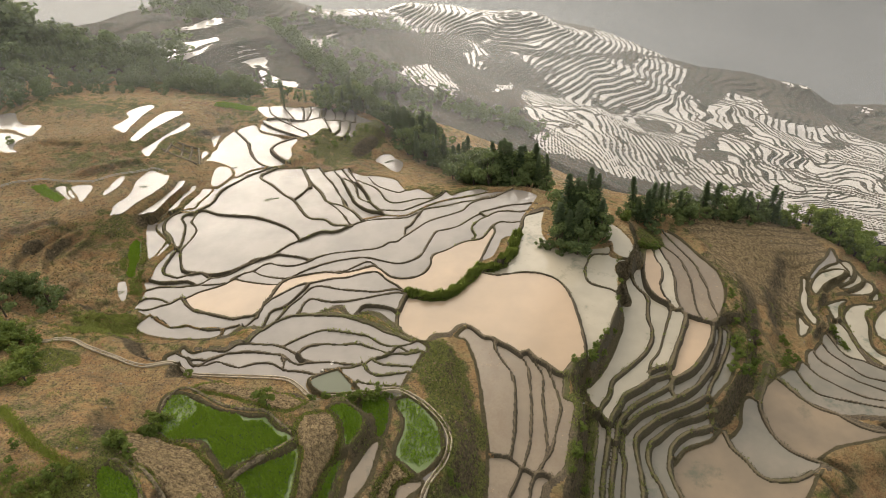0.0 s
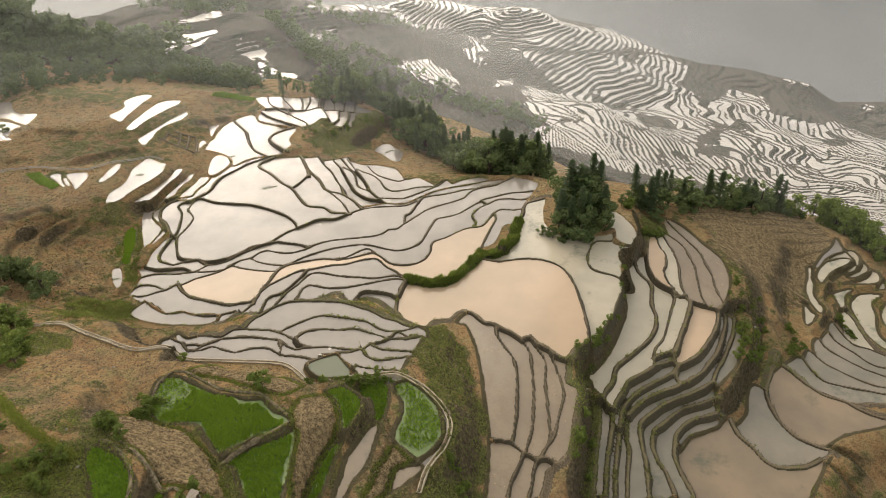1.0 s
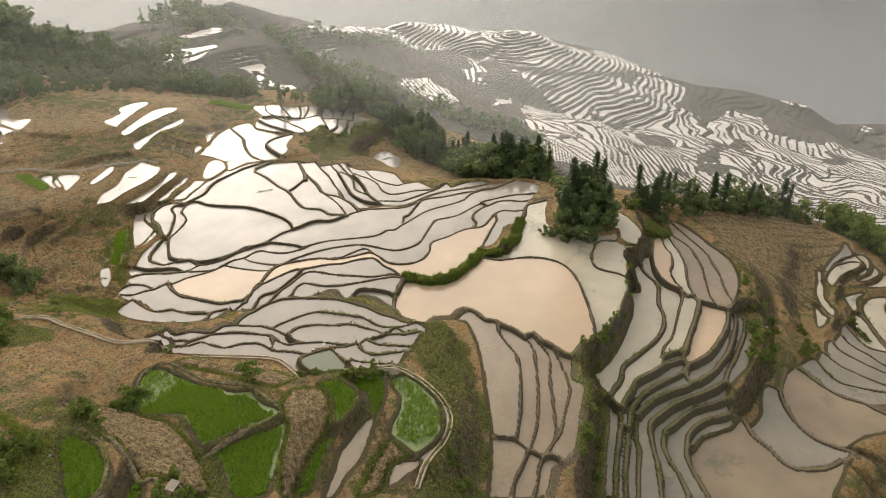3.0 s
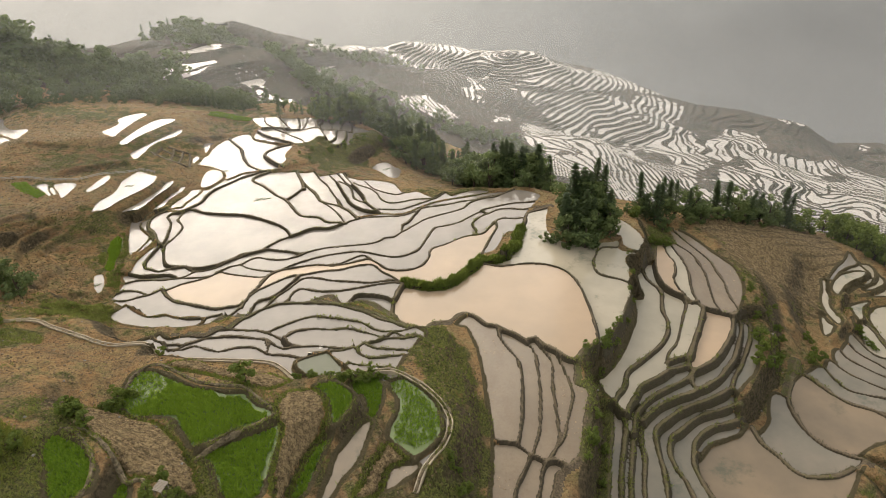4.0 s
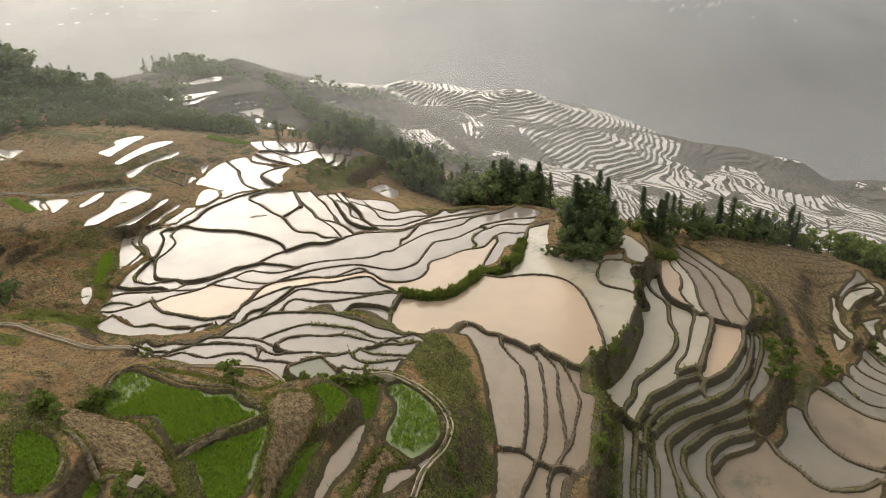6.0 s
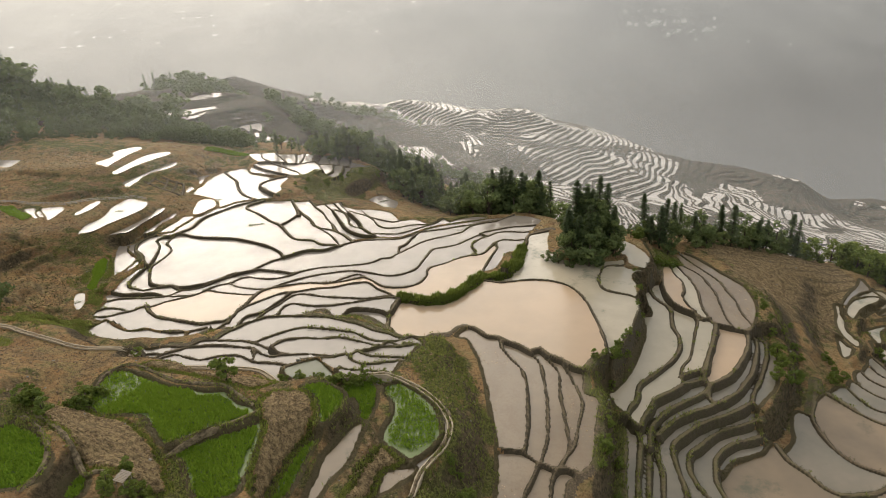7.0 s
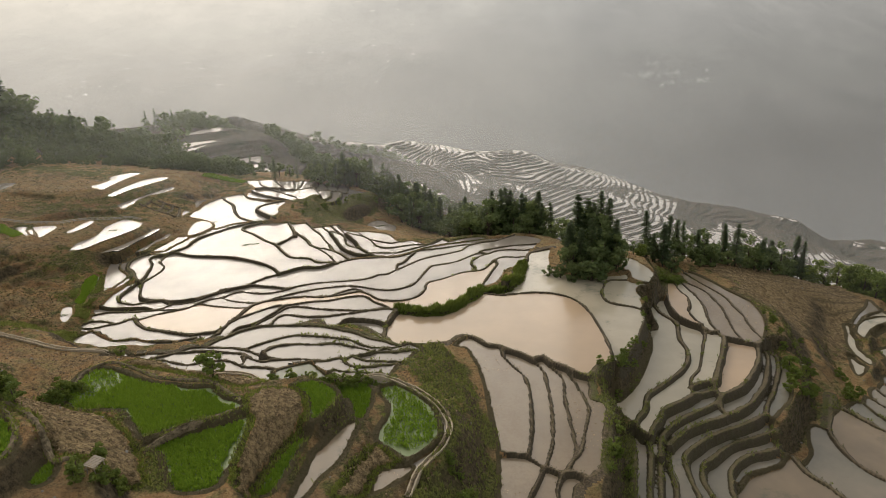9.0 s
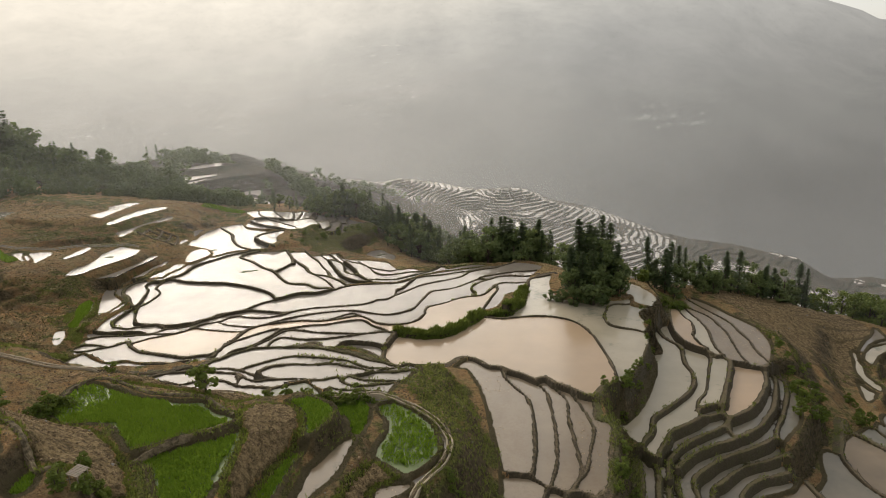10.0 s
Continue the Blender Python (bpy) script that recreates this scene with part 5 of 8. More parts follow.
for height, line in SCARPS:
    p = np.array(line)
    box_of = np.s_[max(int((p[:, 1].min() - 6 - Y0) / CELL), 0):int((p[:, 1].max() + 6 - Y0) / CELL), max(int((p[:, 0].min() - 6 - X0) / CELL), 0):int((p[:, 0].max() + 6 - X0) / CELL)]
    sx, sy = GX[box_of], GY[box_of]
    near, side, share = np.full(sx.shape, 1e3), np.zeros(sx.shape), np.zeros(sx.shape)
    run = np.r_[0, np.cumsum(np.hypot(*np.diff(p, axis=0).T))]
    for (ax, ay), (bx, by), start in zip(p, p[1:], run):
        dx, dy = bx - ax, by - ay
        long = math.hypot(dx, dy)
        t = np.clip(((sx - ax) * dx + (sy - ay) * dy) / long ** 2, 0, 1)
        d = np.hypot(sx - ax - t * dx, sy - ay - t * dy)
        closer = d < near
        side = np.where(closer, np.sign((sy - ay) * dx - (sx - ax) * dy), side)
        share = np.where(closer, (start + t * long) / run[-1], share)
        near = np.minimum(near, d)
    # the lower side lies to the left of the line's course
    off = -near * side + ragged[box_of]
    fade = ease(share, 0.0, 0.22) * ease(1 - share, 0.0, 0.22)
    drop = (ease(off, -0.35, 0.35) - 0.5) * ease(-np.abs(off), -2.6, -0.3) * 0.8 * height * fade * ~IS_WET[box_of] * ease(EDGE[box_of], 0.3, 1.2)
    Z[box_of] = Z[box_of] + drop
    SCARP_FACE[box_of] = np.maximum(SCARP_FACE[box_of], ease(-np.abs(off + 0.15), -0.5, -0.2) * fade)
PLOT, PLOT_EDGE = np.zeros(SHAPE), np.zeros(SHAPE)
plot_rows = np.ones(SHAPE)
for angle, outline in PLOTS:
    inside_plot = within(outline, GX + 0.35 * lattice_noise(SHAPE, CELL, 2.1, 14), GY + 0.35 * lattice_noise(SHAPE, CELL, 2.1, 15)) & ~IS_WET & (EDGE > 0.3)
    border = inside_plot.copy()
    for _ in range(3):
        border[1:-1, 1:-1] |= border[:-2, 1:-1] | border[2:, 1:-1] | border[1:-1, :-2] | border[1:-1, 2:]
    border &= ~inside_plot & ~IS_WET
    field = Z.copy()
    for _ in range(120):
        near_mean = (np.roll(field, 1, 0) + np.roll(field, -1, 0) + np.roll(field, 1, 1) + np.roll(field, -1, 1)) / 4
        field = np.where(inside_plot, near_mean, field)
    across = GX * math.cos(radians(angle)) + GY * math.sin(radians(angle)) + 0.35 * lattice_noise(SHAPE, CELL, 3, 16)
    drill = 0.5 + 0.5 * np.sin(across * 6.2832 / 0.8) * (0.7 + 0.3 * lattice_noise(SHAPE, CELL, 1.0, 17))
    Z = np.where(inside_plot, field + 0.16 + 0.13 * drill + clods * 0.7, Z)
    plot_rows = np.where(inside_plot, 0.15 + drill, plot_rows)
    Z = np.where(border, Z - 0.12, Z)
    PLOT, PLOT_EDGE = np.maximum(PLOT, inside_plot), np.maximum(PLOT_EDGE, border)
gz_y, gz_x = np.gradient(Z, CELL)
# slope of the bund sides, which sets how far their colour is darkened
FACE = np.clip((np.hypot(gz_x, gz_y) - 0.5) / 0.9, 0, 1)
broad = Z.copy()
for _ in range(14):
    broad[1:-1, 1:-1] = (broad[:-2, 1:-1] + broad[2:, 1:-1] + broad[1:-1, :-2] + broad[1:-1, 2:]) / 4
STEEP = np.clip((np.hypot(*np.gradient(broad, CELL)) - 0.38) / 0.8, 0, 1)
PLOUGH = np.zeros(SHAPE)
for cx, cy, radius, _, spacing, depth in PLOUGHED:
    if depth >= 0.13:
        PLOUGH = np.maximum(PLOUGH, ease(-np.hypot(GX - cx, GY - cy), -radius, -0.7 * radius))
ROW = np.where(PLOUGH > 0.3, np.clip(furrows / 0.3, 0, 1), ROW)
# scarps and the banks of the upper western ponds are bare dun earth
STEEP = np.maximum(STEEP, np.maximum(0.42 * SCARP_FACE, np.where(even, 0.28 * ease(-EDGE, -3.2, -1.2), 0)))
PLOUGH, ROW, STEEP = np.maximum(PLOUGH * (GY > 56), PLOT), np.where(PLOT > 0, plot_rows, ROW), STEEP * (1 - PLOT)
RIM = np.where(np.array([k in ("shore", "riser") for k, _ in COURSES] + [False])[OWNER], ease(-EDGE, -0.28, -0.04), 0) * (0.8 - 0.4 * ease(GY, 62, 72) * (GX < 40))
TREAD = ease(-EDGE, -0.02, 0.14)
NORMAL = np.dstack([-gz_x, -gz_y, np.ones(SHAPE)])
NORMAL /= np.linalg.norm(NORMAL, axis=2, keepdims=True)
GRASS = 0.33 + 0.07 * ease(-GX, 38, 50) + 0.03 * ease(-GY, -66, -56) + 0.3 * lattice_noise(SHAPE, CELL, 13, 31)
for gx, gy, gr, amount in GRASSY:
    GRASS = np.maximum(GRASS, amount * ease(-np.hypot(GX - gx, GY - gy), -gr, -0.45 * gr) + 0.12 * lattice_noise(SHAPE, CELL, 5, 32))


GRASS = np.where(PLOT > 0, 0.15, np.where(PLOT_EDGE > 0, 0.75, GRASS))


def sheet(name, quads, material, parent=None):
    """A mesh of the given cells of the grid, with the land's own normals."""
    j, i = quads
    n = SHAPE[1]
    corner = np.stack([j * n + i, j * n + i + 1, (j + 1) * n + i + 1, (j + 1) * n + i], 1)
    used, index = np.unique(corner.ravel(), return_inverse=True)
    v = np.stack([GX.ravel()[used], GY.ravel()[used], Z.ravel()[used]], 1)
    me = bpy.data.meshes.new(name)
    me.vertices.add(len(v))
    me.vertices.foreach_set("co", v.ravel())
    me.loops.add(len(index))
    me.loops.foreach_set("vertex_index", index.ravel().astype(np.int32))
    me.polygons.add(len(corner))
    me.polygons.foreach_set("loop_start", np.arange(0, len(index), 4, dtype=np.int32))
    me.update(calc_edges=True)
    me.polygons.foreach_set("use_smooth", np.ones(len(corner), bool))
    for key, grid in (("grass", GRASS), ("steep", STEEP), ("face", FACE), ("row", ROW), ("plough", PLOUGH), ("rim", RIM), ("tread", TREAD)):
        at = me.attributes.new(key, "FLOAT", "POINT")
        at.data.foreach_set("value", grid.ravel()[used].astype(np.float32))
    me.normals_split_custom_set_from_vertices(NORMAL.reshape(-1, 3)[used])
    me.materials.append(material)
    ob = new(name, me)
    if parent:
        ob.parent = parent
    return ob


def corners(grid):
    return np.stack([grid[:-1, :-1], grid[:-1, 1:], grid[1:, 1:], grid[1:, :-1]])


bed = (corners(IS_WET & (Z < WATER_Z - 0.3))).all(0)
quad_owner = OWNER[:-1, :-1]
quad_edge = corners(EDGE).min(0)
stands = np.array([k in ("bund", "bank", "hedge") for k, _ in COURSES] + [False])[quad_owner]
is_bund = stands & (quad_edge < 0.45) & ~bed
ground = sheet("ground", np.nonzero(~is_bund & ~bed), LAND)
tagged(ground, "dry brown stepped fields with straw and grassy banks", "ground", kind="structure")
BUNDS = {"bund": ("earth_bund", "thin trodden earth bund between flooded paddies"), "bank": ("earth_bank", "broad dark earth bank holding a terrace"),
         "hedge": ("grassy_bank", "earth bank overgrown with green grass beside muddy pond")}
for number, (kind, p) in enumerate(COURSES):
    if kind in BUNDS:
        cells = np.nonzero(is_bund & (quad_owner == number))
        if len(cells[0]):
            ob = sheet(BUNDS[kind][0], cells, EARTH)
            tagged(ob, BUNDS[kind][1], kind, "bunds of the terraces")


def pond(region):
    """One flooded field: a flat sheet of water from shore to shore, in strips."""
    wet = corners(REGION == region).any(0)
    rows, ends = [], {}
    for j in np.flatnonzero(wet.any(1)):
        turns = np.flatnonzero(np.diff(np.r_[0, wet[j].astype(np.int8), 0]))
        for s, e in zip(turns[::2].tolist(), turns[1::2].tolist()):
            rows.append((int(j), s, e))
            for line in (int(j), int(j) + 1):
                ends.setdefault(line, set()).update((s, e))
    index, faces = {}, []
    for j, s, e in rows:
        near = [(j, i) for i in sorted(ends[j]) if s <= i <= e]
        far = [(j + 1, i) for i in sorted(ends[j + 1], reverse=True) if s <= i <= e]
        faces.append([index.setdefault(c, len(index)) for c in near + far])
    verts = [(xs[i], ys[j], LEVEL[region]) for j, i in index]
    me = bpy.data.meshes.new("paddy_pond")
    me.from_pydata([tuple(float(c) for c in v) for v in verts], [], faces)
    return new("paddy_pond", me)


SPECIAL = {region_at(x, y): kind for x, y, kind in POND_KINDS}
LOOKS = {"deep": (DEEP, "flooded terrace of dark still water"), "brown": (BROWN, "flooded terrace of brown muddy water"), "muddy": (MUDDY, "wide flooded paddy of tan muddy water"), "silt": (SILT, "shallow silty flooded paddy with brown mud"),
         "grey": (GREY, "flooded terrace of still grey-green water"), "green": (PADDY, "flooded nursery paddy beneath bright green seedlings"),
         "murky": (MURKY, "small pond of murky green shallow water"), "plain": (WATER, "flooded paddy mirroring the pale sky")}
GREENS = []
for r in WET:
    kind = SPECIAL.get(r, "deep" if mean_x[r] > 17 and mean_y[r] < 63 or mean_x[r] > 55 and mean_y[r] < 70 else "grey" if mean_x[r] > 18 and mean_y[r] < 92 else "plain")
    ob = pond(r)
    ob.data.materials.append(LOOKS[kind][0])
    tagged(ob, LOOKS[kind][1], "paddy", "flooded paddies")
    if kind == "green":
        GREENS.append(r)

# ---- beyond the spur: the far slope with its terraces, then the valley and the mountain across it ----
def mesh_from_grid(name, gx, gy, gz, keep=None, attributes=()):
    n = gx.shape[1]
    j, i = np.nonzero(keep if keep is not None else np.ones((gx.shape[0] - 1, n - 1), bool))
    corner = np.stack([j * n + i, j * n + i + 1, (j + 1) * n + i + 1, (j + 1) * n + i], 1)
    used, index = np.unique(corner.ravel(), return_inverse=True)
    me = bpy.data.meshes.new(name)
    me.vertices.add(len(used))
    me.vertices.foreach_set("co", np.stack([gx.ravel()[used], gy.ravel()[used], gz.ravel()[used]], 1).ravel())
    me.loops.add(len(index))
    me.loops.foreach_set("vertex_index", index.ravel().astype(np.int32))
    me.polygons.add(len(corner))
    me.polygons.foreach_set("loop_start", np.arange(0, len(index), 4, dtype=np.int32))
    me.update(calc_edges=True)
    me.polygons.foreach_set("use_smooth", np.ones(len(corner), bool))
    for key, grid in attributes:
        me.attributes.new(key, "FLOAT", "POINT").data.foreach_set("value", grid.ravel()[used].astype(np.float32))
    return new(name, me)


def level_strips(name, mask, level, x0, y0, cell):
    """Flat water over the marked cells, each run of a row at its own level."""
    verts, faces = [], []
    for j in np.flatnonzero(mask.any(1)):
        key = np.where(mask[j], level[j], -1e6)
        cuts = np.r_[0, np.flatnonzero(np.diff(key) != 0) + 1, len(key)]
        for s, e in zip(cuts, cuts[1:]):
            if key[s] < -1e5:
                continue
            k, z = len(verts), key[s]
            verts += [(x0 + s * cell, y0 + j * cell, z), (x0 + e * cell, y0 + j * cell, z),
                      (x0 + e * cell, y0 + (j + 1) * cell, z), (x0 + s * cell, y0 + (j + 1) * cell, z)]
            faces.append((k, k + 1, k + 2, k + 3))
    me = bpy.data.meshes.new(name)
    me.from_pydata(verts, [], faces)
    return new(name, me)


def far_edge(x):
    """How far ahead the far slope breaks off into the valley."""
    return 340 + 64 * ease(x, -75, 5) - 62 * ease(x, 30, 270) + 8 * np.sin(x / 37.0) + 5 * np.sin(x / 13.0)


# stretches of the far slope whose terraces stand under water, and dry patches among them
FLOODED = [
    [(-97.5, 200.6), (-91.8, 219.7), (-78.3, 244.1), (-70.1, 227.7), (-69.3, 202.9), (-73.6, 194.4), (-81.1, 193.4)],
    [(-64.1, 205.9), (-63.0, 212.2), (-58.0, 206.5), (-49.3, 191.1), (-42.7, 182.0), (-37.3, 165.1), (-41.0, 159.9), (-50.5, 176.3)],
    [(42.0, 345.1), (59.2, 336.1), (87.7, 344.1), (132.6, 361.7), (145.1, 355.6), (131.3, 328.4), (134.7, 309.7), (146.5, 316.4), (162.9, 334.3), (174.0, 318.1), (168.7, 296.8), (189.2, 295.8), (213.1, 299.8), (226.3, 286.8), (232.5, 265.8), (151.8, 160.8), (72.1, 109.1), (95.4, 198.4), (61.8, 189.1), (42.9, 182.8), (42.2, 207.0), (38.7, 225.2), (36.2, 248.4), (45.1, 292.7), (64.6, 300.8), (55.3, 314.6)],
]
FLOODED += [
    [(-56.7, 320.3), (-41.7, 413.0), (0.4, 436.7), (51.4, 592.9), (66.8, 389.5), (92.7, 381.1), (108.5, 374.8), (120.4, 368.7), (85.5, 346.2), (69.5, 346.2), (59.8, 344.0), (37.0, 360.3), (19.9, 364.7), (43.6, 372.5), (31.9, 377.5), (12.3, 368.5), (-0.4, 353.8), (-14.7, 341.6), (-18.2, 353.6), (-35.1, 344.4), (-51.5, 310.1)],
    [(101.4, 401.8), (128.5, 420.1), (128.5, 394.2), (155.3, 429.3), (154.7, 395.2), (175.2, 390.9), (195.7, 396.3), (198.0, 373.4), (192.1, 359.7), (178.7, 374.9), (146.5, 373.3), (126.0, 364.0), (98.0, 373.3)],
    [(206.1, 368.2), (214.3, 369.7), (205.3, 340.7), (199.4, 339.8)],
    [(227.5, 366.7), (209.5, 340.0), (207.4, 341.1), (222.5, 362.4)],
]
FLOODED += [
    [(244.1, 380.1), (257.3, 378.5), (253.2, 354.2), (262.3, 345.6), (270.9, 342.2), (268.5, 336.8), (258.6, 338.9), (249.1, 345.2), (247.0, 357.2)],
    [(17.5, 351.1), (26.0, 362.9), (25.9, 311.6), (18.7, 303.2)],
    [(-12.0, 259.5), (-3.5, 280.1), (5.8, 267.5), (7.6, 247.4), (2.6, 213.8), (-0.1, 234.9), (-9.3, 233.0)],
    [(10.0, 241.2), (12.4, 235.9), (7.0, 212.8), (6.5, 221.5)],
    [(30.1, 290.7), (38.2, 305.4), (31.9, 271.7), (27.5, 267.8)],
    [(-53.2, 259.9), (-49.7, 300.7), (-46.4, 296.8), (-42.9, 260.7), (-49.2, 267.7)],
    [(34.4, 204.7), (48.7, 220.7), (45.0, 192.4), (37.8, 182.6), (32.8, 186.9)],
]
UNFLOODED = [
    [(73.0, 294.7), (92.9, 300.4), (97.1, 294.7), (83.9, 285.3), (72.5, 284.9)],
    [(119.7, 260.9), (131.1, 268.2), (122.8, 250.7), (113.0, 247.1)],
    [(93.9, 281.6), (110.2, 281.9), (111.7, 269.2), (91.7, 250.2)],
    [(178.9, 271.5), (200.1, 277.6), (192.6, 266.2), (174.2, 258.7)],
    [(87.1, 227.6), (86.9, 219.2), (81.6, 207.1), (77.5, 206.8)],
    [(134.7, 311.3), (148.0, 312.3), (141.7, 304.1), (130.6, 299.5)],
]
FAR_CELL, FAR_STEP = 0.75, 1.0
fx, fy = np.arange(-330, 430, FAR_CELL), np.arange(140, 500, FAR_CELL)
FX, FY = np.meshgrid(fx, fy)
FS = FX.shape
over = np.maximum(FY - far_edge(FX), 0)
far_smooth = lie(FX, FY) - 0.45 * over - 0.0015 * over ** 2
sway = lattice_noise(FS, FAR_CELL, 52, 41) * 3.4 + lattice_noise(FS, FAR_CELL, 23, 42) * 1.7 + lattice_noise(FS, FAR_CELL, 9, 43) * 0.5
# two shoulders of the slope lie flatter and face the camera
shoulder = np.zeros(FS)
for cx, cy, radius, tilt_x, tilt_y in ((-80.0, 217.0, 42.0, -0.012, 0.035), (-51.0, 192.0, 26.0, -0.03, -0.06)):
    w = ease(-np.hypot(FX - cx, FY - cy), -radius, -0.55 * radius) * ease(FY, Y1, Y1 + 8)
    far_smooth = far_smooth * (1 - w) + w * (lie(cx, cy) + tilt_x * (FX - cx) + tilt_y * (FY - cy))
    shoulder = np.maximum(shoulder, w)
wavy = far_smooth + sway * (1 - 0.8 * shoulder)
inside = (FX > X0 + 3) & (FX < X1 - 3) & (FY < Y1 - 3)
whole = np.floor(wavy / FAR_STEP)
part_up = wavy / FAR_STEP - whole
cross = np.abs(lattice_noise(FS, FAR_CELL, 15, 44) + 0.25 * lattice_noise(FS, FAR_CELL, 6, 45))
far_level = FAR_STEP * whole
lip = 0.76 + 0.12 * lattice_noise(FS, FAR_CELL, 30, 52)
brim = np.clip(0.95 * np.hypot(*np.gradient(wavy, FAR_CELL)), 0.08, 0.4)
far_z = far_level + 0.26 - 0.49 * ease(part_up, 0.55 * brim, brim) + (FAR_STEP + 0.23) * ease(part_up, lip, 0.98)
gentle = np.maximum(np.hypot(*np.gradient(wavy, FAR_CELL)) + 0.02 * lattice_noise(FS, FAR_CELL, 7, 53), 0.01)
local = np.maximum(gentle, 0.02)
# wide terraces are split by low bunds along the slope, four metres or so apart
for _ in range(3):
    for axis in (0, 1):
        run = np.cumsum(np.concatenate([np.repeat(np.take(gentle, [0], axis), 10, axis), gentle, np.repeat(np.take(gentle, [-1], axis), 9, axis)], axis), axis)
        gentle = (np.take(run, range(19, run.shape[axis]), axis) - np.take(run, range(0, run.shape[axis] - 19), axis)) / 19
fields = 2.0 ** np.clip(np.rint(np.log2(FAR_STEP / gentle / (3.2 + 1.2 * shoulder))), 0, 4)
shift = np.abs((part_up * fields) % 1.0 - 0.5)
low_bund = (fields > 1.5) & (shift > 0.5 - (0.5 + 0.35 * shoulder) * local * fields / FAR_STEP) & (part_up < 0.8)
cross_two = np.abs(lattice_noise(FS, FAR_CELL, 8, 54) + 0.3 * lattice_noise(FS, FAR_CELL, 4, 55))
far_z = np.maximum(far_z, np.where((cross < 0.045) | low_bund | (cross_two < 0.015) & (gentle < 0.1), far_level + 0.26 - 0.02 * shoulder, -1e3))


bent_x = FX + 3.5 * lattice_noise(FS, FAR_CELL, 13, 46) + 2.0 * lattice_noise(FS, FAR_CELL, 5, 47)
bent_y = FY + 4.5 * lattice_noise(FS, FAR_CELL, 13, 48) + 2.5 * lattice_noise(FS, FAR_CELL, 5, 49)
flooded = np.logical_or.reduce([within(p, bent_x, bent_y) for p in FLOODED])
flooded &= ~np.logical_or.reduce([within(p, bent_x, bent_y) for p in UNFLOODED])
flooded &= (lattice_noise(FS, FAR_CELL, 17, 50) + 0.5 * lattice_noise(FS, FAR_CELL, 6, 51) > -0.92) & (over < 6)
far_z = np.where(flooded, far_z, np.maximum(far_z, far_level + 0.15 + 0.2 * part_up))
far_wet = corners(flooded & (part_up < 0.8)).any(0) & corners(far_z < far_level).any(0)
# drop the far sheet under the spur's own ground
blend_in = np.clip(np.minimum.reduce([FX - X0, X1 - FX, Y1 - FY]) / 6.0, 0, 1)
far_z = far_z - 6.0 * blend_in
far_keep = ~corners(inside).all(0) & (np.abs(FX[:-1, :-1]) < 0.85 * FY[:-1, :-1] + 25)


def far_material():
    k = Nodes("far_slope_earth")
    big, mid, fine = k.noise(0.025, 5), k.noise(0.2, 5, 0.65), k.noise(1.5, 4, 0.7)
    c = k.mix(k.ramp(big, (0.35, (0, 0, 0)), (0.65, (1, 1, 1))), (0.075, 0.062, 0.046), (0.125, 0.1, 0.073))
    c = k.mix(k.ramp(mid, (0.45, (0, 0, 0)), (0.65, (1, 1, 1))), c, (0.055, 0.058, 0.035))
    c = k.mix(k.ramp(fine, (0.3, (1, 1, 1)), (0.5, (0, 0, 0))), c, (0.035, 0.031, 0.025))
    # riser earth darkened in colour, where shade alone leaves the terrace lines faint
    c = k.mix(k.attribute("riser"), c, k.mix(0.7, c, (0.022, 0.026, 0.014)))
    return k.done(c, 0.95, k.math("ADD", fine, mid), 0.5)


FAR_EARTH = far_material()
FAR_WATER = water_material("far_water", (0.58, 0.515, 0.44), (0.43, 0.385, 0.33), 0.2)
far_slope = mesh_from_grid("far_slope", FX, FY, far_z, far_keep, (("riser", ease(part_up, 0.62, 0.86) * (0.6 + 0.4 * lattice_noise(FS, FAR_CELL, 11, 56))),))
far_slope.data.materials.append(FAR_EARTH)
tagged(far_slope, "distant hazy hillside cut into narrow rice terraces", "hillside", kind="structure")
far_ponds = level_strips("far_terrace_water", far_wet & far_keep, far_level[:-1, :-1], fx[0], fy[0], FAR_CELL)
far_ponds.data.materials.append(FAR_WATER)
tagged(far_ponds, "countless narrow flooded terraces shining on far slope", "terraces", kind="stuff")

# the hill goes on behind and beside the camera
ox, oy = np.meshgrid(np.linspace(-700, 700, 90), np.linspace(-500, 160, 60))
oz = np.clip(lie(ox, oy), -160, 24) - 1.0 - 5.0 * ((ox > X0) & (ox < X1) & (oy > Y0))
outer_keep = ~((corners((ox > X0 + 16) & (ox < X1 - 16) & (oy > Y0 + 12))).all(0))
outer = mesh_from_grid("outer_ground", ox, oy, oz, outer_keep)
outer.data.materials.append(FAR_EARTH)
tagged(outer, "rough brown hillside behind the terraces", "ground", kind="structure")

# valley floor and the mountain across it
azimuth, reach = np.meshgrid(np.radians(np.linspace(-75, 75, 140)), np.geomspace(430, 4600, 90))
mx, my = reach * np.sin(azimuth), reach * np.cos(azimuth)
flank = ease(reach, 1050, 4300)
rough = sum(a * np.sin(mx / s + o) * np.cos(my / (s * 1.3) + 2 * o) for a, s, o in ((60, 310, 0.3), (35, 140, 1.7), (14, 63, 4.0), (6, 29, 2.2)))
bearing = np.degrees(azimuth)
ridge_top = 975 - 350 * ease(bearing, 23.5, 31) - 150 * ease(bearing, 30, 36.5) - 120 * ease(bearing, 36, 55) + 8 * np.sin(bearing * 1.9)
mz = -265 + ridge_top * flank + rough * ease(reach, 700, 1600) * (0.35 + 0.65 * flank) * (1 - 0.9 * ease(reach, 3000, 4300))
mountain = mesh_from_grid("backdrop", mx, my, mz)


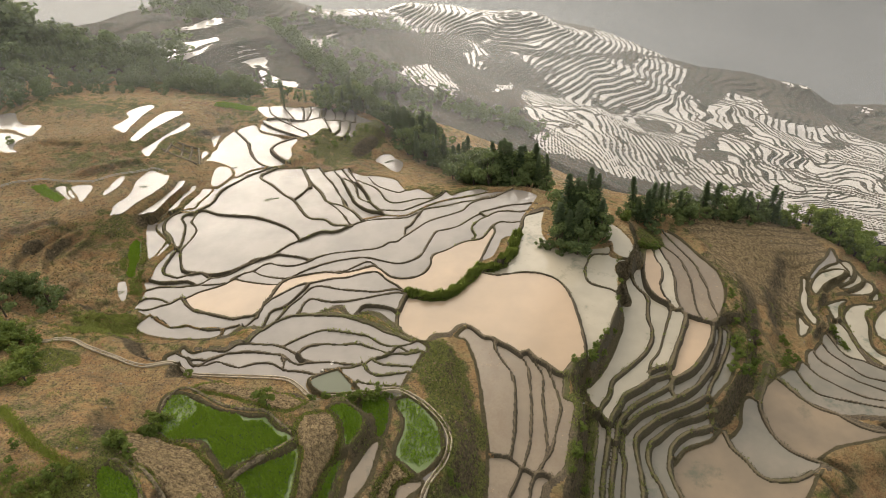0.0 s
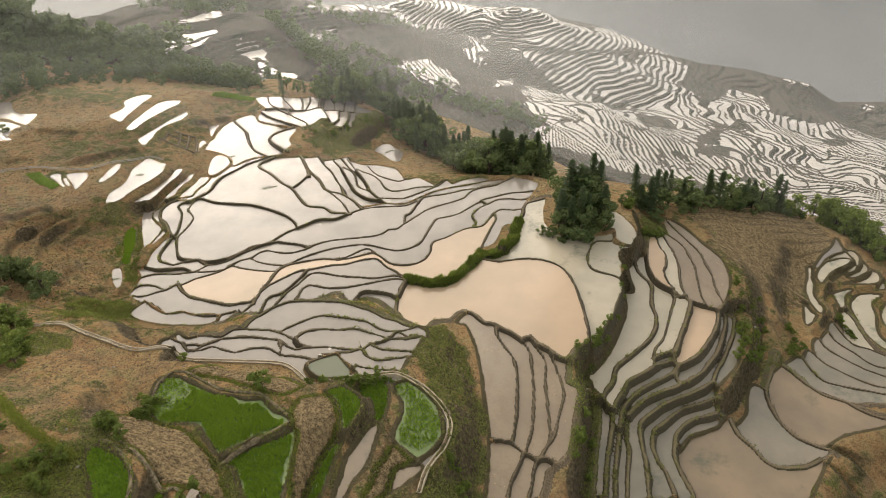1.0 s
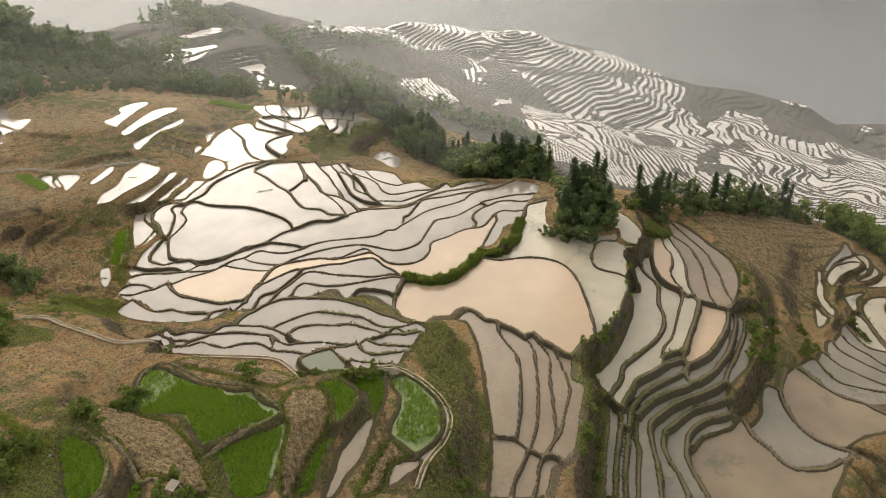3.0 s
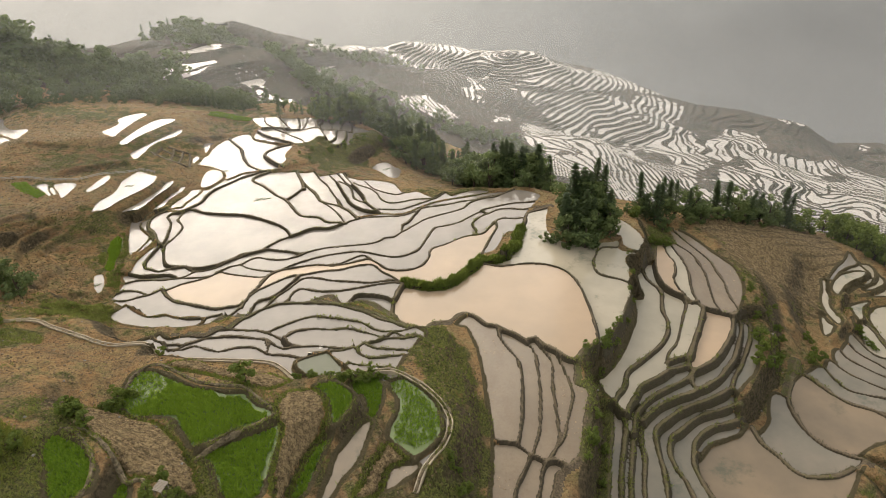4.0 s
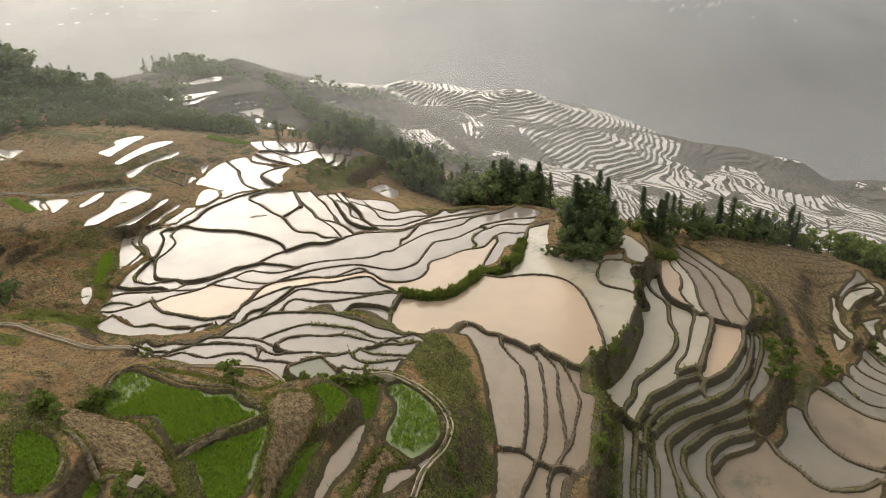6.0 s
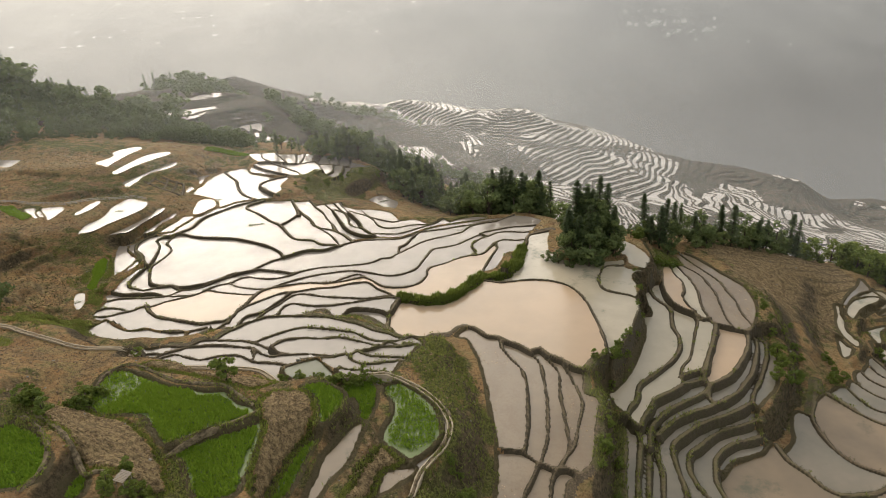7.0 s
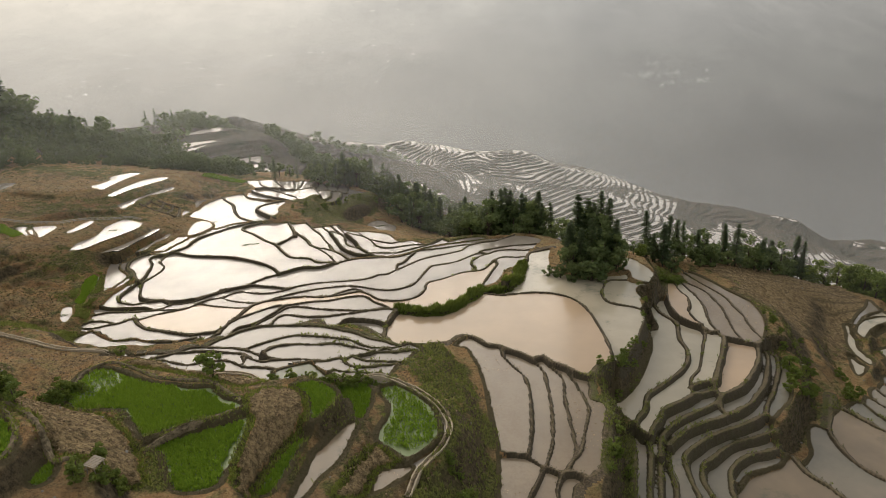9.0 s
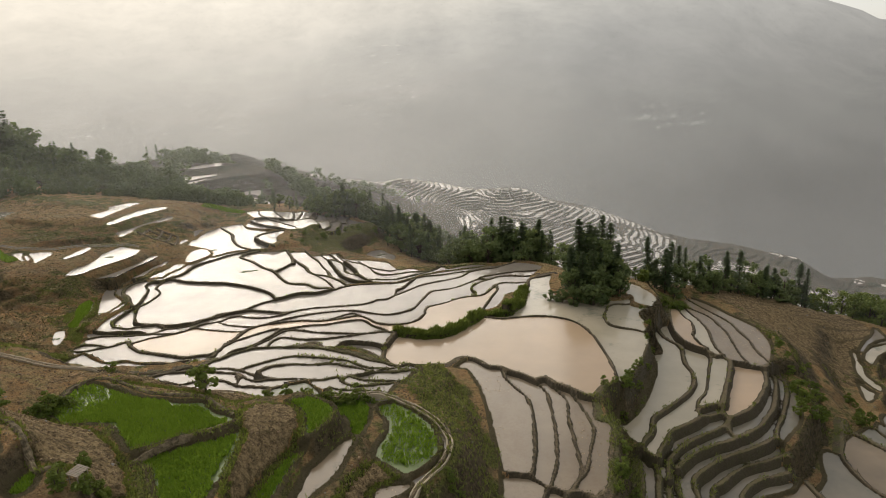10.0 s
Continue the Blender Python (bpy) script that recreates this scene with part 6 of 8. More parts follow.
def painted_haze_material():
    """The plain distance, haze painted into its emission: pale sunward, grey away from it."""
    k = Nodes("painted_haze_distance")
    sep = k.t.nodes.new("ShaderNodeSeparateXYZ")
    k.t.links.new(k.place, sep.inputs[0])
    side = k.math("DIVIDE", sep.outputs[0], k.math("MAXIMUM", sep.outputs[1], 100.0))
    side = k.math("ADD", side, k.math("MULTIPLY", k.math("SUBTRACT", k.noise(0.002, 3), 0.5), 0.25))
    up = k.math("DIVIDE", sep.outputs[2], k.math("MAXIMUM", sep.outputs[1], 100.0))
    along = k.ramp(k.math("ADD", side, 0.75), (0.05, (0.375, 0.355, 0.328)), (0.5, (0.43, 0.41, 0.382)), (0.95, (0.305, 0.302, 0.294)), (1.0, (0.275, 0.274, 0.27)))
    # emission rises with height, standing in for sunlit haze
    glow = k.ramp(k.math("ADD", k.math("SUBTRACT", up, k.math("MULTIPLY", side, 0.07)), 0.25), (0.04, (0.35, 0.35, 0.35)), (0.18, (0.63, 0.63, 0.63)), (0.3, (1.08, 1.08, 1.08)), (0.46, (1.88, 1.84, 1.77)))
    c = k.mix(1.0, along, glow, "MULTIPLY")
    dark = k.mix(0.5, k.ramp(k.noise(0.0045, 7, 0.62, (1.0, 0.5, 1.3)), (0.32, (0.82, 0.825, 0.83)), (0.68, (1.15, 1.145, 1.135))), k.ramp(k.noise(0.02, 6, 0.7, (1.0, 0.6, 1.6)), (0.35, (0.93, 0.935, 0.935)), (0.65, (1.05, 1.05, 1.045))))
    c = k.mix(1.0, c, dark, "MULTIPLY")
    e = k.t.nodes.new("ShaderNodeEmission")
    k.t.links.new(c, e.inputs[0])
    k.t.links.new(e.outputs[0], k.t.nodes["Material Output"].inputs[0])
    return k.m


mountain.data.materials.append(painted_haze_material())
tagged(mountain, "mountainside across the valley with pale haze painted into its glow", "mountain", kind="structure")

# veils of thin haze that hang in the valley, one behind the other

def mist_material():
    k = Nodes("mist")
    d = k.t.nodes.new("ShaderNodeBsdfTranslucent")
    d.inputs[0].default_value = (0.80, 0.81, 0.80, 1)
    t = k.t.nodes.new("ShaderNodeBsdfTransparent")
    s = k.t.nodes.new("ShaderNodeMixShader")
    dense = k.math("MULTIPLY", k.attribute("thick"), k.math("ADD", 0.75, k.math("MULTIPLY", k.noise(0.012, 3), 0.5)))
    k.t.links.new(dense, s.inputs[0])
    k.t.links.new(t.outputs[0], s.inputs[1])
    k.t.links.new(d.outputs[0], s.inputs[2])
    k.t.links.new(s.outputs[0], k.t.nodes["Material Output"].inputs[0])
    return k.m


MIST = mist_material()
for reach_out, amount in ((118, 0.03), (145, 0.05), (175, 0.05), (215, 0.06), (265, 0.06), (325, 0.065)):
    turn, up = np.meshgrid(np.radians(np.linspace(-58, 58, 60)), np.linspace(-130, 45, 30))
    bend = reach_out * (1 + 0.03 * np.sin(turn * 9 + reach_out))
    veil = mesh_from_grid("mist_veil", bend * np.sin(turn), bend * np.cos(turn), up, None, (("thick", amount * (1 - ease(up, -5, 44)) * (1 - 0.5 * ease(turn, 0.2, 0.5))),))
    veil.data.materials.append(MIST)
    tagged(veil, "thin pale morning mist hanging in the valley", "mist", kind="structure")

# ---- trees, shrubs, seedlings and grass ----
def ground_at(x, y):
    """The height of the ground under a place."""
    if X0 < x < X1 - CELL and Y0 < y < Y1 - CELL:
        i, j = int((x - X0) / CELL), int((y - Y0) / CELL)
        return float(min(Z[j, i], Z[j + 1, i + 1]))
    i, j = int((x - fx[0]) / FAR_CELL), int((y - fy[0]) / FAR_CELL)
    if 0 <= i < FS[1] and 0 <= j < FS[0]:
        return float(far_z[j, i])
    return float(lie(x, y)) - 1.0


def leaf_material(name, dark, light, glow):
    k = Nodes(name)
    c = k.mix(k.island(), dark, light)
    c = k.mix(k.math("MULTIPLY", k.luck(), 0.6), c, k.mix(0.5, c, glow))
    m = k.done(c, 0.7, None, 0, 0.25)
    t = k.t.nodes.new("ShaderNodeBsdfTranslucent")
    k.t.links.new(k.mix(0.55, c, glow), t.inputs[0])
    s = k.t.nodes.new("ShaderNodeMixShader")
    s.inputs[0].default_value = 0.45
    k.t.links.new(k.b.outputs[0], s.inputs[1])
    k.t.links.new(t.outputs[0], s.inputs[2])
    k.t.links.new(s.outputs[0], k.t.nodes["Material Output"].inputs[0])
    return m


def bark_material():
    k = Nodes("bark")
    return k.done(k.mix(k.noise(6, 5, 0.6, (4, 4, 0.6)), (0.05, 0.038, 0.026), (0.14, 0.105, 0.075)), 0.9, k.noise(14, 3, 0.6, (3, 3, 0.5)), 0.03)


BARK = bark_material()
BROAD = leaf_material("broad_leaves", (0.05, 0.078, 0.03), (0.155, 0.2, 0.075), (0.26, 0.3, 0.1))
FOREST = leaf_material("forest_leaves", (0.038, 0.065, 0.031), (0.125, 0.168, 0.074), (0.22, 0.255, 0.1))
FIR = leaf_material("fir_needles", (0.036, 0.058, 0.028), (0.1, 0.135, 0.055), (0.145, 0.18, 0.065))
LUSH = leaf_material("lush_leaves", (0.055, 0.095, 0.018), (0.16, 0.21, 0.042), (0.26, 0.29, 0.06))
RICE = leaf_material("rice_seedlings", (0.085, 0.18, 0.014), (0.22, 0.33, 0.036), (0.27, 0.37, 0.042))
GRASSES = leaf_material("bank_grass", (0.068, 0.098, 0.022), (0.28, 0.285, 0.08), (0.26, 0.285, 0.07))
SHADY = leaf_material("shady_grass", (0.035, 0.045, 0.014), (0.11, 0.105, 0.036), (0.12, 0.12, 0.04))
VERGE = leaf_material("verge_grass", (0.10, 0.15, 0.025), (0.26, 0.28, 0.06), (0.3, 0.32, 0.06))
STRAW = leaf_material("dry_straw", (0.15, 0.10, 0.055), (0.33, 0.24, 0.125), (0.34, 0.25, 0.12))


def quads_mesh(name, centre, across, along, material):
    """Many small leaves: each a bent pair of triangles round its centre."""
    n = len(centre)
    v = np.empty((n, 4, 3))
    v[:, 0], v[:, 1], v[:, 2], v[:, 3] = centre - along, centre + across, centre + along, centre - across
    me = bpy.data.meshes.new(name)
    me.vertices.add(n * 4)
    me.vertices.foreach_set("co", v.ravel())
    me.loops.add(n * 4)
    me.loops.foreach_set("vertex_index", np.arange(n * 4, dtype=np.int32))
    me.polygons.add(n)
    me.polygons.foreach_set("loop_start", np.arange(0, n * 4, 4, dtype=np.int32))
    me.update(calc_edges=True)
    me.materials.append(material)
    return me


def random_directions(rng, n):
    d = rng.normal(size=(n, 3))
    return d / np.linalg.norm(d, axis=1, keepdims=True)


def rod(bm, a, b, r0, r1, sides=6):
    """A tapered limb from a to b."""
    a, b = Vector(a), Vector(b)
    turn = (b - a).to_track_quat("Z", "Y")
    rings = []
    for at, r in ((a, r0), (b, r1)):
        rings.append([bm.verts.new(at + turn @ Vector((r * math.cos(6.2832 * k / sides), r * math.sin(6.2832 * k / sides), 0))) for k in range(sides)])
    for k in range(sides):
        bm.faces.new((rings[0][k], rings[0][(k + 1) % sides], rings[1][(k + 1) % sides], rings[1][k]))


def wood(name, limbs):
    bm = bmesh.new()
    for limb in limbs:
        rod(bm, *limb)
    me = bpy.data.meshes.new(name)
    bm.to_mesh(me)
    bm.free()
    me.materials.append(BARK)
    return me


def broad_tree(rng, leaves, leaf, material, low=0.3, clump=1.0, number=11):
    """A broad-leaved tree one metre high: trunk, limbs and clumps of leaves with gaps between."""
    limbs = [((0, 0, -0.06), (0.01, 0.01, 0.3), 0.03, 0.022), ((0.01, 0.01, 0.3), (0.0, 0.02, 0.66), 0.022, 0.01)]
    clumps = []
    for k in range(number):
        angle, up = 2.4 * k + rng.uniform(-0.4, 0.4), rng.uniform(low, 0.86)
        out = rng.uniform(0.12, 0.30) * (1.2 - abs(up - 0.5))
        tip = np.array([out * math.cos(angle), out * math.sin(angle), up])
        clumps.append((tip, clump * rng.uniform(0.09, 0.165)))
        limbs.append(((0, 0, (0.18 + 0.4 * up) * (0.4 + 2 * low)), tuple(tip * (0.95, 0.95, 0.98)), 0.009, 0.003, 5))
    clumps.append((np.array([0, 0, 0.88]), 0.12))
    size = np.array([r for _, r in clumps]) ** 2
    which = rng.choice(len(clumps), leaves, p=size / size.sum())
    d = random_directions(rng, leaves)
    centre = np.array([clumps[k][0] for k in which]) + d * np.array([clumps[k][1] for k in which])[:, None] * rng.uniform(0.55, 1.08, (leaves, 1)) * (1, 1, 0.8)
    across = np.cross(d, random_directions(rng, leaves)) * leaf
    along = np.cross(d, across) * 0.9 + d * leaf * 0.35
    return wood("trunk", limbs), quads_mesh("crown", centre, across, along, material)


def fir_tree(rng, tiers, sprays, leaf, material):
    """A slender fir one metre high with drooping, uneven tiers."""
    limbs = [((0, 0, -0.05), (0, 0, 0.55), 0.018, 0.011), ((0, 0, 0.55), (0, 0, 1.0), 0.011, 0.002)]
    centre, across, along = [], [], []
    for t in range(tiers):
        up = 0.14 + 0.85 * t / tiers + rng.uniform(-0.012, 0.012)
        width = 0.20 * (1 - up) ** 0.75 * rng.uniform(0.65, 1.15) + 0.012
        for b in range(7):
            if rng.random() < 0.12:
                continue
            angle = 6.2832 * (b + rng.uniform(-0.3, 0.3)) / 7 + t
            out = np.array([math.cos(angle), math.sin(angle), -0.28 + 0.3 * up])
            side = np.array([-math.sin(angle), math.cos(angle), 0])
            for s in range(sprays):
                at = np.array([0, 0, up]) + out * width * (s + 0.7) / sprays + rng.normal(0, 0.006, 3)
                centre.append(at)
                across.append(side * leaf * rng.uniform(0.6, 1.2) + rng.normal(0, 0.2 * leaf, 3))
                along.append(out * leaf * 1.2 + np.array([0, 0, rng.uniform(-0.5, 0.4) * leaf]))
    return wood("trunk", limbs), quads_mesh("crown", np.array(centre), np.array(across), np.array(along), material)


def tree_kit(name, label, meshes, category="tree"):
    ob = new(name)
    ob.empty_display_size = 0.1
    tagged(ob, label, category)
    for key, me in zip(("trunk", "crown"), meshes):
        child = new(key, me)
        child.parent = ob
    return ob


kit_rng = np.random.default_rng(11)
BROADS = [tree_kit("broadleaf_tree", "dense dark green broad-leaved tree at terrace edge", broad_tree(kit_rng, 900, 0.036, BROAD, 0.18)) for _ in range(4)]
FIRS = [tree_kit("fir_tree", "slender dark fir tree with uneven drooping tiers", fir_tree(kit_rng, 34, 4, 0.019, FIR)) for _ in range(4)]
BUSHES = [tree_kit("shrub", "low leafy green shrub on an earth bank", broad_tree(kit_rng, 520, 0.055, LUSH, 0.12), "shrub") for _ in range(3)]
SPARSE = [tree_kit("broadleaf_tree", "dark green broad-leaved tree of the hillside forest", broad_tree(kit_rng, 330, 0.056, FOREST, 0.12, 1.3, 8)) for _ in range(3)]
THICKETS = [tree_kit("broadleaf_tree", "bright green leafy young tree on the slope", broad_tree(kit_rng, 750, 0.042, LUSH, 0.08, 1.2, 10)) for _ in range(2)]

STANDS = [
    ("island", [(18.6, 86.1), (20.4, 85.2), (22.8, 86.2), (25.0, 87.5), (26.6, 89.0)], 1.7, 15, 5, 8.5, 0.5),
    ("island", [(20.0, 90.4), (23.0, 90.2), (26.6, 91.6)], 1.8, 13, 7, 11, 0.65),
    ("row", [(32.4, 95.7), (37.8, 97.2), (43.7, 99.4), (48.9, 101.0)], 2.2, 18, 4.5, 8.6, 0.45),
    ("row", [(50.6, 101.9), (56.8, 104.5), (62.8, 107.0), (68.8, 107.6)], 2.2, 19, 4.2, 8.6, 0.35),
    ("edge", [(70.4, 107.5), (74.5, 105.4), (77.7, 101.7), (79.3, 98.3), (80.1, 94.9), (81.7, 91.4), (84.1, 87.0)], 4, 34, 4, 7, 0.05),
    ("edge", [(76.2, 109.5), (82.7, 106.4), (89.2, 102.6), (93.9, 96.2)], 5, 16, 4, 7, 0.1),
]
STANDS += [
    ("belt", [(7.7, 117.0), (12.1, 114.8), (16.4, 114.6), (20.6, 112.5)], 3, 17, 6, 10, 0.4),
    ("belt", [(-5.2, 136.9), (1.0, 131.1), (5.3, 125.3), (8.6, 118.7)], 4, 24, 4, 8, 0.35),
    ("belt", [(-24.1, 152.6), (-16.7, 152.2), (-11.5, 152.2), (-5.6, 145.8), (-0.6, 137.5)], 5, 32, 5, 8.5, 0.4),
    ("belt", [(-33.0, 156.0), (-27.4, 159.3), (-21.9, 160.6), (-16.4, 162.9)], 6, 28, 3, 6, 0.3),
    ("forest", [(-105.4, 145.4), (-98.0, 148.6), (-91.7, 152.8), (-85.5, 155.8), (-78.5, 157.5)], 4, 30, 2.5, 5, 0.0),
    ("forest", [(-110.0, 158.4), (-98.9, 161.4), (-89.3, 164.5), (-77.9, 165.0), (-67.1, 165.4), (-56.6, 164.0), (-46.7, 160.9)], 5, 60, 4, 7, 0.08),
]
STANDS += [
    ("forest", [(-121.4, 177.2), (-106.9, 177.4), (-90.6, 176.7), (-75.2, 176.1), (-60.6, 174.7), (-48.6, 172.6)], 7, 84, 5, 8, 0.1),
    ("forest", [(-139.2, 195.9), (-122.3, 193.7), (-108.2, 191.9), (-94.2, 194.1), (-83.0, 199.2)], 8, 54, 12, 19, 0.1),
    ("ridge", [(-92.9, 243.3), (-83.5, 251.5), (-74.4, 260.6), (-66.6, 274.7)], 8, 40, 3, 6, 0.1),
    ("ridge", [(-119.6, 309.0), (-109.8, 302.3), (-98.3, 295.8), (-83.1, 297.2)], 8, 26, 5, 10, 0.12),
    ("ridge", [(-54.0, 241.2), (-44.0, 222.9), (-35.6, 206.1), (-28.3, 191.7)], 7, 32, 4, 8, 0.15),
    ("ridge", [(-59.8, 306.2), (-47.7, 304.4), (-32.9, 310.2), (-11.9, 333.7)], 6, 26, 3, 7, 0.1),
]
STANDS += [
    ("ridge", [(-39.2, 214.8), (-24.9, 216.1), (-12.9, 211.8), (3.8, 200.0), (15.3, 201.6)], 14, 60, 2.5, 5.5, 0.05),
    ("ridge", [(15.1, 197.0), (23.8, 196.5), (32.2, 212.3)], 10, 22, 3, 6, 0.1),
    ("ridge", [(-78.4, 261.1), (-50.3, 270.9), (-29.8, 251.9), (-6.6, 232.1)], 16, 44, 2, 4.5, 0.0),
    ("ridge", [(-103.3, 253.9), (-88.6, 257.9), (-74.4, 258.2)], 6, 22, 4, 8, 0.2),
    ("row", [(32.4, 94.2), (40.0, 95.7), (48.8, 99.2), (59.3, 103.6), (69.5, 105.8)], 1.6, 22, 2.5, 4.2, 0.0),
    ("belt", [(0.9, 128.4), (7.7, 116.0), (14.5, 110.2), (21.3, 108.5)], 1.8, 18, 2.5, 4.5, 0.0),
]
STANDS += [
    ("island", [(16.1, 87.2), (18.6, 83.8), (22.4, 83.8), (25.6, 86.4), (26.8, 89.6)], 0.8, 13, 1.8, 3.2, 0.0),
    ("west", [(-65.4, 74.0), (-62.2, 74.7), (-60.1, 74.4), (-57.1, 72.0)], 3, 12, 4, 7, 0.2),
    ("bush", [(-49.9, 51.3), (-46.8, 49.9), (-45.7, 50.7), (-47.7, 55.0), (-51.8, 59.7)], 2.6, 17, 1.5, 3.0, 0),
    ("bush", [(-56.1, 61.4), (-54.0, 61.1), (-53.9, 63.1)], 3, 12, 2.2, 3.6, 0),
]
SHRUBS = [
    ([(-19.6, 47.6)], 0.4, 1, 2.4, 2.8),
    ([(-31.3, 43.7), (-30.7, 46.7)], 0.8, 9, 1.0, 1.7),
    ([(-22.9, 33.9), (-22.0, 33.8), (-21.2, 33.4), (-21.5, 32.1), (-22.7, 32.1)], 0.5, 8, 0.9, 1.5),
    ([(17.6, 58.4), (20.4, 62.5)], 0.6, 9, 0.7, 1.3),
    ([(24.7, 69.2), (26.9, 76.9), (27.6, 81.6)], 0.5, 7, 0.5, 1.0),
    ([(-1.7, 40.8), (1.1, 38.8), (0.4, 36.5)], 0.8, 9, 0.6, 1.3),
    ([(-31.4, 39.0), (-31.3, 39.9), (-32.4, 40.7), (-30.4, 38.4)], 1, 5, 1.4, 2.2),
    ([(-15.0, 50.0), (-12.5, 50.1), (-10.0, 50.9), (-6.9, 51.0)], 0.8, 30, 0.7, 1.3),
]
SHRUBS += [
    ([(41.4, 64.5), (43.0, 63.7), (43.5, 67.6), (38.9, 59.9)], 2, 9, 1.2, 2.2),
    ([(51.4, 71.6), (50.3, 67.2), (52.1, 67.7)], 1.5, 6, 1, 2),
    ([(62.2, 77.5), (63.0, 73.7), (63.8, 71.9)], 1, 6, 0.8, 1.5),
    ([(14.4, 44.7), (12.8, 42.7), (15.9, 48.7)], 1.5, 8, 0.8, 1.6),
    ([(34.8, 88.3), (36.3, 88.6), (32.8, 88.0)], 0.8, 5, 1, 1.8),
    ([(-32.2, 45.5), (-31.4, 46.1)], 0.8, 4, 0.8, 1.4),
    ([(15.6, 58.2), (17.2, 58.9), (20.4, 62.5), (23.4, 66.1)], 0.7, 7, 0.6, 1.2),
    ([(-29.8, 52.9)], 0.3, 1, 1.2, 1.4),
    ([(-37.5, 35.1), (-34.8, 34.2), (-33.3, 33.8)], 2, 8, 1, 2),
]
SHRUBS += [
    ([(-88.4, 124.5)], 1, 3, 1, 2),
    ([(-30.0, 127.6), (-22.1, 132.9), (-17.4, 137.7), (-12.5, 143.6)], 3, 16, 0.8, 1.6),
    ([(31.5, 93.5), (32.2, 92.6)], 0.5, 3, 1.5, 2.2),
    ([(-38.4, 34.1), (-39.4, 39.3)], 1, 4, 0.8, 1.4),
    ([(44.2, 76.8), (43.1, 71.8), (47.7, 71.1)], 2.5, 12, 0.6, 1.3),
    ([(-8.0, 173.1), (-1.8, 154.1), (3.4, 134.8)], 4, 12, 1.5, 2.5),
]

GROUPS = {"island": "trees on the pond's islet", "row": "trees along the terrace edge", "edge": "trees along the eastern edge", "belt": "tree belt behind the ponds",
          "forest": "hillside forest", "ridge": "trees on the far ridge", "west": "trees beside the dry field", "bush": "bright bushes beside the dry field"}
tree_rng = np.random.default_rng(4)
unused = set(BROADS + FIRS + BUSHES + THICKETS + SPARSE)


def plant(kit, x, y, height, spread=1.0, group=""):
    m = Matrix.Translation((x, y, ground_at(x, y) - 0.02 * height)) @ Euler((tree_rng.normal(0, 0.03), tree_rng.normal(0, 0.03), tree_rng.uniform(0, 6.28))).to_matrix().to_4x4()
    s = height
    if kit in unused:
        unused.discard(kit)
        ob = kit
        ob.matrix_basis = m
    else:
        ob = copy_thing(kit, m)
    ob.scale = (s * spread, s * spread, s)
    tagged(ob, group=group)
    return ob


def along(line, t):
    """The place a share t of the way along a line."""
    p = np.array(line, float)
    if len(p) == 1:
        return p[0]
    far = np.r_[0, np.cumsum(np.hypot(*np.diff(p, axis=0).T))]
    return np.array([np.interp(t * far[-1], far, p[:, 0]), np.interp(t * far[-1], far, p[:, 1])])


WOODS = []
for name, line, width, number, low, high, share in STANDS:
    far_wood = name == "ridge" or (name == "forest" and line[0][1] > 140)
    number = int(number * {"forest": 1.9, "ridge": 1.7, "belt": 1.7}.get(name, 1.0))
    for k in range(number):
        x, y = along(line, (k + tree_rng.uniform(0.1, 0.9)) / number) + tree_rng.normal(0, width * 0.55, 2)
        fir = tree_rng.random() < share
        height = 0.9 * tree_rng.uniform(low, high) * (1.12 if fir else 0.88)
        if name == "belt":
            height *= 1.18
        if name == "forest":
            height *= (0.78 if 160 < y < 184 else 0.62) if x > -0.62 * y else 1.2
        if name in ("bush", "edge"):
            kit = THICKETS[k % 2]
        elif name in ("forest", "ridge") and not fir:
            kit = SPARSE[k % 3]
        else:
            kit = FIRS[k % 4] if fir else BROADS[(k * 3) % 4]
        if far_wood:
            WOODS.append((kit, x, y, height, tree_rng.uniform(0.8, 1.0) if fir else tree_rng.uniform(1.05, 1.4), tree_rng.uniform(0, 6.28)))
            continue
        plant(kit, x, y, height, tree_rng.uniform(0.85, 1.15) * (1.0 if fir else 1.4 if name == "bush" else 1.12), GROUPS[name])
for line, width, number, low, high in SHRUBS:
    for k in range(number):
        x, y = along(line, (k + 0.5) / number) + tree_rng.normal(0, width * 0.5, 2)
        plant(BUSHES[k % 3], x, y, tree_rng.uniform(low, high), 1.25, "shrubs on the banks")

# the woods of the far hillsides, too many to count
clouds = {}
for material_name, kits in (("broad", SPARSE), ("fir", FIRS)):
    verts = []
    for kit, x, y, height, spread, turn in WOODS:
        if kit not in kits:
            continue
        if kit not in clouds:
            me = kit.children[1].data if kit.children[1].name.startswith("crown") else kit.children[0].data
            flat = np.empty(len(me.vertices) * 3)
            me.vertices.foreach_get("co", flat)
            clouds[kit] = flat.reshape(-1, 3)
        v = clouds[kit] * (height * spread, height * spread, height)
        c, s = math.cos(turn), math.sin(turn)
        verts.append(np.stack([v[:, 0] * c - v[:, 1] * s + x, v[:, 0] * s + v[:, 1] * c + y, v[:, 2] + ground_at(x, y) - 0.1], 1))
    v = np.vstack(verts).reshape(-1, 4, 3)
    middle = (v[:, 0] + v[:, 2]) / 2
    woods = new("hillside_woods", quads_mesh("hillside_woods", middle, v[:, 1] - middle, v[:, 2] - middle, FOREST if material_name == "broad" else FIR))
    tagged(woods, "hazy dark green woods covering the far hillside" if material_name == "broad" else "scattered dark firs rising from the far woods", "woods", kind="stuff")


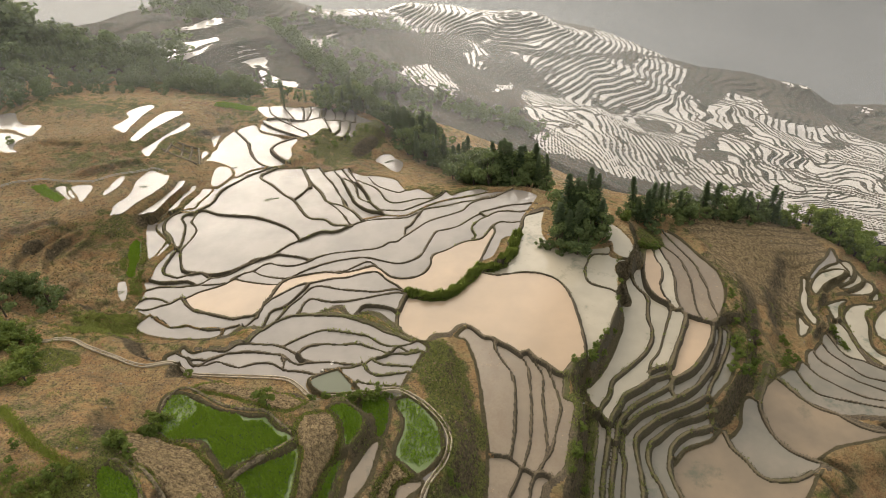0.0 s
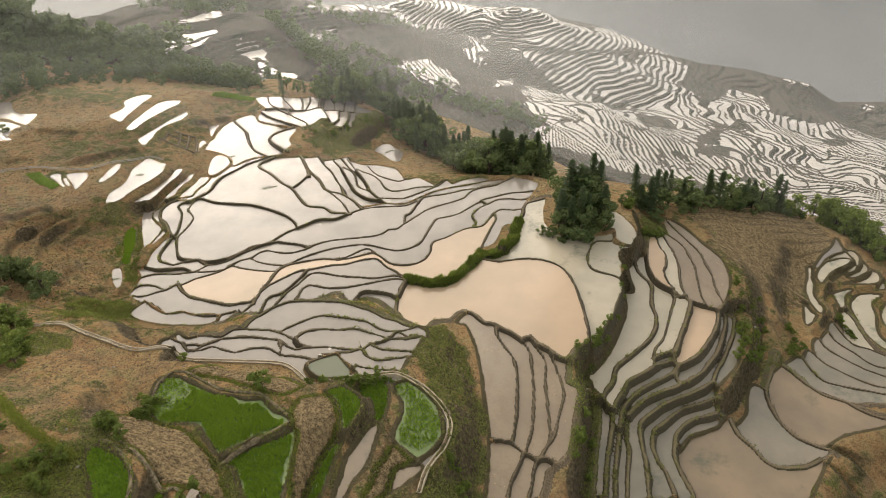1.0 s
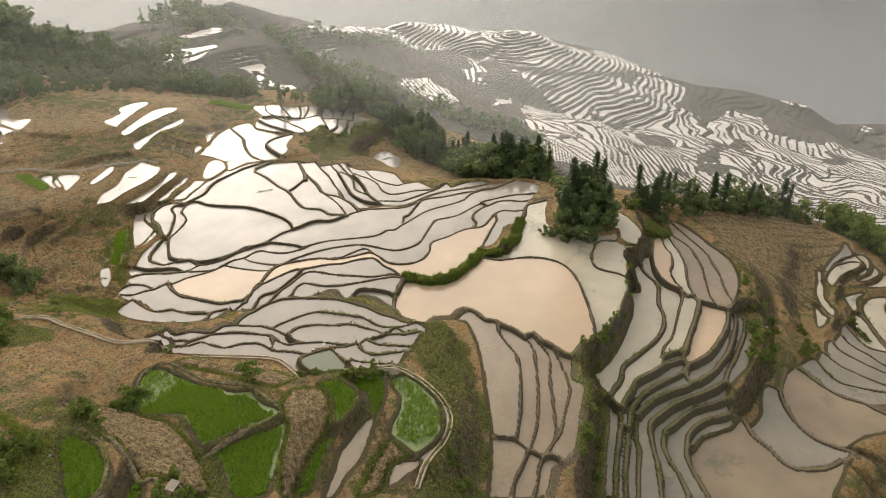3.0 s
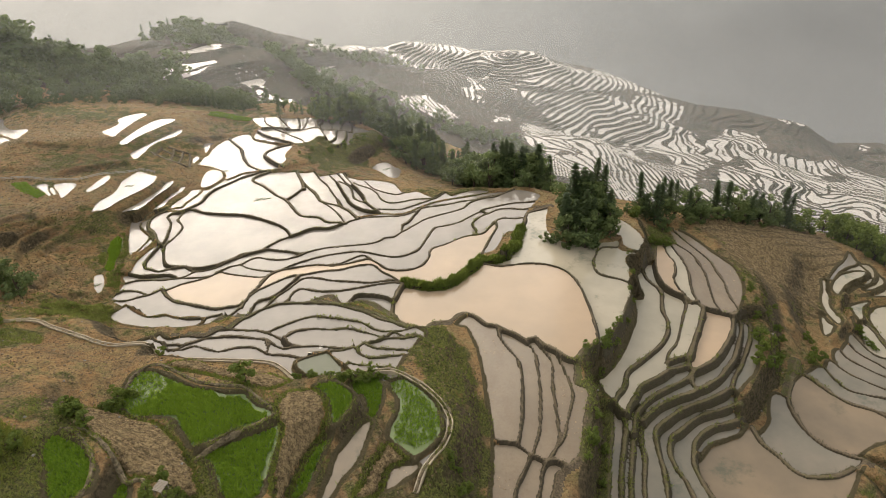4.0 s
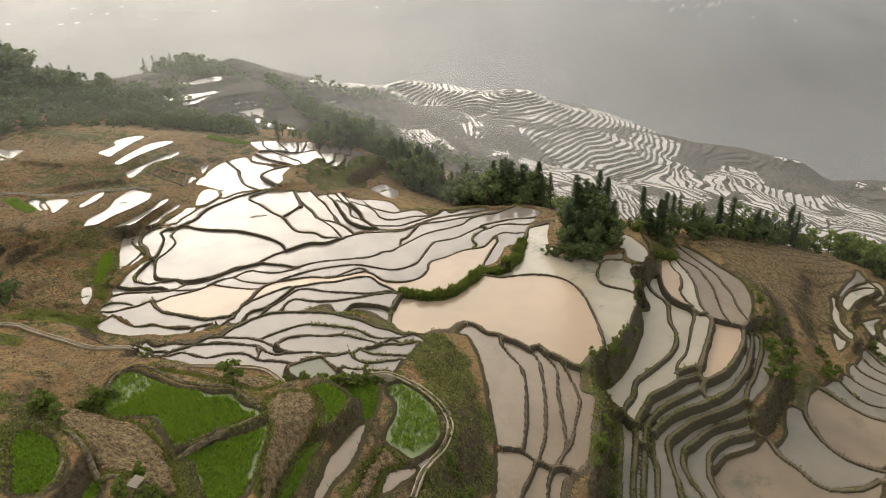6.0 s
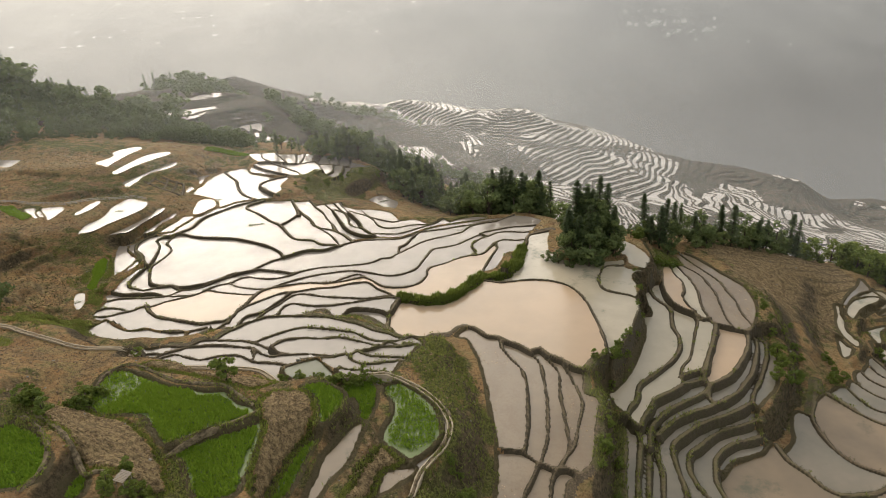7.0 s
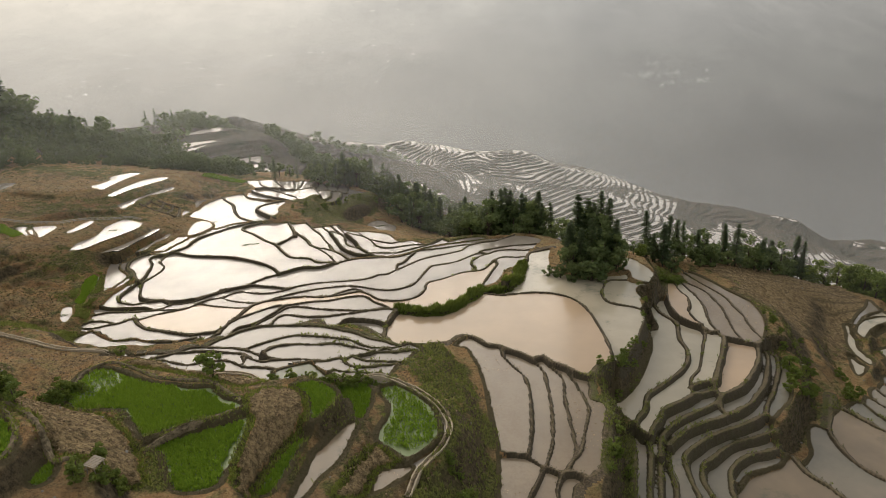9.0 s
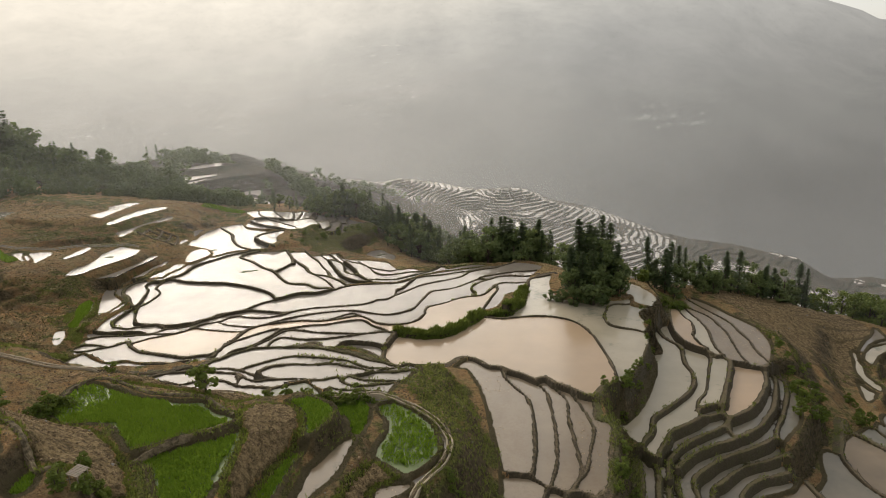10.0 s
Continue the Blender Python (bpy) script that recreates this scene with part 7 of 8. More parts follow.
def blades(name, x, y, z, height, width, each, material, seed, lean=0.5):
    """Tufts of blades: slim leaves from each foot."""
    rng = np.random.default_rng(seed)
    x, y, z, height = (np.repeat(a, each) for a in (x, y, z, height))
    n = len(x)
    angle = rng.uniform(0, 6.2832, n)
    tilt = rng.uniform(0.1, lean, n)
    tall = height * rng.uniform(0.6, 1.1, n)
    tip = np.stack([np.cos(angle) * np.sin(tilt) * tall, np.sin(angle) * np.sin(tilt) * tall, np.cos(tilt) * tall], 1)
    foot = np.stack([x, y, z], 1) + np.stack([rng.normal(0, width, n), rng.normal(0, width, n), np.zeros(n)], 1)
    turn = angle + 1.5708 + rng.normal(0, 0.6, n)
    across = np.stack([np.cos(turn), np.sin(turn), np.zeros(n)], 1) * (width * rng.uniform(0.5, 1.0, n))[:, None]
    me = quads_mesh(name, foot + tip * 0.5, across, tip * 0.5, material)
    return new(name, me)


grow_rng = np.random.default_rng(9)


def pick(mask, number):
    """Random places on the spur's grid where the mask is set."""
    j, i = np.nonzero(mask)
    k = grow_rng.integers(0, len(j), number)
    x = X0 + (i[k] + grow_rng.uniform(-0.5, 0.5, number)) * CELL
    y = Y0 + (j[k] + grow_rng.uniform(-0.5, 0.5, number)) * CELL
    return x, y, Z[j[k], i[k]]


bare = lattice_noise(SHAPE, CELL, 2.4, 61) + 0.6 * lattice_noise(SHAPE, CELL, 0.9, 62)
sparse = lattice_noise(SHAPE, CELL, 3.5, 63) + 0.5 * lattice_noise(SHAPE, CELL, 1.3, 64)
for r in GREENS:
    inside_paddy = (REGION == r) & (Z < LEVEL[r] - 0.05) & (EDGE > 0.22 + 0.2 * bare + 0.2 * sparse) & (bare > -1.1) & ((sparse > -0.95) | (bare > 0.1))
    if (REGION == r).sum() * CELL * CELL < 26:
        inside_paddy = (REGION == r) & (EDGE > 0.05)
    if inside_paddy.sum() < 10:
        continue
    area = inside_paddy.sum() * CELL * CELL
    x, y, z = pick(inside_paddy, int(area * (100 if mean_x[r] < -5 else 34)))
    # the far corner of the largest nursery is only thinly sown
    sown = (np.hypot(x + 31.5, y - 48.3) > 4.4) | (grow_rng.random(len(x)) < 0.28)
    x, y = x[sown], y[sown]
    ob = blades("rice_seedlings", x, y, np.full(len(x), LEVEL[r] - 0.02), 0.30 + 0.08 * grow_rng.random(len(x)), 0.05, 4, RICE, r, 0.7)
    tagged(ob, "bright green young rice standing in shallow water", "rice", "rice nurseries", "stuff")

free_land = ~IS_WET & (GY < 135)
near_land = GY < 95
x, y, z = pick(free_land & (GRASS + 0.25 * lattice_noise(SHAPE, CELL, 1.5, 66) > 0.6) & near_land, 21000)
tagged(blades("bank_grass", x, y, z, 0.22 + 0.25 * grow_rng.random(len(x)), 0.05, 3, GRASSES, 71, 0.8), "rough green grass growing over earth banks", "grass", kind="stuff")
x, y, z = pick(free_land & (EDGE > 0.3) & (GRASS < 0.6) & (STEEP < 0.5) & (ROW > 0.6), 34000)
tagged(blades("straw_stubble", x, y, z, 0.10 + 0.16 * grow_rng.random(len(x)), 0.05, 2, STRAW, 72, 1.1), "dry straw stubble on harvested fields", "stubble", kind="stuff")
# tufts left standing in the dry western fields, weeds beside the nursery pond, green strips by the fence and the upper ponds
x, y, z = pick((GX < -44) & (GY > 60) & (GY < 142) & ~IS_WET & (EDGE > 0.5) & (STEEP < 0.6), 6500)
tagged(blades("field_tufts", x, y, z, 0.14 + 0.2 * grow_rng.random(len(x)), 0.075, 4, SHADY, 81, 1.2), "dun tufts of dead weed on dry fields", "tufts", kind="stuff")
x, y, z = pick((GX < -44) & (GY > 60) & (GY < 142) & ~IS_WET & (EDGE > 0.5) & (STEEP < 0.6), 16000)
tagged(blades("pale_tufts", x, y, z, 0.12 + 0.16 * grow_rng.random(len(x)), 0.08, 3, STRAW, 82, 1.3), "bleached tufts of straw on dry fields", "tufts", kind="stuff")
weedy = np.zeros(SHAPE, bool)
for cx, cy, wide, deep in ((-51.5, 92.0, 3.0, 5.0), (-48.5, 83.0, 2.2, 3.5), (-48.0, 70.5, 3.5, 3.0), (-46.0, 65.0, 3.0, 2.5)):
    weedy |= np.hypot((GX - cx) / wide, (GY - cy) / deep) < 1 + 0.3 * lattice_noise(SHAPE, CELL, 2.0, 83)
x, y, z = pick(weedy & ~IS_WET & (EDGE > 0.1), 3600)
tagged(blades("field_weeds", x, y, z, 0.16 + 0.22 * grow_rng.random(len(x)), 0.09, 4, GRASSES, 84, 1.1), "dull green weeds beside a nursery pond", "weeds", kind="stuff")
lush = within([(-76.2, 107.2), (-74.6, 108.4), (-72.6, 106.6), (-68.6, 103.4), (-69.4, 102.2), (-73.4, 104.8)], GX, GY) | within([(-53.4, 148.0), (-53.0, 150.4), (-49.4, 152.4), (-44.2, 151.8), (-44.4, 149.8), (-49.2, 149.8)], GX, GY)
x, y, z = pick(lush & ~IS_WET, 3000)
tagged(blades("bright_grass", x, y, z, 0.2 + 0.2 * grow_rng.random(len(x)), 0.09, 4, RICE, 85, 0.9), "bright green grass strips at field edges", "grass", kind="stuff")
x, y, z = pick(((EDGE < 0.25) & ~IS_WET & near_land | (EDGE < 0.1) & (GY < 110)) & (GX < 14), 22000)
tagged(blades("bund_weeds", x, y, z, 0.06 + (0.16 - 0.09 * (x > 14)) * grow_rng.random(len(x)), 0.022, 2, SHADY, 73, 0.9), "short weeds along the earth bunds", "weeds", kind="stuff")
hedge_line = np.array([k == "hedge" for k, _ in COURSES] + [False])[OWNER]
x, y, z = pick(hedge_line & (EDGE < 0.25), 9000)
tagged(blades("hedge_grass", x, y, z, (0.3 + 0.7 * grow_rng.random(len(x))) * (0.75 + 0.5 * np.sin(0.9 * x + 1.7 * y) * np.sin(1.9 * x - 0.6 * y)), 0.07, 4, LUSH, 74, 0.7), "tall bright green grass along muddy pond bank", "grass", kind="stuff")

x, y, z = pick((STEEP > 0.35) & (EDGE < 3.5) & (GX > 12) & (GX < 56) & (GY < 105) & ~(IS_WET & (Z < WATER_Z)), 9000)
tagged(blades("riser_grass", x, y, z, 0.08 + 0.16 * grow_rng.random(len(x)), 0.04, 2, SHADY, 75, 1.3), "coarse grass hanging over the terrace risers", "grass", kind="stuff")

x, y, z = pick((PLOT_EDGE > 0) & ~IS_WET, 3800)
tagged(blades("plot_edge_grass", x, y, z, 0.12 + 0.26 * grow_rng.random(len(x)), 0.04, 3, VERGE, 78, 0.9), "yellow-green grass along the edges of ploughed plots", "grass", kind="stuff")

DITCH = [[-44.8, 44.8], [-41.2, 41.6], [-38.4, 39.3], [-35.6, 37.7], [-33.0, 36.3]]
spots_on = np.array([along(DITCH, t) for t in grow_rng.random(2600)]) + grow_rng.normal(0, 0.28, (2600, 2))
patch = np.array([-36.5, 34.0]) + grow_rng.normal(0, 1.0, (1800, 2)) * (2.4, 1.4)
spots_on = np.vstack([spots_on, patch])
spots_on = spots_on[(spots_on[:, 1] > Y0 + 0.5)]
x, y = spots_on.T
tagged(blades("ditch_grass", x, y, np.array([ground_at(a, b) for a, b in spots_on]), 0.15 + 0.25 * grow_rng.random(len(x)), 0.04, 3, VERGE, 76, 0.9), "lush green grass along a field ditch", "grass", kind="stuff")

# ---- small things ----
def part(name, bm, material, parent, label=""):
    me = bpy.data.meshes.new(name)
    bm.to_mesh(me)
    bm.free()
    me.materials.append(material)
    ob = new(name, me)
    ob.parent = parent
    if label:
        tagged(ob, label)
    return ob


def box(size, at, turn=0.0, bevel=0.0):
    bm = bmesh.new()
    bmesh.ops.create_cube(bm, size=1.0)
    bmesh.ops.scale(bm, vec=size, verts=bm.verts)
    if bevel:
        bmesh.ops.bevel(bm, geom=bm.edges, offset=bevel, segments=1, affect="EDGES")
    bmesh.ops.transform(bm, matrix=Matrix.Translation(at) @ Matrix.Rotation(turn, 4, "Z"), verts=bm.verts)
    return bm


k = Nodes("weathered_wood")
WOOD = k.done(k.mix(k.noise(5, 5, 0.6, (1, 6, 6)), (0.24, 0.2, 0.15), (0.46, 0.39, 0.31)), 0.85, k.noise(12, 3), 0.02)
k = Nodes("field_stone")
STONE = k.done(k.mix(k.noise(2.5, 5), (0.2, 0.18, 0.15), (0.42, 0.38, 0.32)), 0.9, k.noise(9, 4), 0.05)
k = Nodes("dark_clod")
CLOD = k.done(k.mix(k.island(), (0.15, 0.105, 0.06), (0.38, 0.27, 0.16)), 0.95, k.noise(9, 4), 0.04)

# rail fence along the path above the strip ponds
FENCE_LINE = [(-82.9, 105.9), (-75.2, 110.0), (-70.4, 109.7), (-66.0, 109.5), (-62.5, 113.4), (-57.7, 117.3), (-54.5, 115.8)]
k = Nodes("bleached_wood")
BLEACHED = k.done(k.mix(k.noise(5, 4), (0.3, 0.27, 0.22), (0.5, 0.45, 0.38)), 0.9, k.noise(12, 3), 0.02)
fence = tagged(new("rail_fence"), "bleached pale wooden rail fence along a field path", "fence")
post_mesh = None
length = float(np.hypot(*np.diff(np.array(FENCE_LINE), axis=0).T).sum())
spots = [along(FENCE_LINE, t) for t in np.linspace(0, 1, int(length / 0.9))]
for a in spots:
    z = ground_at(*a)
    if post_mesh is None:
        post = part("post", box((0.1, 0.1, 0.7), (0, 0, 0.2), 0, 0.015), BLEACHED, fence)
        post_mesh = post.data
    else:
        post = new("post", post_mesh)
        post.parent = fence
    post.location = (a[0], a[1], z)
for a, b in zip(spots, spots[1:]):
    for up in (0.22, 0.46):
        bm = bmesh.new()
        rod(bm, (a[0], a[1], ground_at(*a) + up), (b[0], b[1], ground_at(*b) + up), 0.055, 0.055, 5)
        part("rail", bm, BLEACHED, fence)

# low earth walls along the field edges, and the channel that feeds the paddies
k = Nodes("trodden_earth")
TRODDEN = k.done(k.mix(k.ramp(k.noise(2.2, 5, 0.7), (0.38, (0, 0, 0)), (0.62, (1, 1, 1))), (0.07, 0.055, 0.033), (0.24, 0.185, 0.115)), 0.9, k.noise(7, 4, 0.7), 0.08)


def swept(line, profile, jitter, seed):
    """A profile carried along a line over the ground."""
    rng = np.random.default_rng(seed)
    length = float(np.hypot(*np.diff(np.array(line), axis=0).T).sum())
    p = np.array([along(line, t) for t in np.linspace(0, 1, int(length / 0.35) + 2)])
    for _ in range(3):
        p[1:-1] = (p[:-2] + 2 * p[1:-1] + p[2:]) / 4
    d = np.gradient(p, axis=0)
    d /= np.linalg.norm(d, axis=1, keepdims=True)
    z = np.array([max(ground_at(x + u, y + v) for u in (-0.25, 0.0, 0.3) for v in (-0.25, 0.0, 0.3)) for x, y in p])
    for _ in range(4):
        z[1:-1] = (z[:-2] + 2 * z[1:-1] + z[2:]) / 4
    bm = bmesh.new()
    rows = []
    for (x, y), (dx, dy), h in zip(p, d, z):
        rows.append([bm.verts.new((x - dy * u + rng.normal(0, jitter), y + dx * u + rng.normal(0, jitter), h + up + rng.normal(0, jitter))) for u, up in profile])
    for a, b in zip(rows, rows[1:]):
        for q in range(len(profile) - 1):
            bm.faces.new((a[q], b[q], b[q + 1], a[q + 1]))
    return bm


def lay(name, label, category, line, profile, jitter, seed, material, group):
    me = bpy.data.meshes.new(name)
    bm = swept(line, profile, jitter, seed)
    bm.to_mesh(me)
    bm.free()
    me.materials.append(material)
    return tagged(new(name, me), label, category, group)


WALL = [(-0.25, -0.3), (-0.19, 0.02), (-0.1, 0.14), (0.02, 0.17), (0.11, 0.13), (0.19, 0.0), (0.26, -0.3)]
FIELD_WALLS = [
    [(-30.8, 43.6), (-31.2, 48.7), (-30.2, 50.4), (-28.8, 50.5), (-26.0, 48.6), (-24.2, 47.5), (-22.1, 46.9), (-19.6, 46.6), (-18.2, 45.1), (-16.5, 43.5)],
    [(-21.9, 38.1), (-20.7, 39.2), (-19.4, 40.4), (-17.6, 41.5), (-16.0, 42.8)],
    [(-31.5, 38.1), (-30.2, 37.8), (-28.0, 35.6), (-27.3, 34.4), (-26.7, 32.3), (-27.2, 30.6)],
    [(-30.2, 38.3), (-27.9, 36.8), (-26.6, 35.5), (-25.7, 34.4), (-24.8, 33.4), (-24.2, 34.1), (-23.7, 33.9), (-23.0, 32.9), (-22.7, 31.8)],
    [(-5.7, 51.8), (-4.1, 50.7), (-2.3, 48.8), (-0.8, 47.1), (-0.2, 45.5), (-0.8, 42.9), (-1.5, 41.5), (-2.4, 39.8), (-3.3, 38.6), (-3.7, 37.0)],
]
for n, line in enumerate(FIELD_WALLS):
    lay("field_wall", "low trodden earth wall round a seedling paddy", "earth wall", line, WALL, 0.035, n, TRODDEN, "earth walls of the nursery paddies")
tufts = np.vstack([[along(line, t) for t in grow_rng.random(420)] for line in FIELD_WALLS]) + grow_rng.normal(0, 0.14, (420 * len(FIELD_WALLS), 2))
tufts = tufts[tufts[:, 1] > Y0 + 0.5]
tagged(blades("wall_grass", tufts[:, 0], tufts[:, 1], np.array([ground_at(a, b) + 0.1 for a, b in tufts]), 0.08 + 0.2 * grow_rng.random(len(tufts)), 0.035, 3, VERGE, 77, 1.0), "tufts of pale green grass on the earth walls", "grass", kind="stuff")
PLOT_LINES = [[(-58.7, 125.8), (-53.8, 123.1), (-50.0, 120.6)], [(-57.7, 128.1), (-53.0, 126.7)], [(-56.6, 129.6), (-52.5, 129.6)], [(-57.6, 128.7), (-57.6, 124.2)], [(-55.5, 129.4), (-54.2, 123.2)], [(-53.8, 129.7), (-52.1, 122.0)], [(-52.5, 129.6), (-49.7, 120.7)]]
LOW = [(-0.3, -0.25), (-0.18, 0.1), (0.0, 0.2), (0.18, 0.1), (0.3, -0.25)]
for n, line in enumerate(PLOT_LINES):
    lay("plot_bund", "low pale bund between small dry plots", "bund", line, LOW, 0.03, 20 + n, TRODDEN, "bunds of the small dry plots")
CHANNEL = [(-0.28, -0.3), (-0.25, 0.16), (-0.15, 0.16), (-0.12, 0.0), (0.12, 0.0), (0.15, 0.16), (0.25, 0.16), (0.28, -0.3)]
for kind, p in COURSES:
    if kind == "channel":
        keep = [tuple(q) for q in p if q[1] > Y0 + 1 and q[0] > X0 + 1]
        lay("irrigation_channel", "narrow pale earth-lined irrigation channel along slope", "channel", keep, CHANNEL, 0.02, 40, CONCRETE, "")
WEIR = [(-0.2, -0.3), (-0.17, 0.14), (0.17, 0.14), (0.2, -0.3)]
k = Nodes("white_cement")
lay("weir_wall", "short pale cement weir between two ponds", "weir", [(-15.5, 55.9), (-14.6, 58.2), (-14.1, 58.9)], WEIR, 0.02, 41, k.done(k.mix(k.noise(3, 4), (0.42, 0.37, 0.3), (0.6, 0.55, 0.47)), 0.85, k.noise(9, 3), 0.03), "")

# a small plank-roofed shelter among the shrubs
HX, HY = -22.0, 32.8
hut = tagged(new("field_shelter"), "small open shelter roofed with weathered planks", "shelter")
hut.matrix_world = pose(HX, HY, ground_at(HX, HY), 0, 0, 75) @ Matrix.Diagonal((0.55, 0.55, 0.6, 1))
for sx in (-0.7, 0.7):
    for sy in (-0.5, 0.5):
        part("post", box((0.09, 0.09, 1.3 + 0.2 * (sy > 0)), (sx, sy, 0.6 + 0.1 * (sy > 0)), 0, 0.01), WOOD, hut)
for n in range(9):
    bm = box((0.16, 1.35, 0.03), (0, 0, 0), 0, 0.005)
    bmesh.ops.transform(bm, matrix=Matrix.Translation((-0.8 + 0.2 * n, 0, 1.36 + 0.01 * (n % 2))) @ Matrix.Rotation(radians(12 + (n * 7) % 5 - 2), 4, "X"), verts=bm.verts)
    part("roof_plank", bm, WOOD, hut)
for sy in (-0.5, 0.5):
    part("beam", box((1.8, 0.07, 0.07), (0, sy, 1.27 + 0.1 * (sy > 0)), 0, 0.01), WOOD, hut)

# floating weed on the ponds
for x, y, size in ((-32.9, 107.2, 1.0), (-31.4, 107.7, 0.5), (-57.0, 109.9, 0.8), (-50.7, 79.9, 0.7), (-42.9, 121.2, 0.8), (-10.8, 130.4, 0.9), (-11.6, 129.8, 0.5), (-10.4, 41.5, 0.5)):
    r = region_at(x, y)
    if LEVEL[r] < -900:
        continue
    n = int(90 * size)
    fxy = grow_rng.normal(0, 0.42 * size, (n, 2)) * (1.3, 0.8)
    ob = blades("floating_weed", x + fxy[:, 0], y + fxy[:, 1], np.full(n, LEVEL[r] - 0.02), np.full(n, 0.16), 0.05, 2, FIR, n, 1.4)
    tagged(ob, "dark clump of weed floating on still water", "water weed", "weed on the ponds")

# clods of the ploughed ground and loose stones
def lumps(name, x, y, z, size, material):
    base = np.array([(1, 0, 0), (-1, 0, 0), (0, 1, 0), (0, -1, 0), (0, 0, 0.7), (0, 0, -0.7)], float)
    tri = np.array([(0, 2, 4), (2, 1, 4), (1, 3, 4), (3, 0, 4), (2, 0, 5), (1, 2, 5), (3, 1, 5), (0, 3, 5)])
    n = len(x)
    v = base[None] * grow_rng.uniform(0.6, 1.3, (n, 6, 3)) * size[:, None, None]
    a = grow_rng.uniform(0, 6.28, n)
    c, s = np.cos(a)[:, None], np.sin(a)[:, None]
    v = np.stack([v[..., 0] * c - v[..., 1] * s + x[:, None], v[..., 0] * s + v[..., 1] * c + y[:, None], v[..., 2] + z[:, None] + 0.2 * size[:, None]], 2)
    index = (tri[None] + 6 * np.arange(n)[:, None, None]).reshape(-1)
    me = bpy.data.meshes.new(name)
    me.vertices.add(n * 6)
    me.vertices.foreach_set("co", v.ravel())
    me.loops.add(len(index))
    me.loops.foreach_set("vertex_index", index.astype(np.int32))
    me.polygons.add(len(index) // 3)
    me.polygons.foreach_set("loop_start", np.arange(0, len(index), 3, dtype=np.int32))
    me.update(calc_edges=True)
    me.materials.append(material)
    return new(name, me)


ploughed = np.zeros(SHAPE, bool)
for cx, cy, radius, *_ in PLOUGHED:
    ploughed |= np.hypot(GX - cx, GY - cy) < radius * 0.85
x, y, z = pick(ploughed & ~IS_WET & (EDGE > 0.4) & (GY < 110), 10000)
tagged(lumps("soil_clods", x, y, z, grow_rng.uniform(0.05, 0.15, len(x)), CLOD), "crumbled brown clods of ploughed soil", "soil", kind="stuff")
x, y, z = pick(~IS_WET & (EDGE > 0.3) & (GY < 120), 500)
tagged(lumps("loose_stones", x, y, z, grow_rng.uniform(0.06, 0.2, len(x)), STONE), "pale loose stones scattered over dry fields", "stone", kind="stuff")
silt_regions = [r for r in WET if SPECIAL.get(r) == "silt"]
x, y, z = pick(np.isin(REGION, silt_regions) & (lattice_noise(SHAPE, CELL, 4, 77) > 0.15), 900)
lev = LEVEL[REGION[np.clip(np.rint((y - Y0) / CELL).astype(int), 0, SHAPE[0] - 1), np.clip(np.rint((x - X0) / CELL).astype(int), 0, SHAPE[1] - 1)]]
keep = lev > -900
tagged(lumps("mud_lumps", x[keep], y[keep], lev[keep] - 0.05, grow_rng.uniform(0.05, 0.13, keep.sum()), CLOD), "wet mud lumps breaking the silty water", "mud", kind="stuff")

# mountainside village and wet fields across the valley, haze and glints painted as emission
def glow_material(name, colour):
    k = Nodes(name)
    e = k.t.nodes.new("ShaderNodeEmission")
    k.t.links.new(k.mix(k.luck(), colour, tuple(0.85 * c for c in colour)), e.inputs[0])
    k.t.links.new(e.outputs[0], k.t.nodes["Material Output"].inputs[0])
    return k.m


def mountain_at(turn, climb):
    """Where a line at that bearing and slope meets the mountainside."""
    col = int(np.argmin(np.abs(azimuth[0] - radians(turn))))
    slope = (mz[:, col] - 35.0) / reach[:, col]
    row = int(np.argmax((slope > math.tan(radians(climb))) & (reach[:, col] > 1000)))
    return mx[row, col], my[row, col], mz[row, col], reach[row, col]


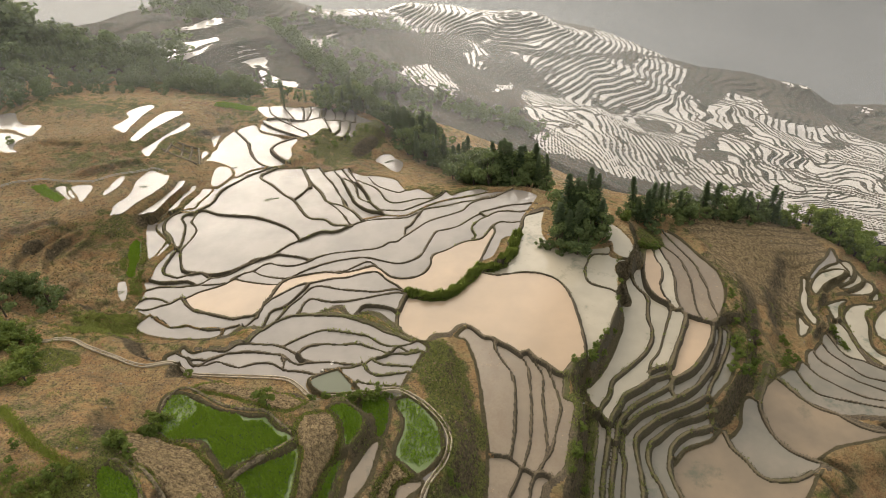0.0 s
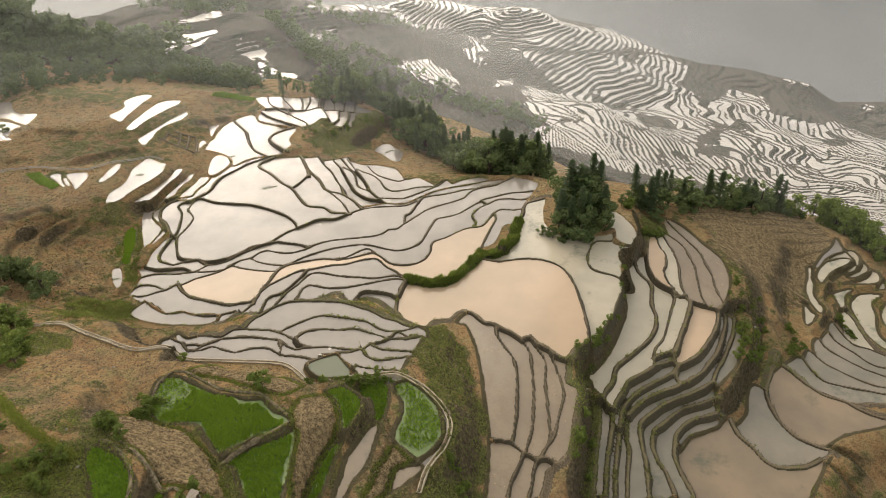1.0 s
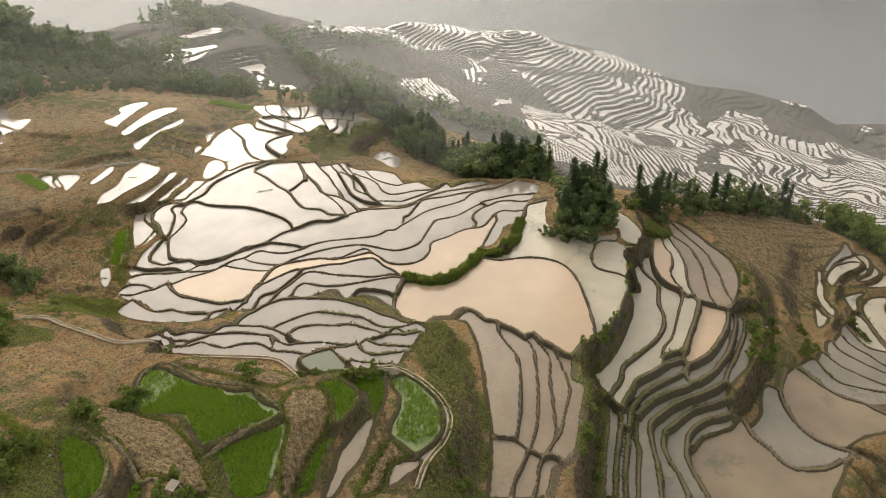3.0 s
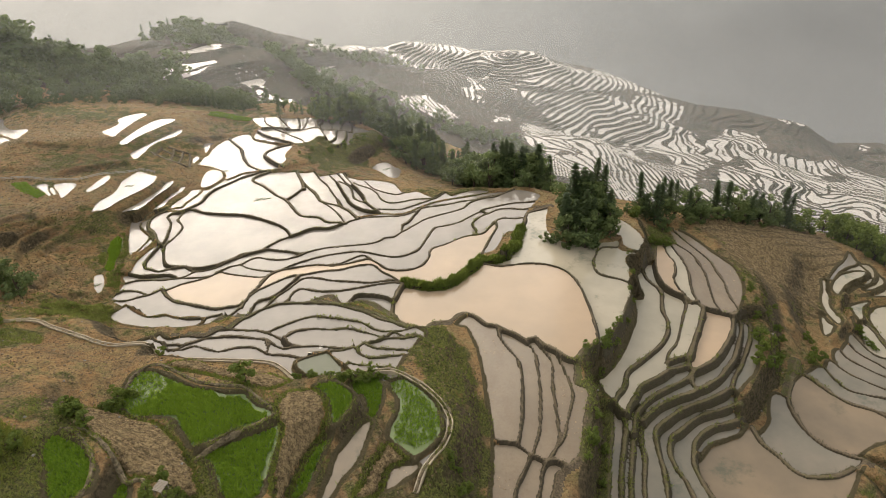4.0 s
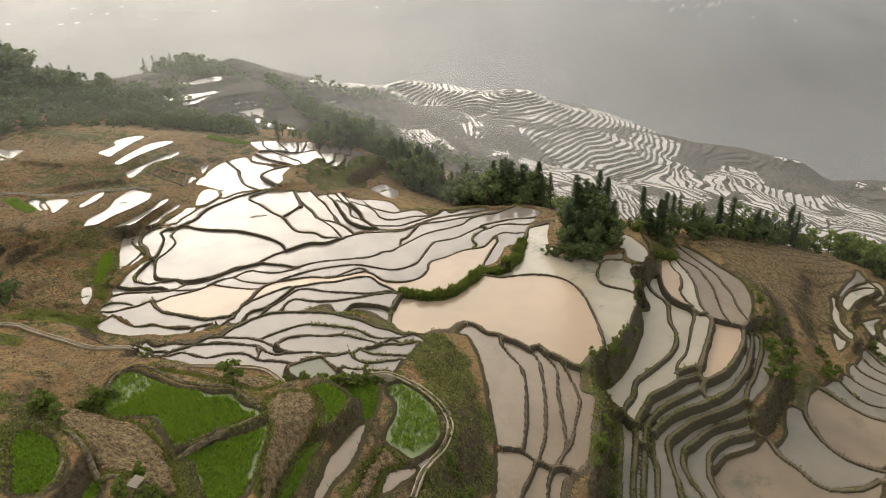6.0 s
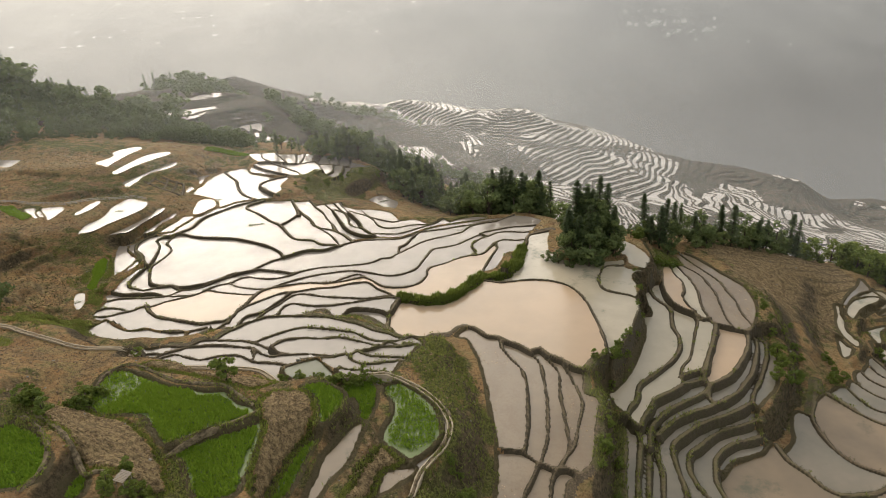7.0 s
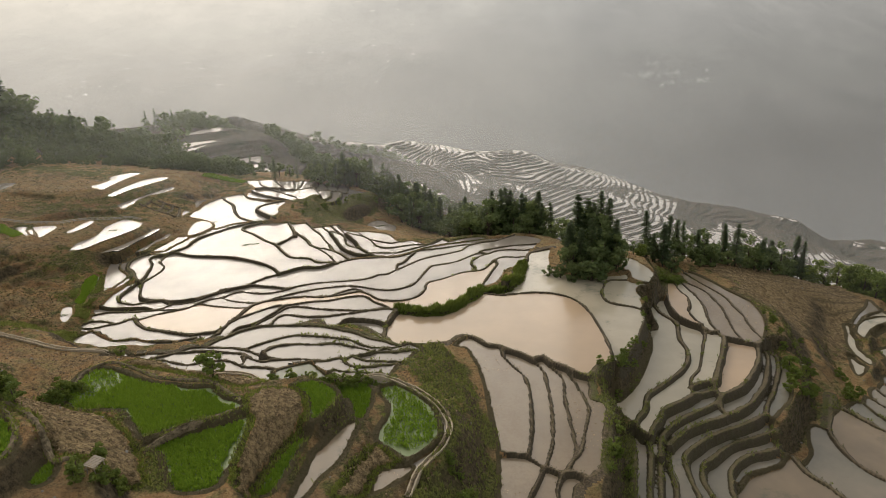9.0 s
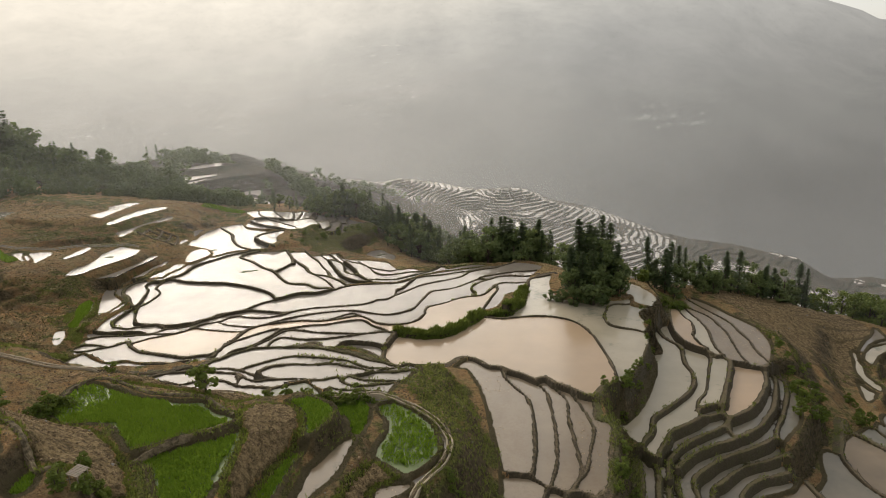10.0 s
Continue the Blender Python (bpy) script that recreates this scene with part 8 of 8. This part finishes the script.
# no lamps: emission gives far walls, roofs and fields their hazy brightness
HAZE_GLOW_WALL = glow_material("haze_glow_wall", (0.215, 0.213, 0.208))
HAZE_GLOW_ROOF = glow_material("haze_glow_roof", (0.235, 0.232, 0.228))
GLINT_GLOW = glow_material("painted_field_glint", (0.52, 0.495, 0.46))
village_rng = np.random.default_rng(12)
house_kit = None
for n in range(80):
    turn = village_rng.normal(20.8, 3.2)
    climb = -5.1 - 0.16 * (turn - 21) + village_rng.normal(0, 0.4)
    hx, hy, hz, far = mountain_at(turn, climb)
    hx, hy = hx + village_rng.normal(0, 22), hy + village_rng.normal(0, 22)
    m = Matrix.Translation((hx, hy, hz - 2)) @ Matrix.Rotation(village_rng.uniform(0, 3.14), 4, "Z")
    s = far / 1500 * village_rng.uniform(0.35, 0.8)
    if house_kit is None:
        house_kit = tagged(new("house"), "small house in a hillside village, its haze painted as glow", "house", "houses of the far village")
        part("wall", box((9, 7, 8), (0, 0, 4)), HAZE_GLOW_WALL, house_kit)
        bm = bmesh.new()
        v = [bm.verts.new(p) for p in ((-5, -4, 8), (5, -4, 8), (5, 4, 8), (-5, 4, 8), (-5, 0, 11), (5, 0, 11))]
        for f in ((0, 1, 5, 4), (2, 3, 4, 5), (1, 2, 5), (3, 0, 4), (3, 2, 1, 0)):
            bm.faces.new([v[q] for q in f])
        part("roof", bm, HAZE_GLOW_ROOF, house_kit)
        house_kit.matrix_basis, ob = m, house_kit
    else:
        ob = copy_thing(house_kit, m)
    ob.scale = (s, s, s)
verts, faces = [], []
# flat glowing patches in place of glints off wet fields
for n in range(150):
    turn, climb = village_rng.uniform(-34, 0), village_rng.uniform(-5.2, 1.6)
    gx, gy, gz, far = mountain_at(turn, climb)
    long, thin = far * village_rng.uniform(0.0015, 0.002 + 0.008 * village_rng.random() ** 2), far * village_rng.uniform(0.0004, 0.0011)
    k = len(verts)
    ring = 8
    for q in range(ring):
        a = 6.2832 * q / ring
        verts.append((gx + long * math.cos(a) * village_rng.uniform(0.6, 1.1), gy - 25 + 2 * thin * math.sin(a), gz + 14 + thin * math.sin(a) * village_rng.uniform(0.6, 1.2)))
    faces.append(tuple(range(k, k + ring)))
me = bpy.data.meshes.new("wet_fields")
me.from_pydata(verts, [], faces)
me.materials.append(GLINT_GLOW)
tagged(new("wet_fields", me), "distant wet fields, their glints painted as pale glow", "fields", kind="stuff")
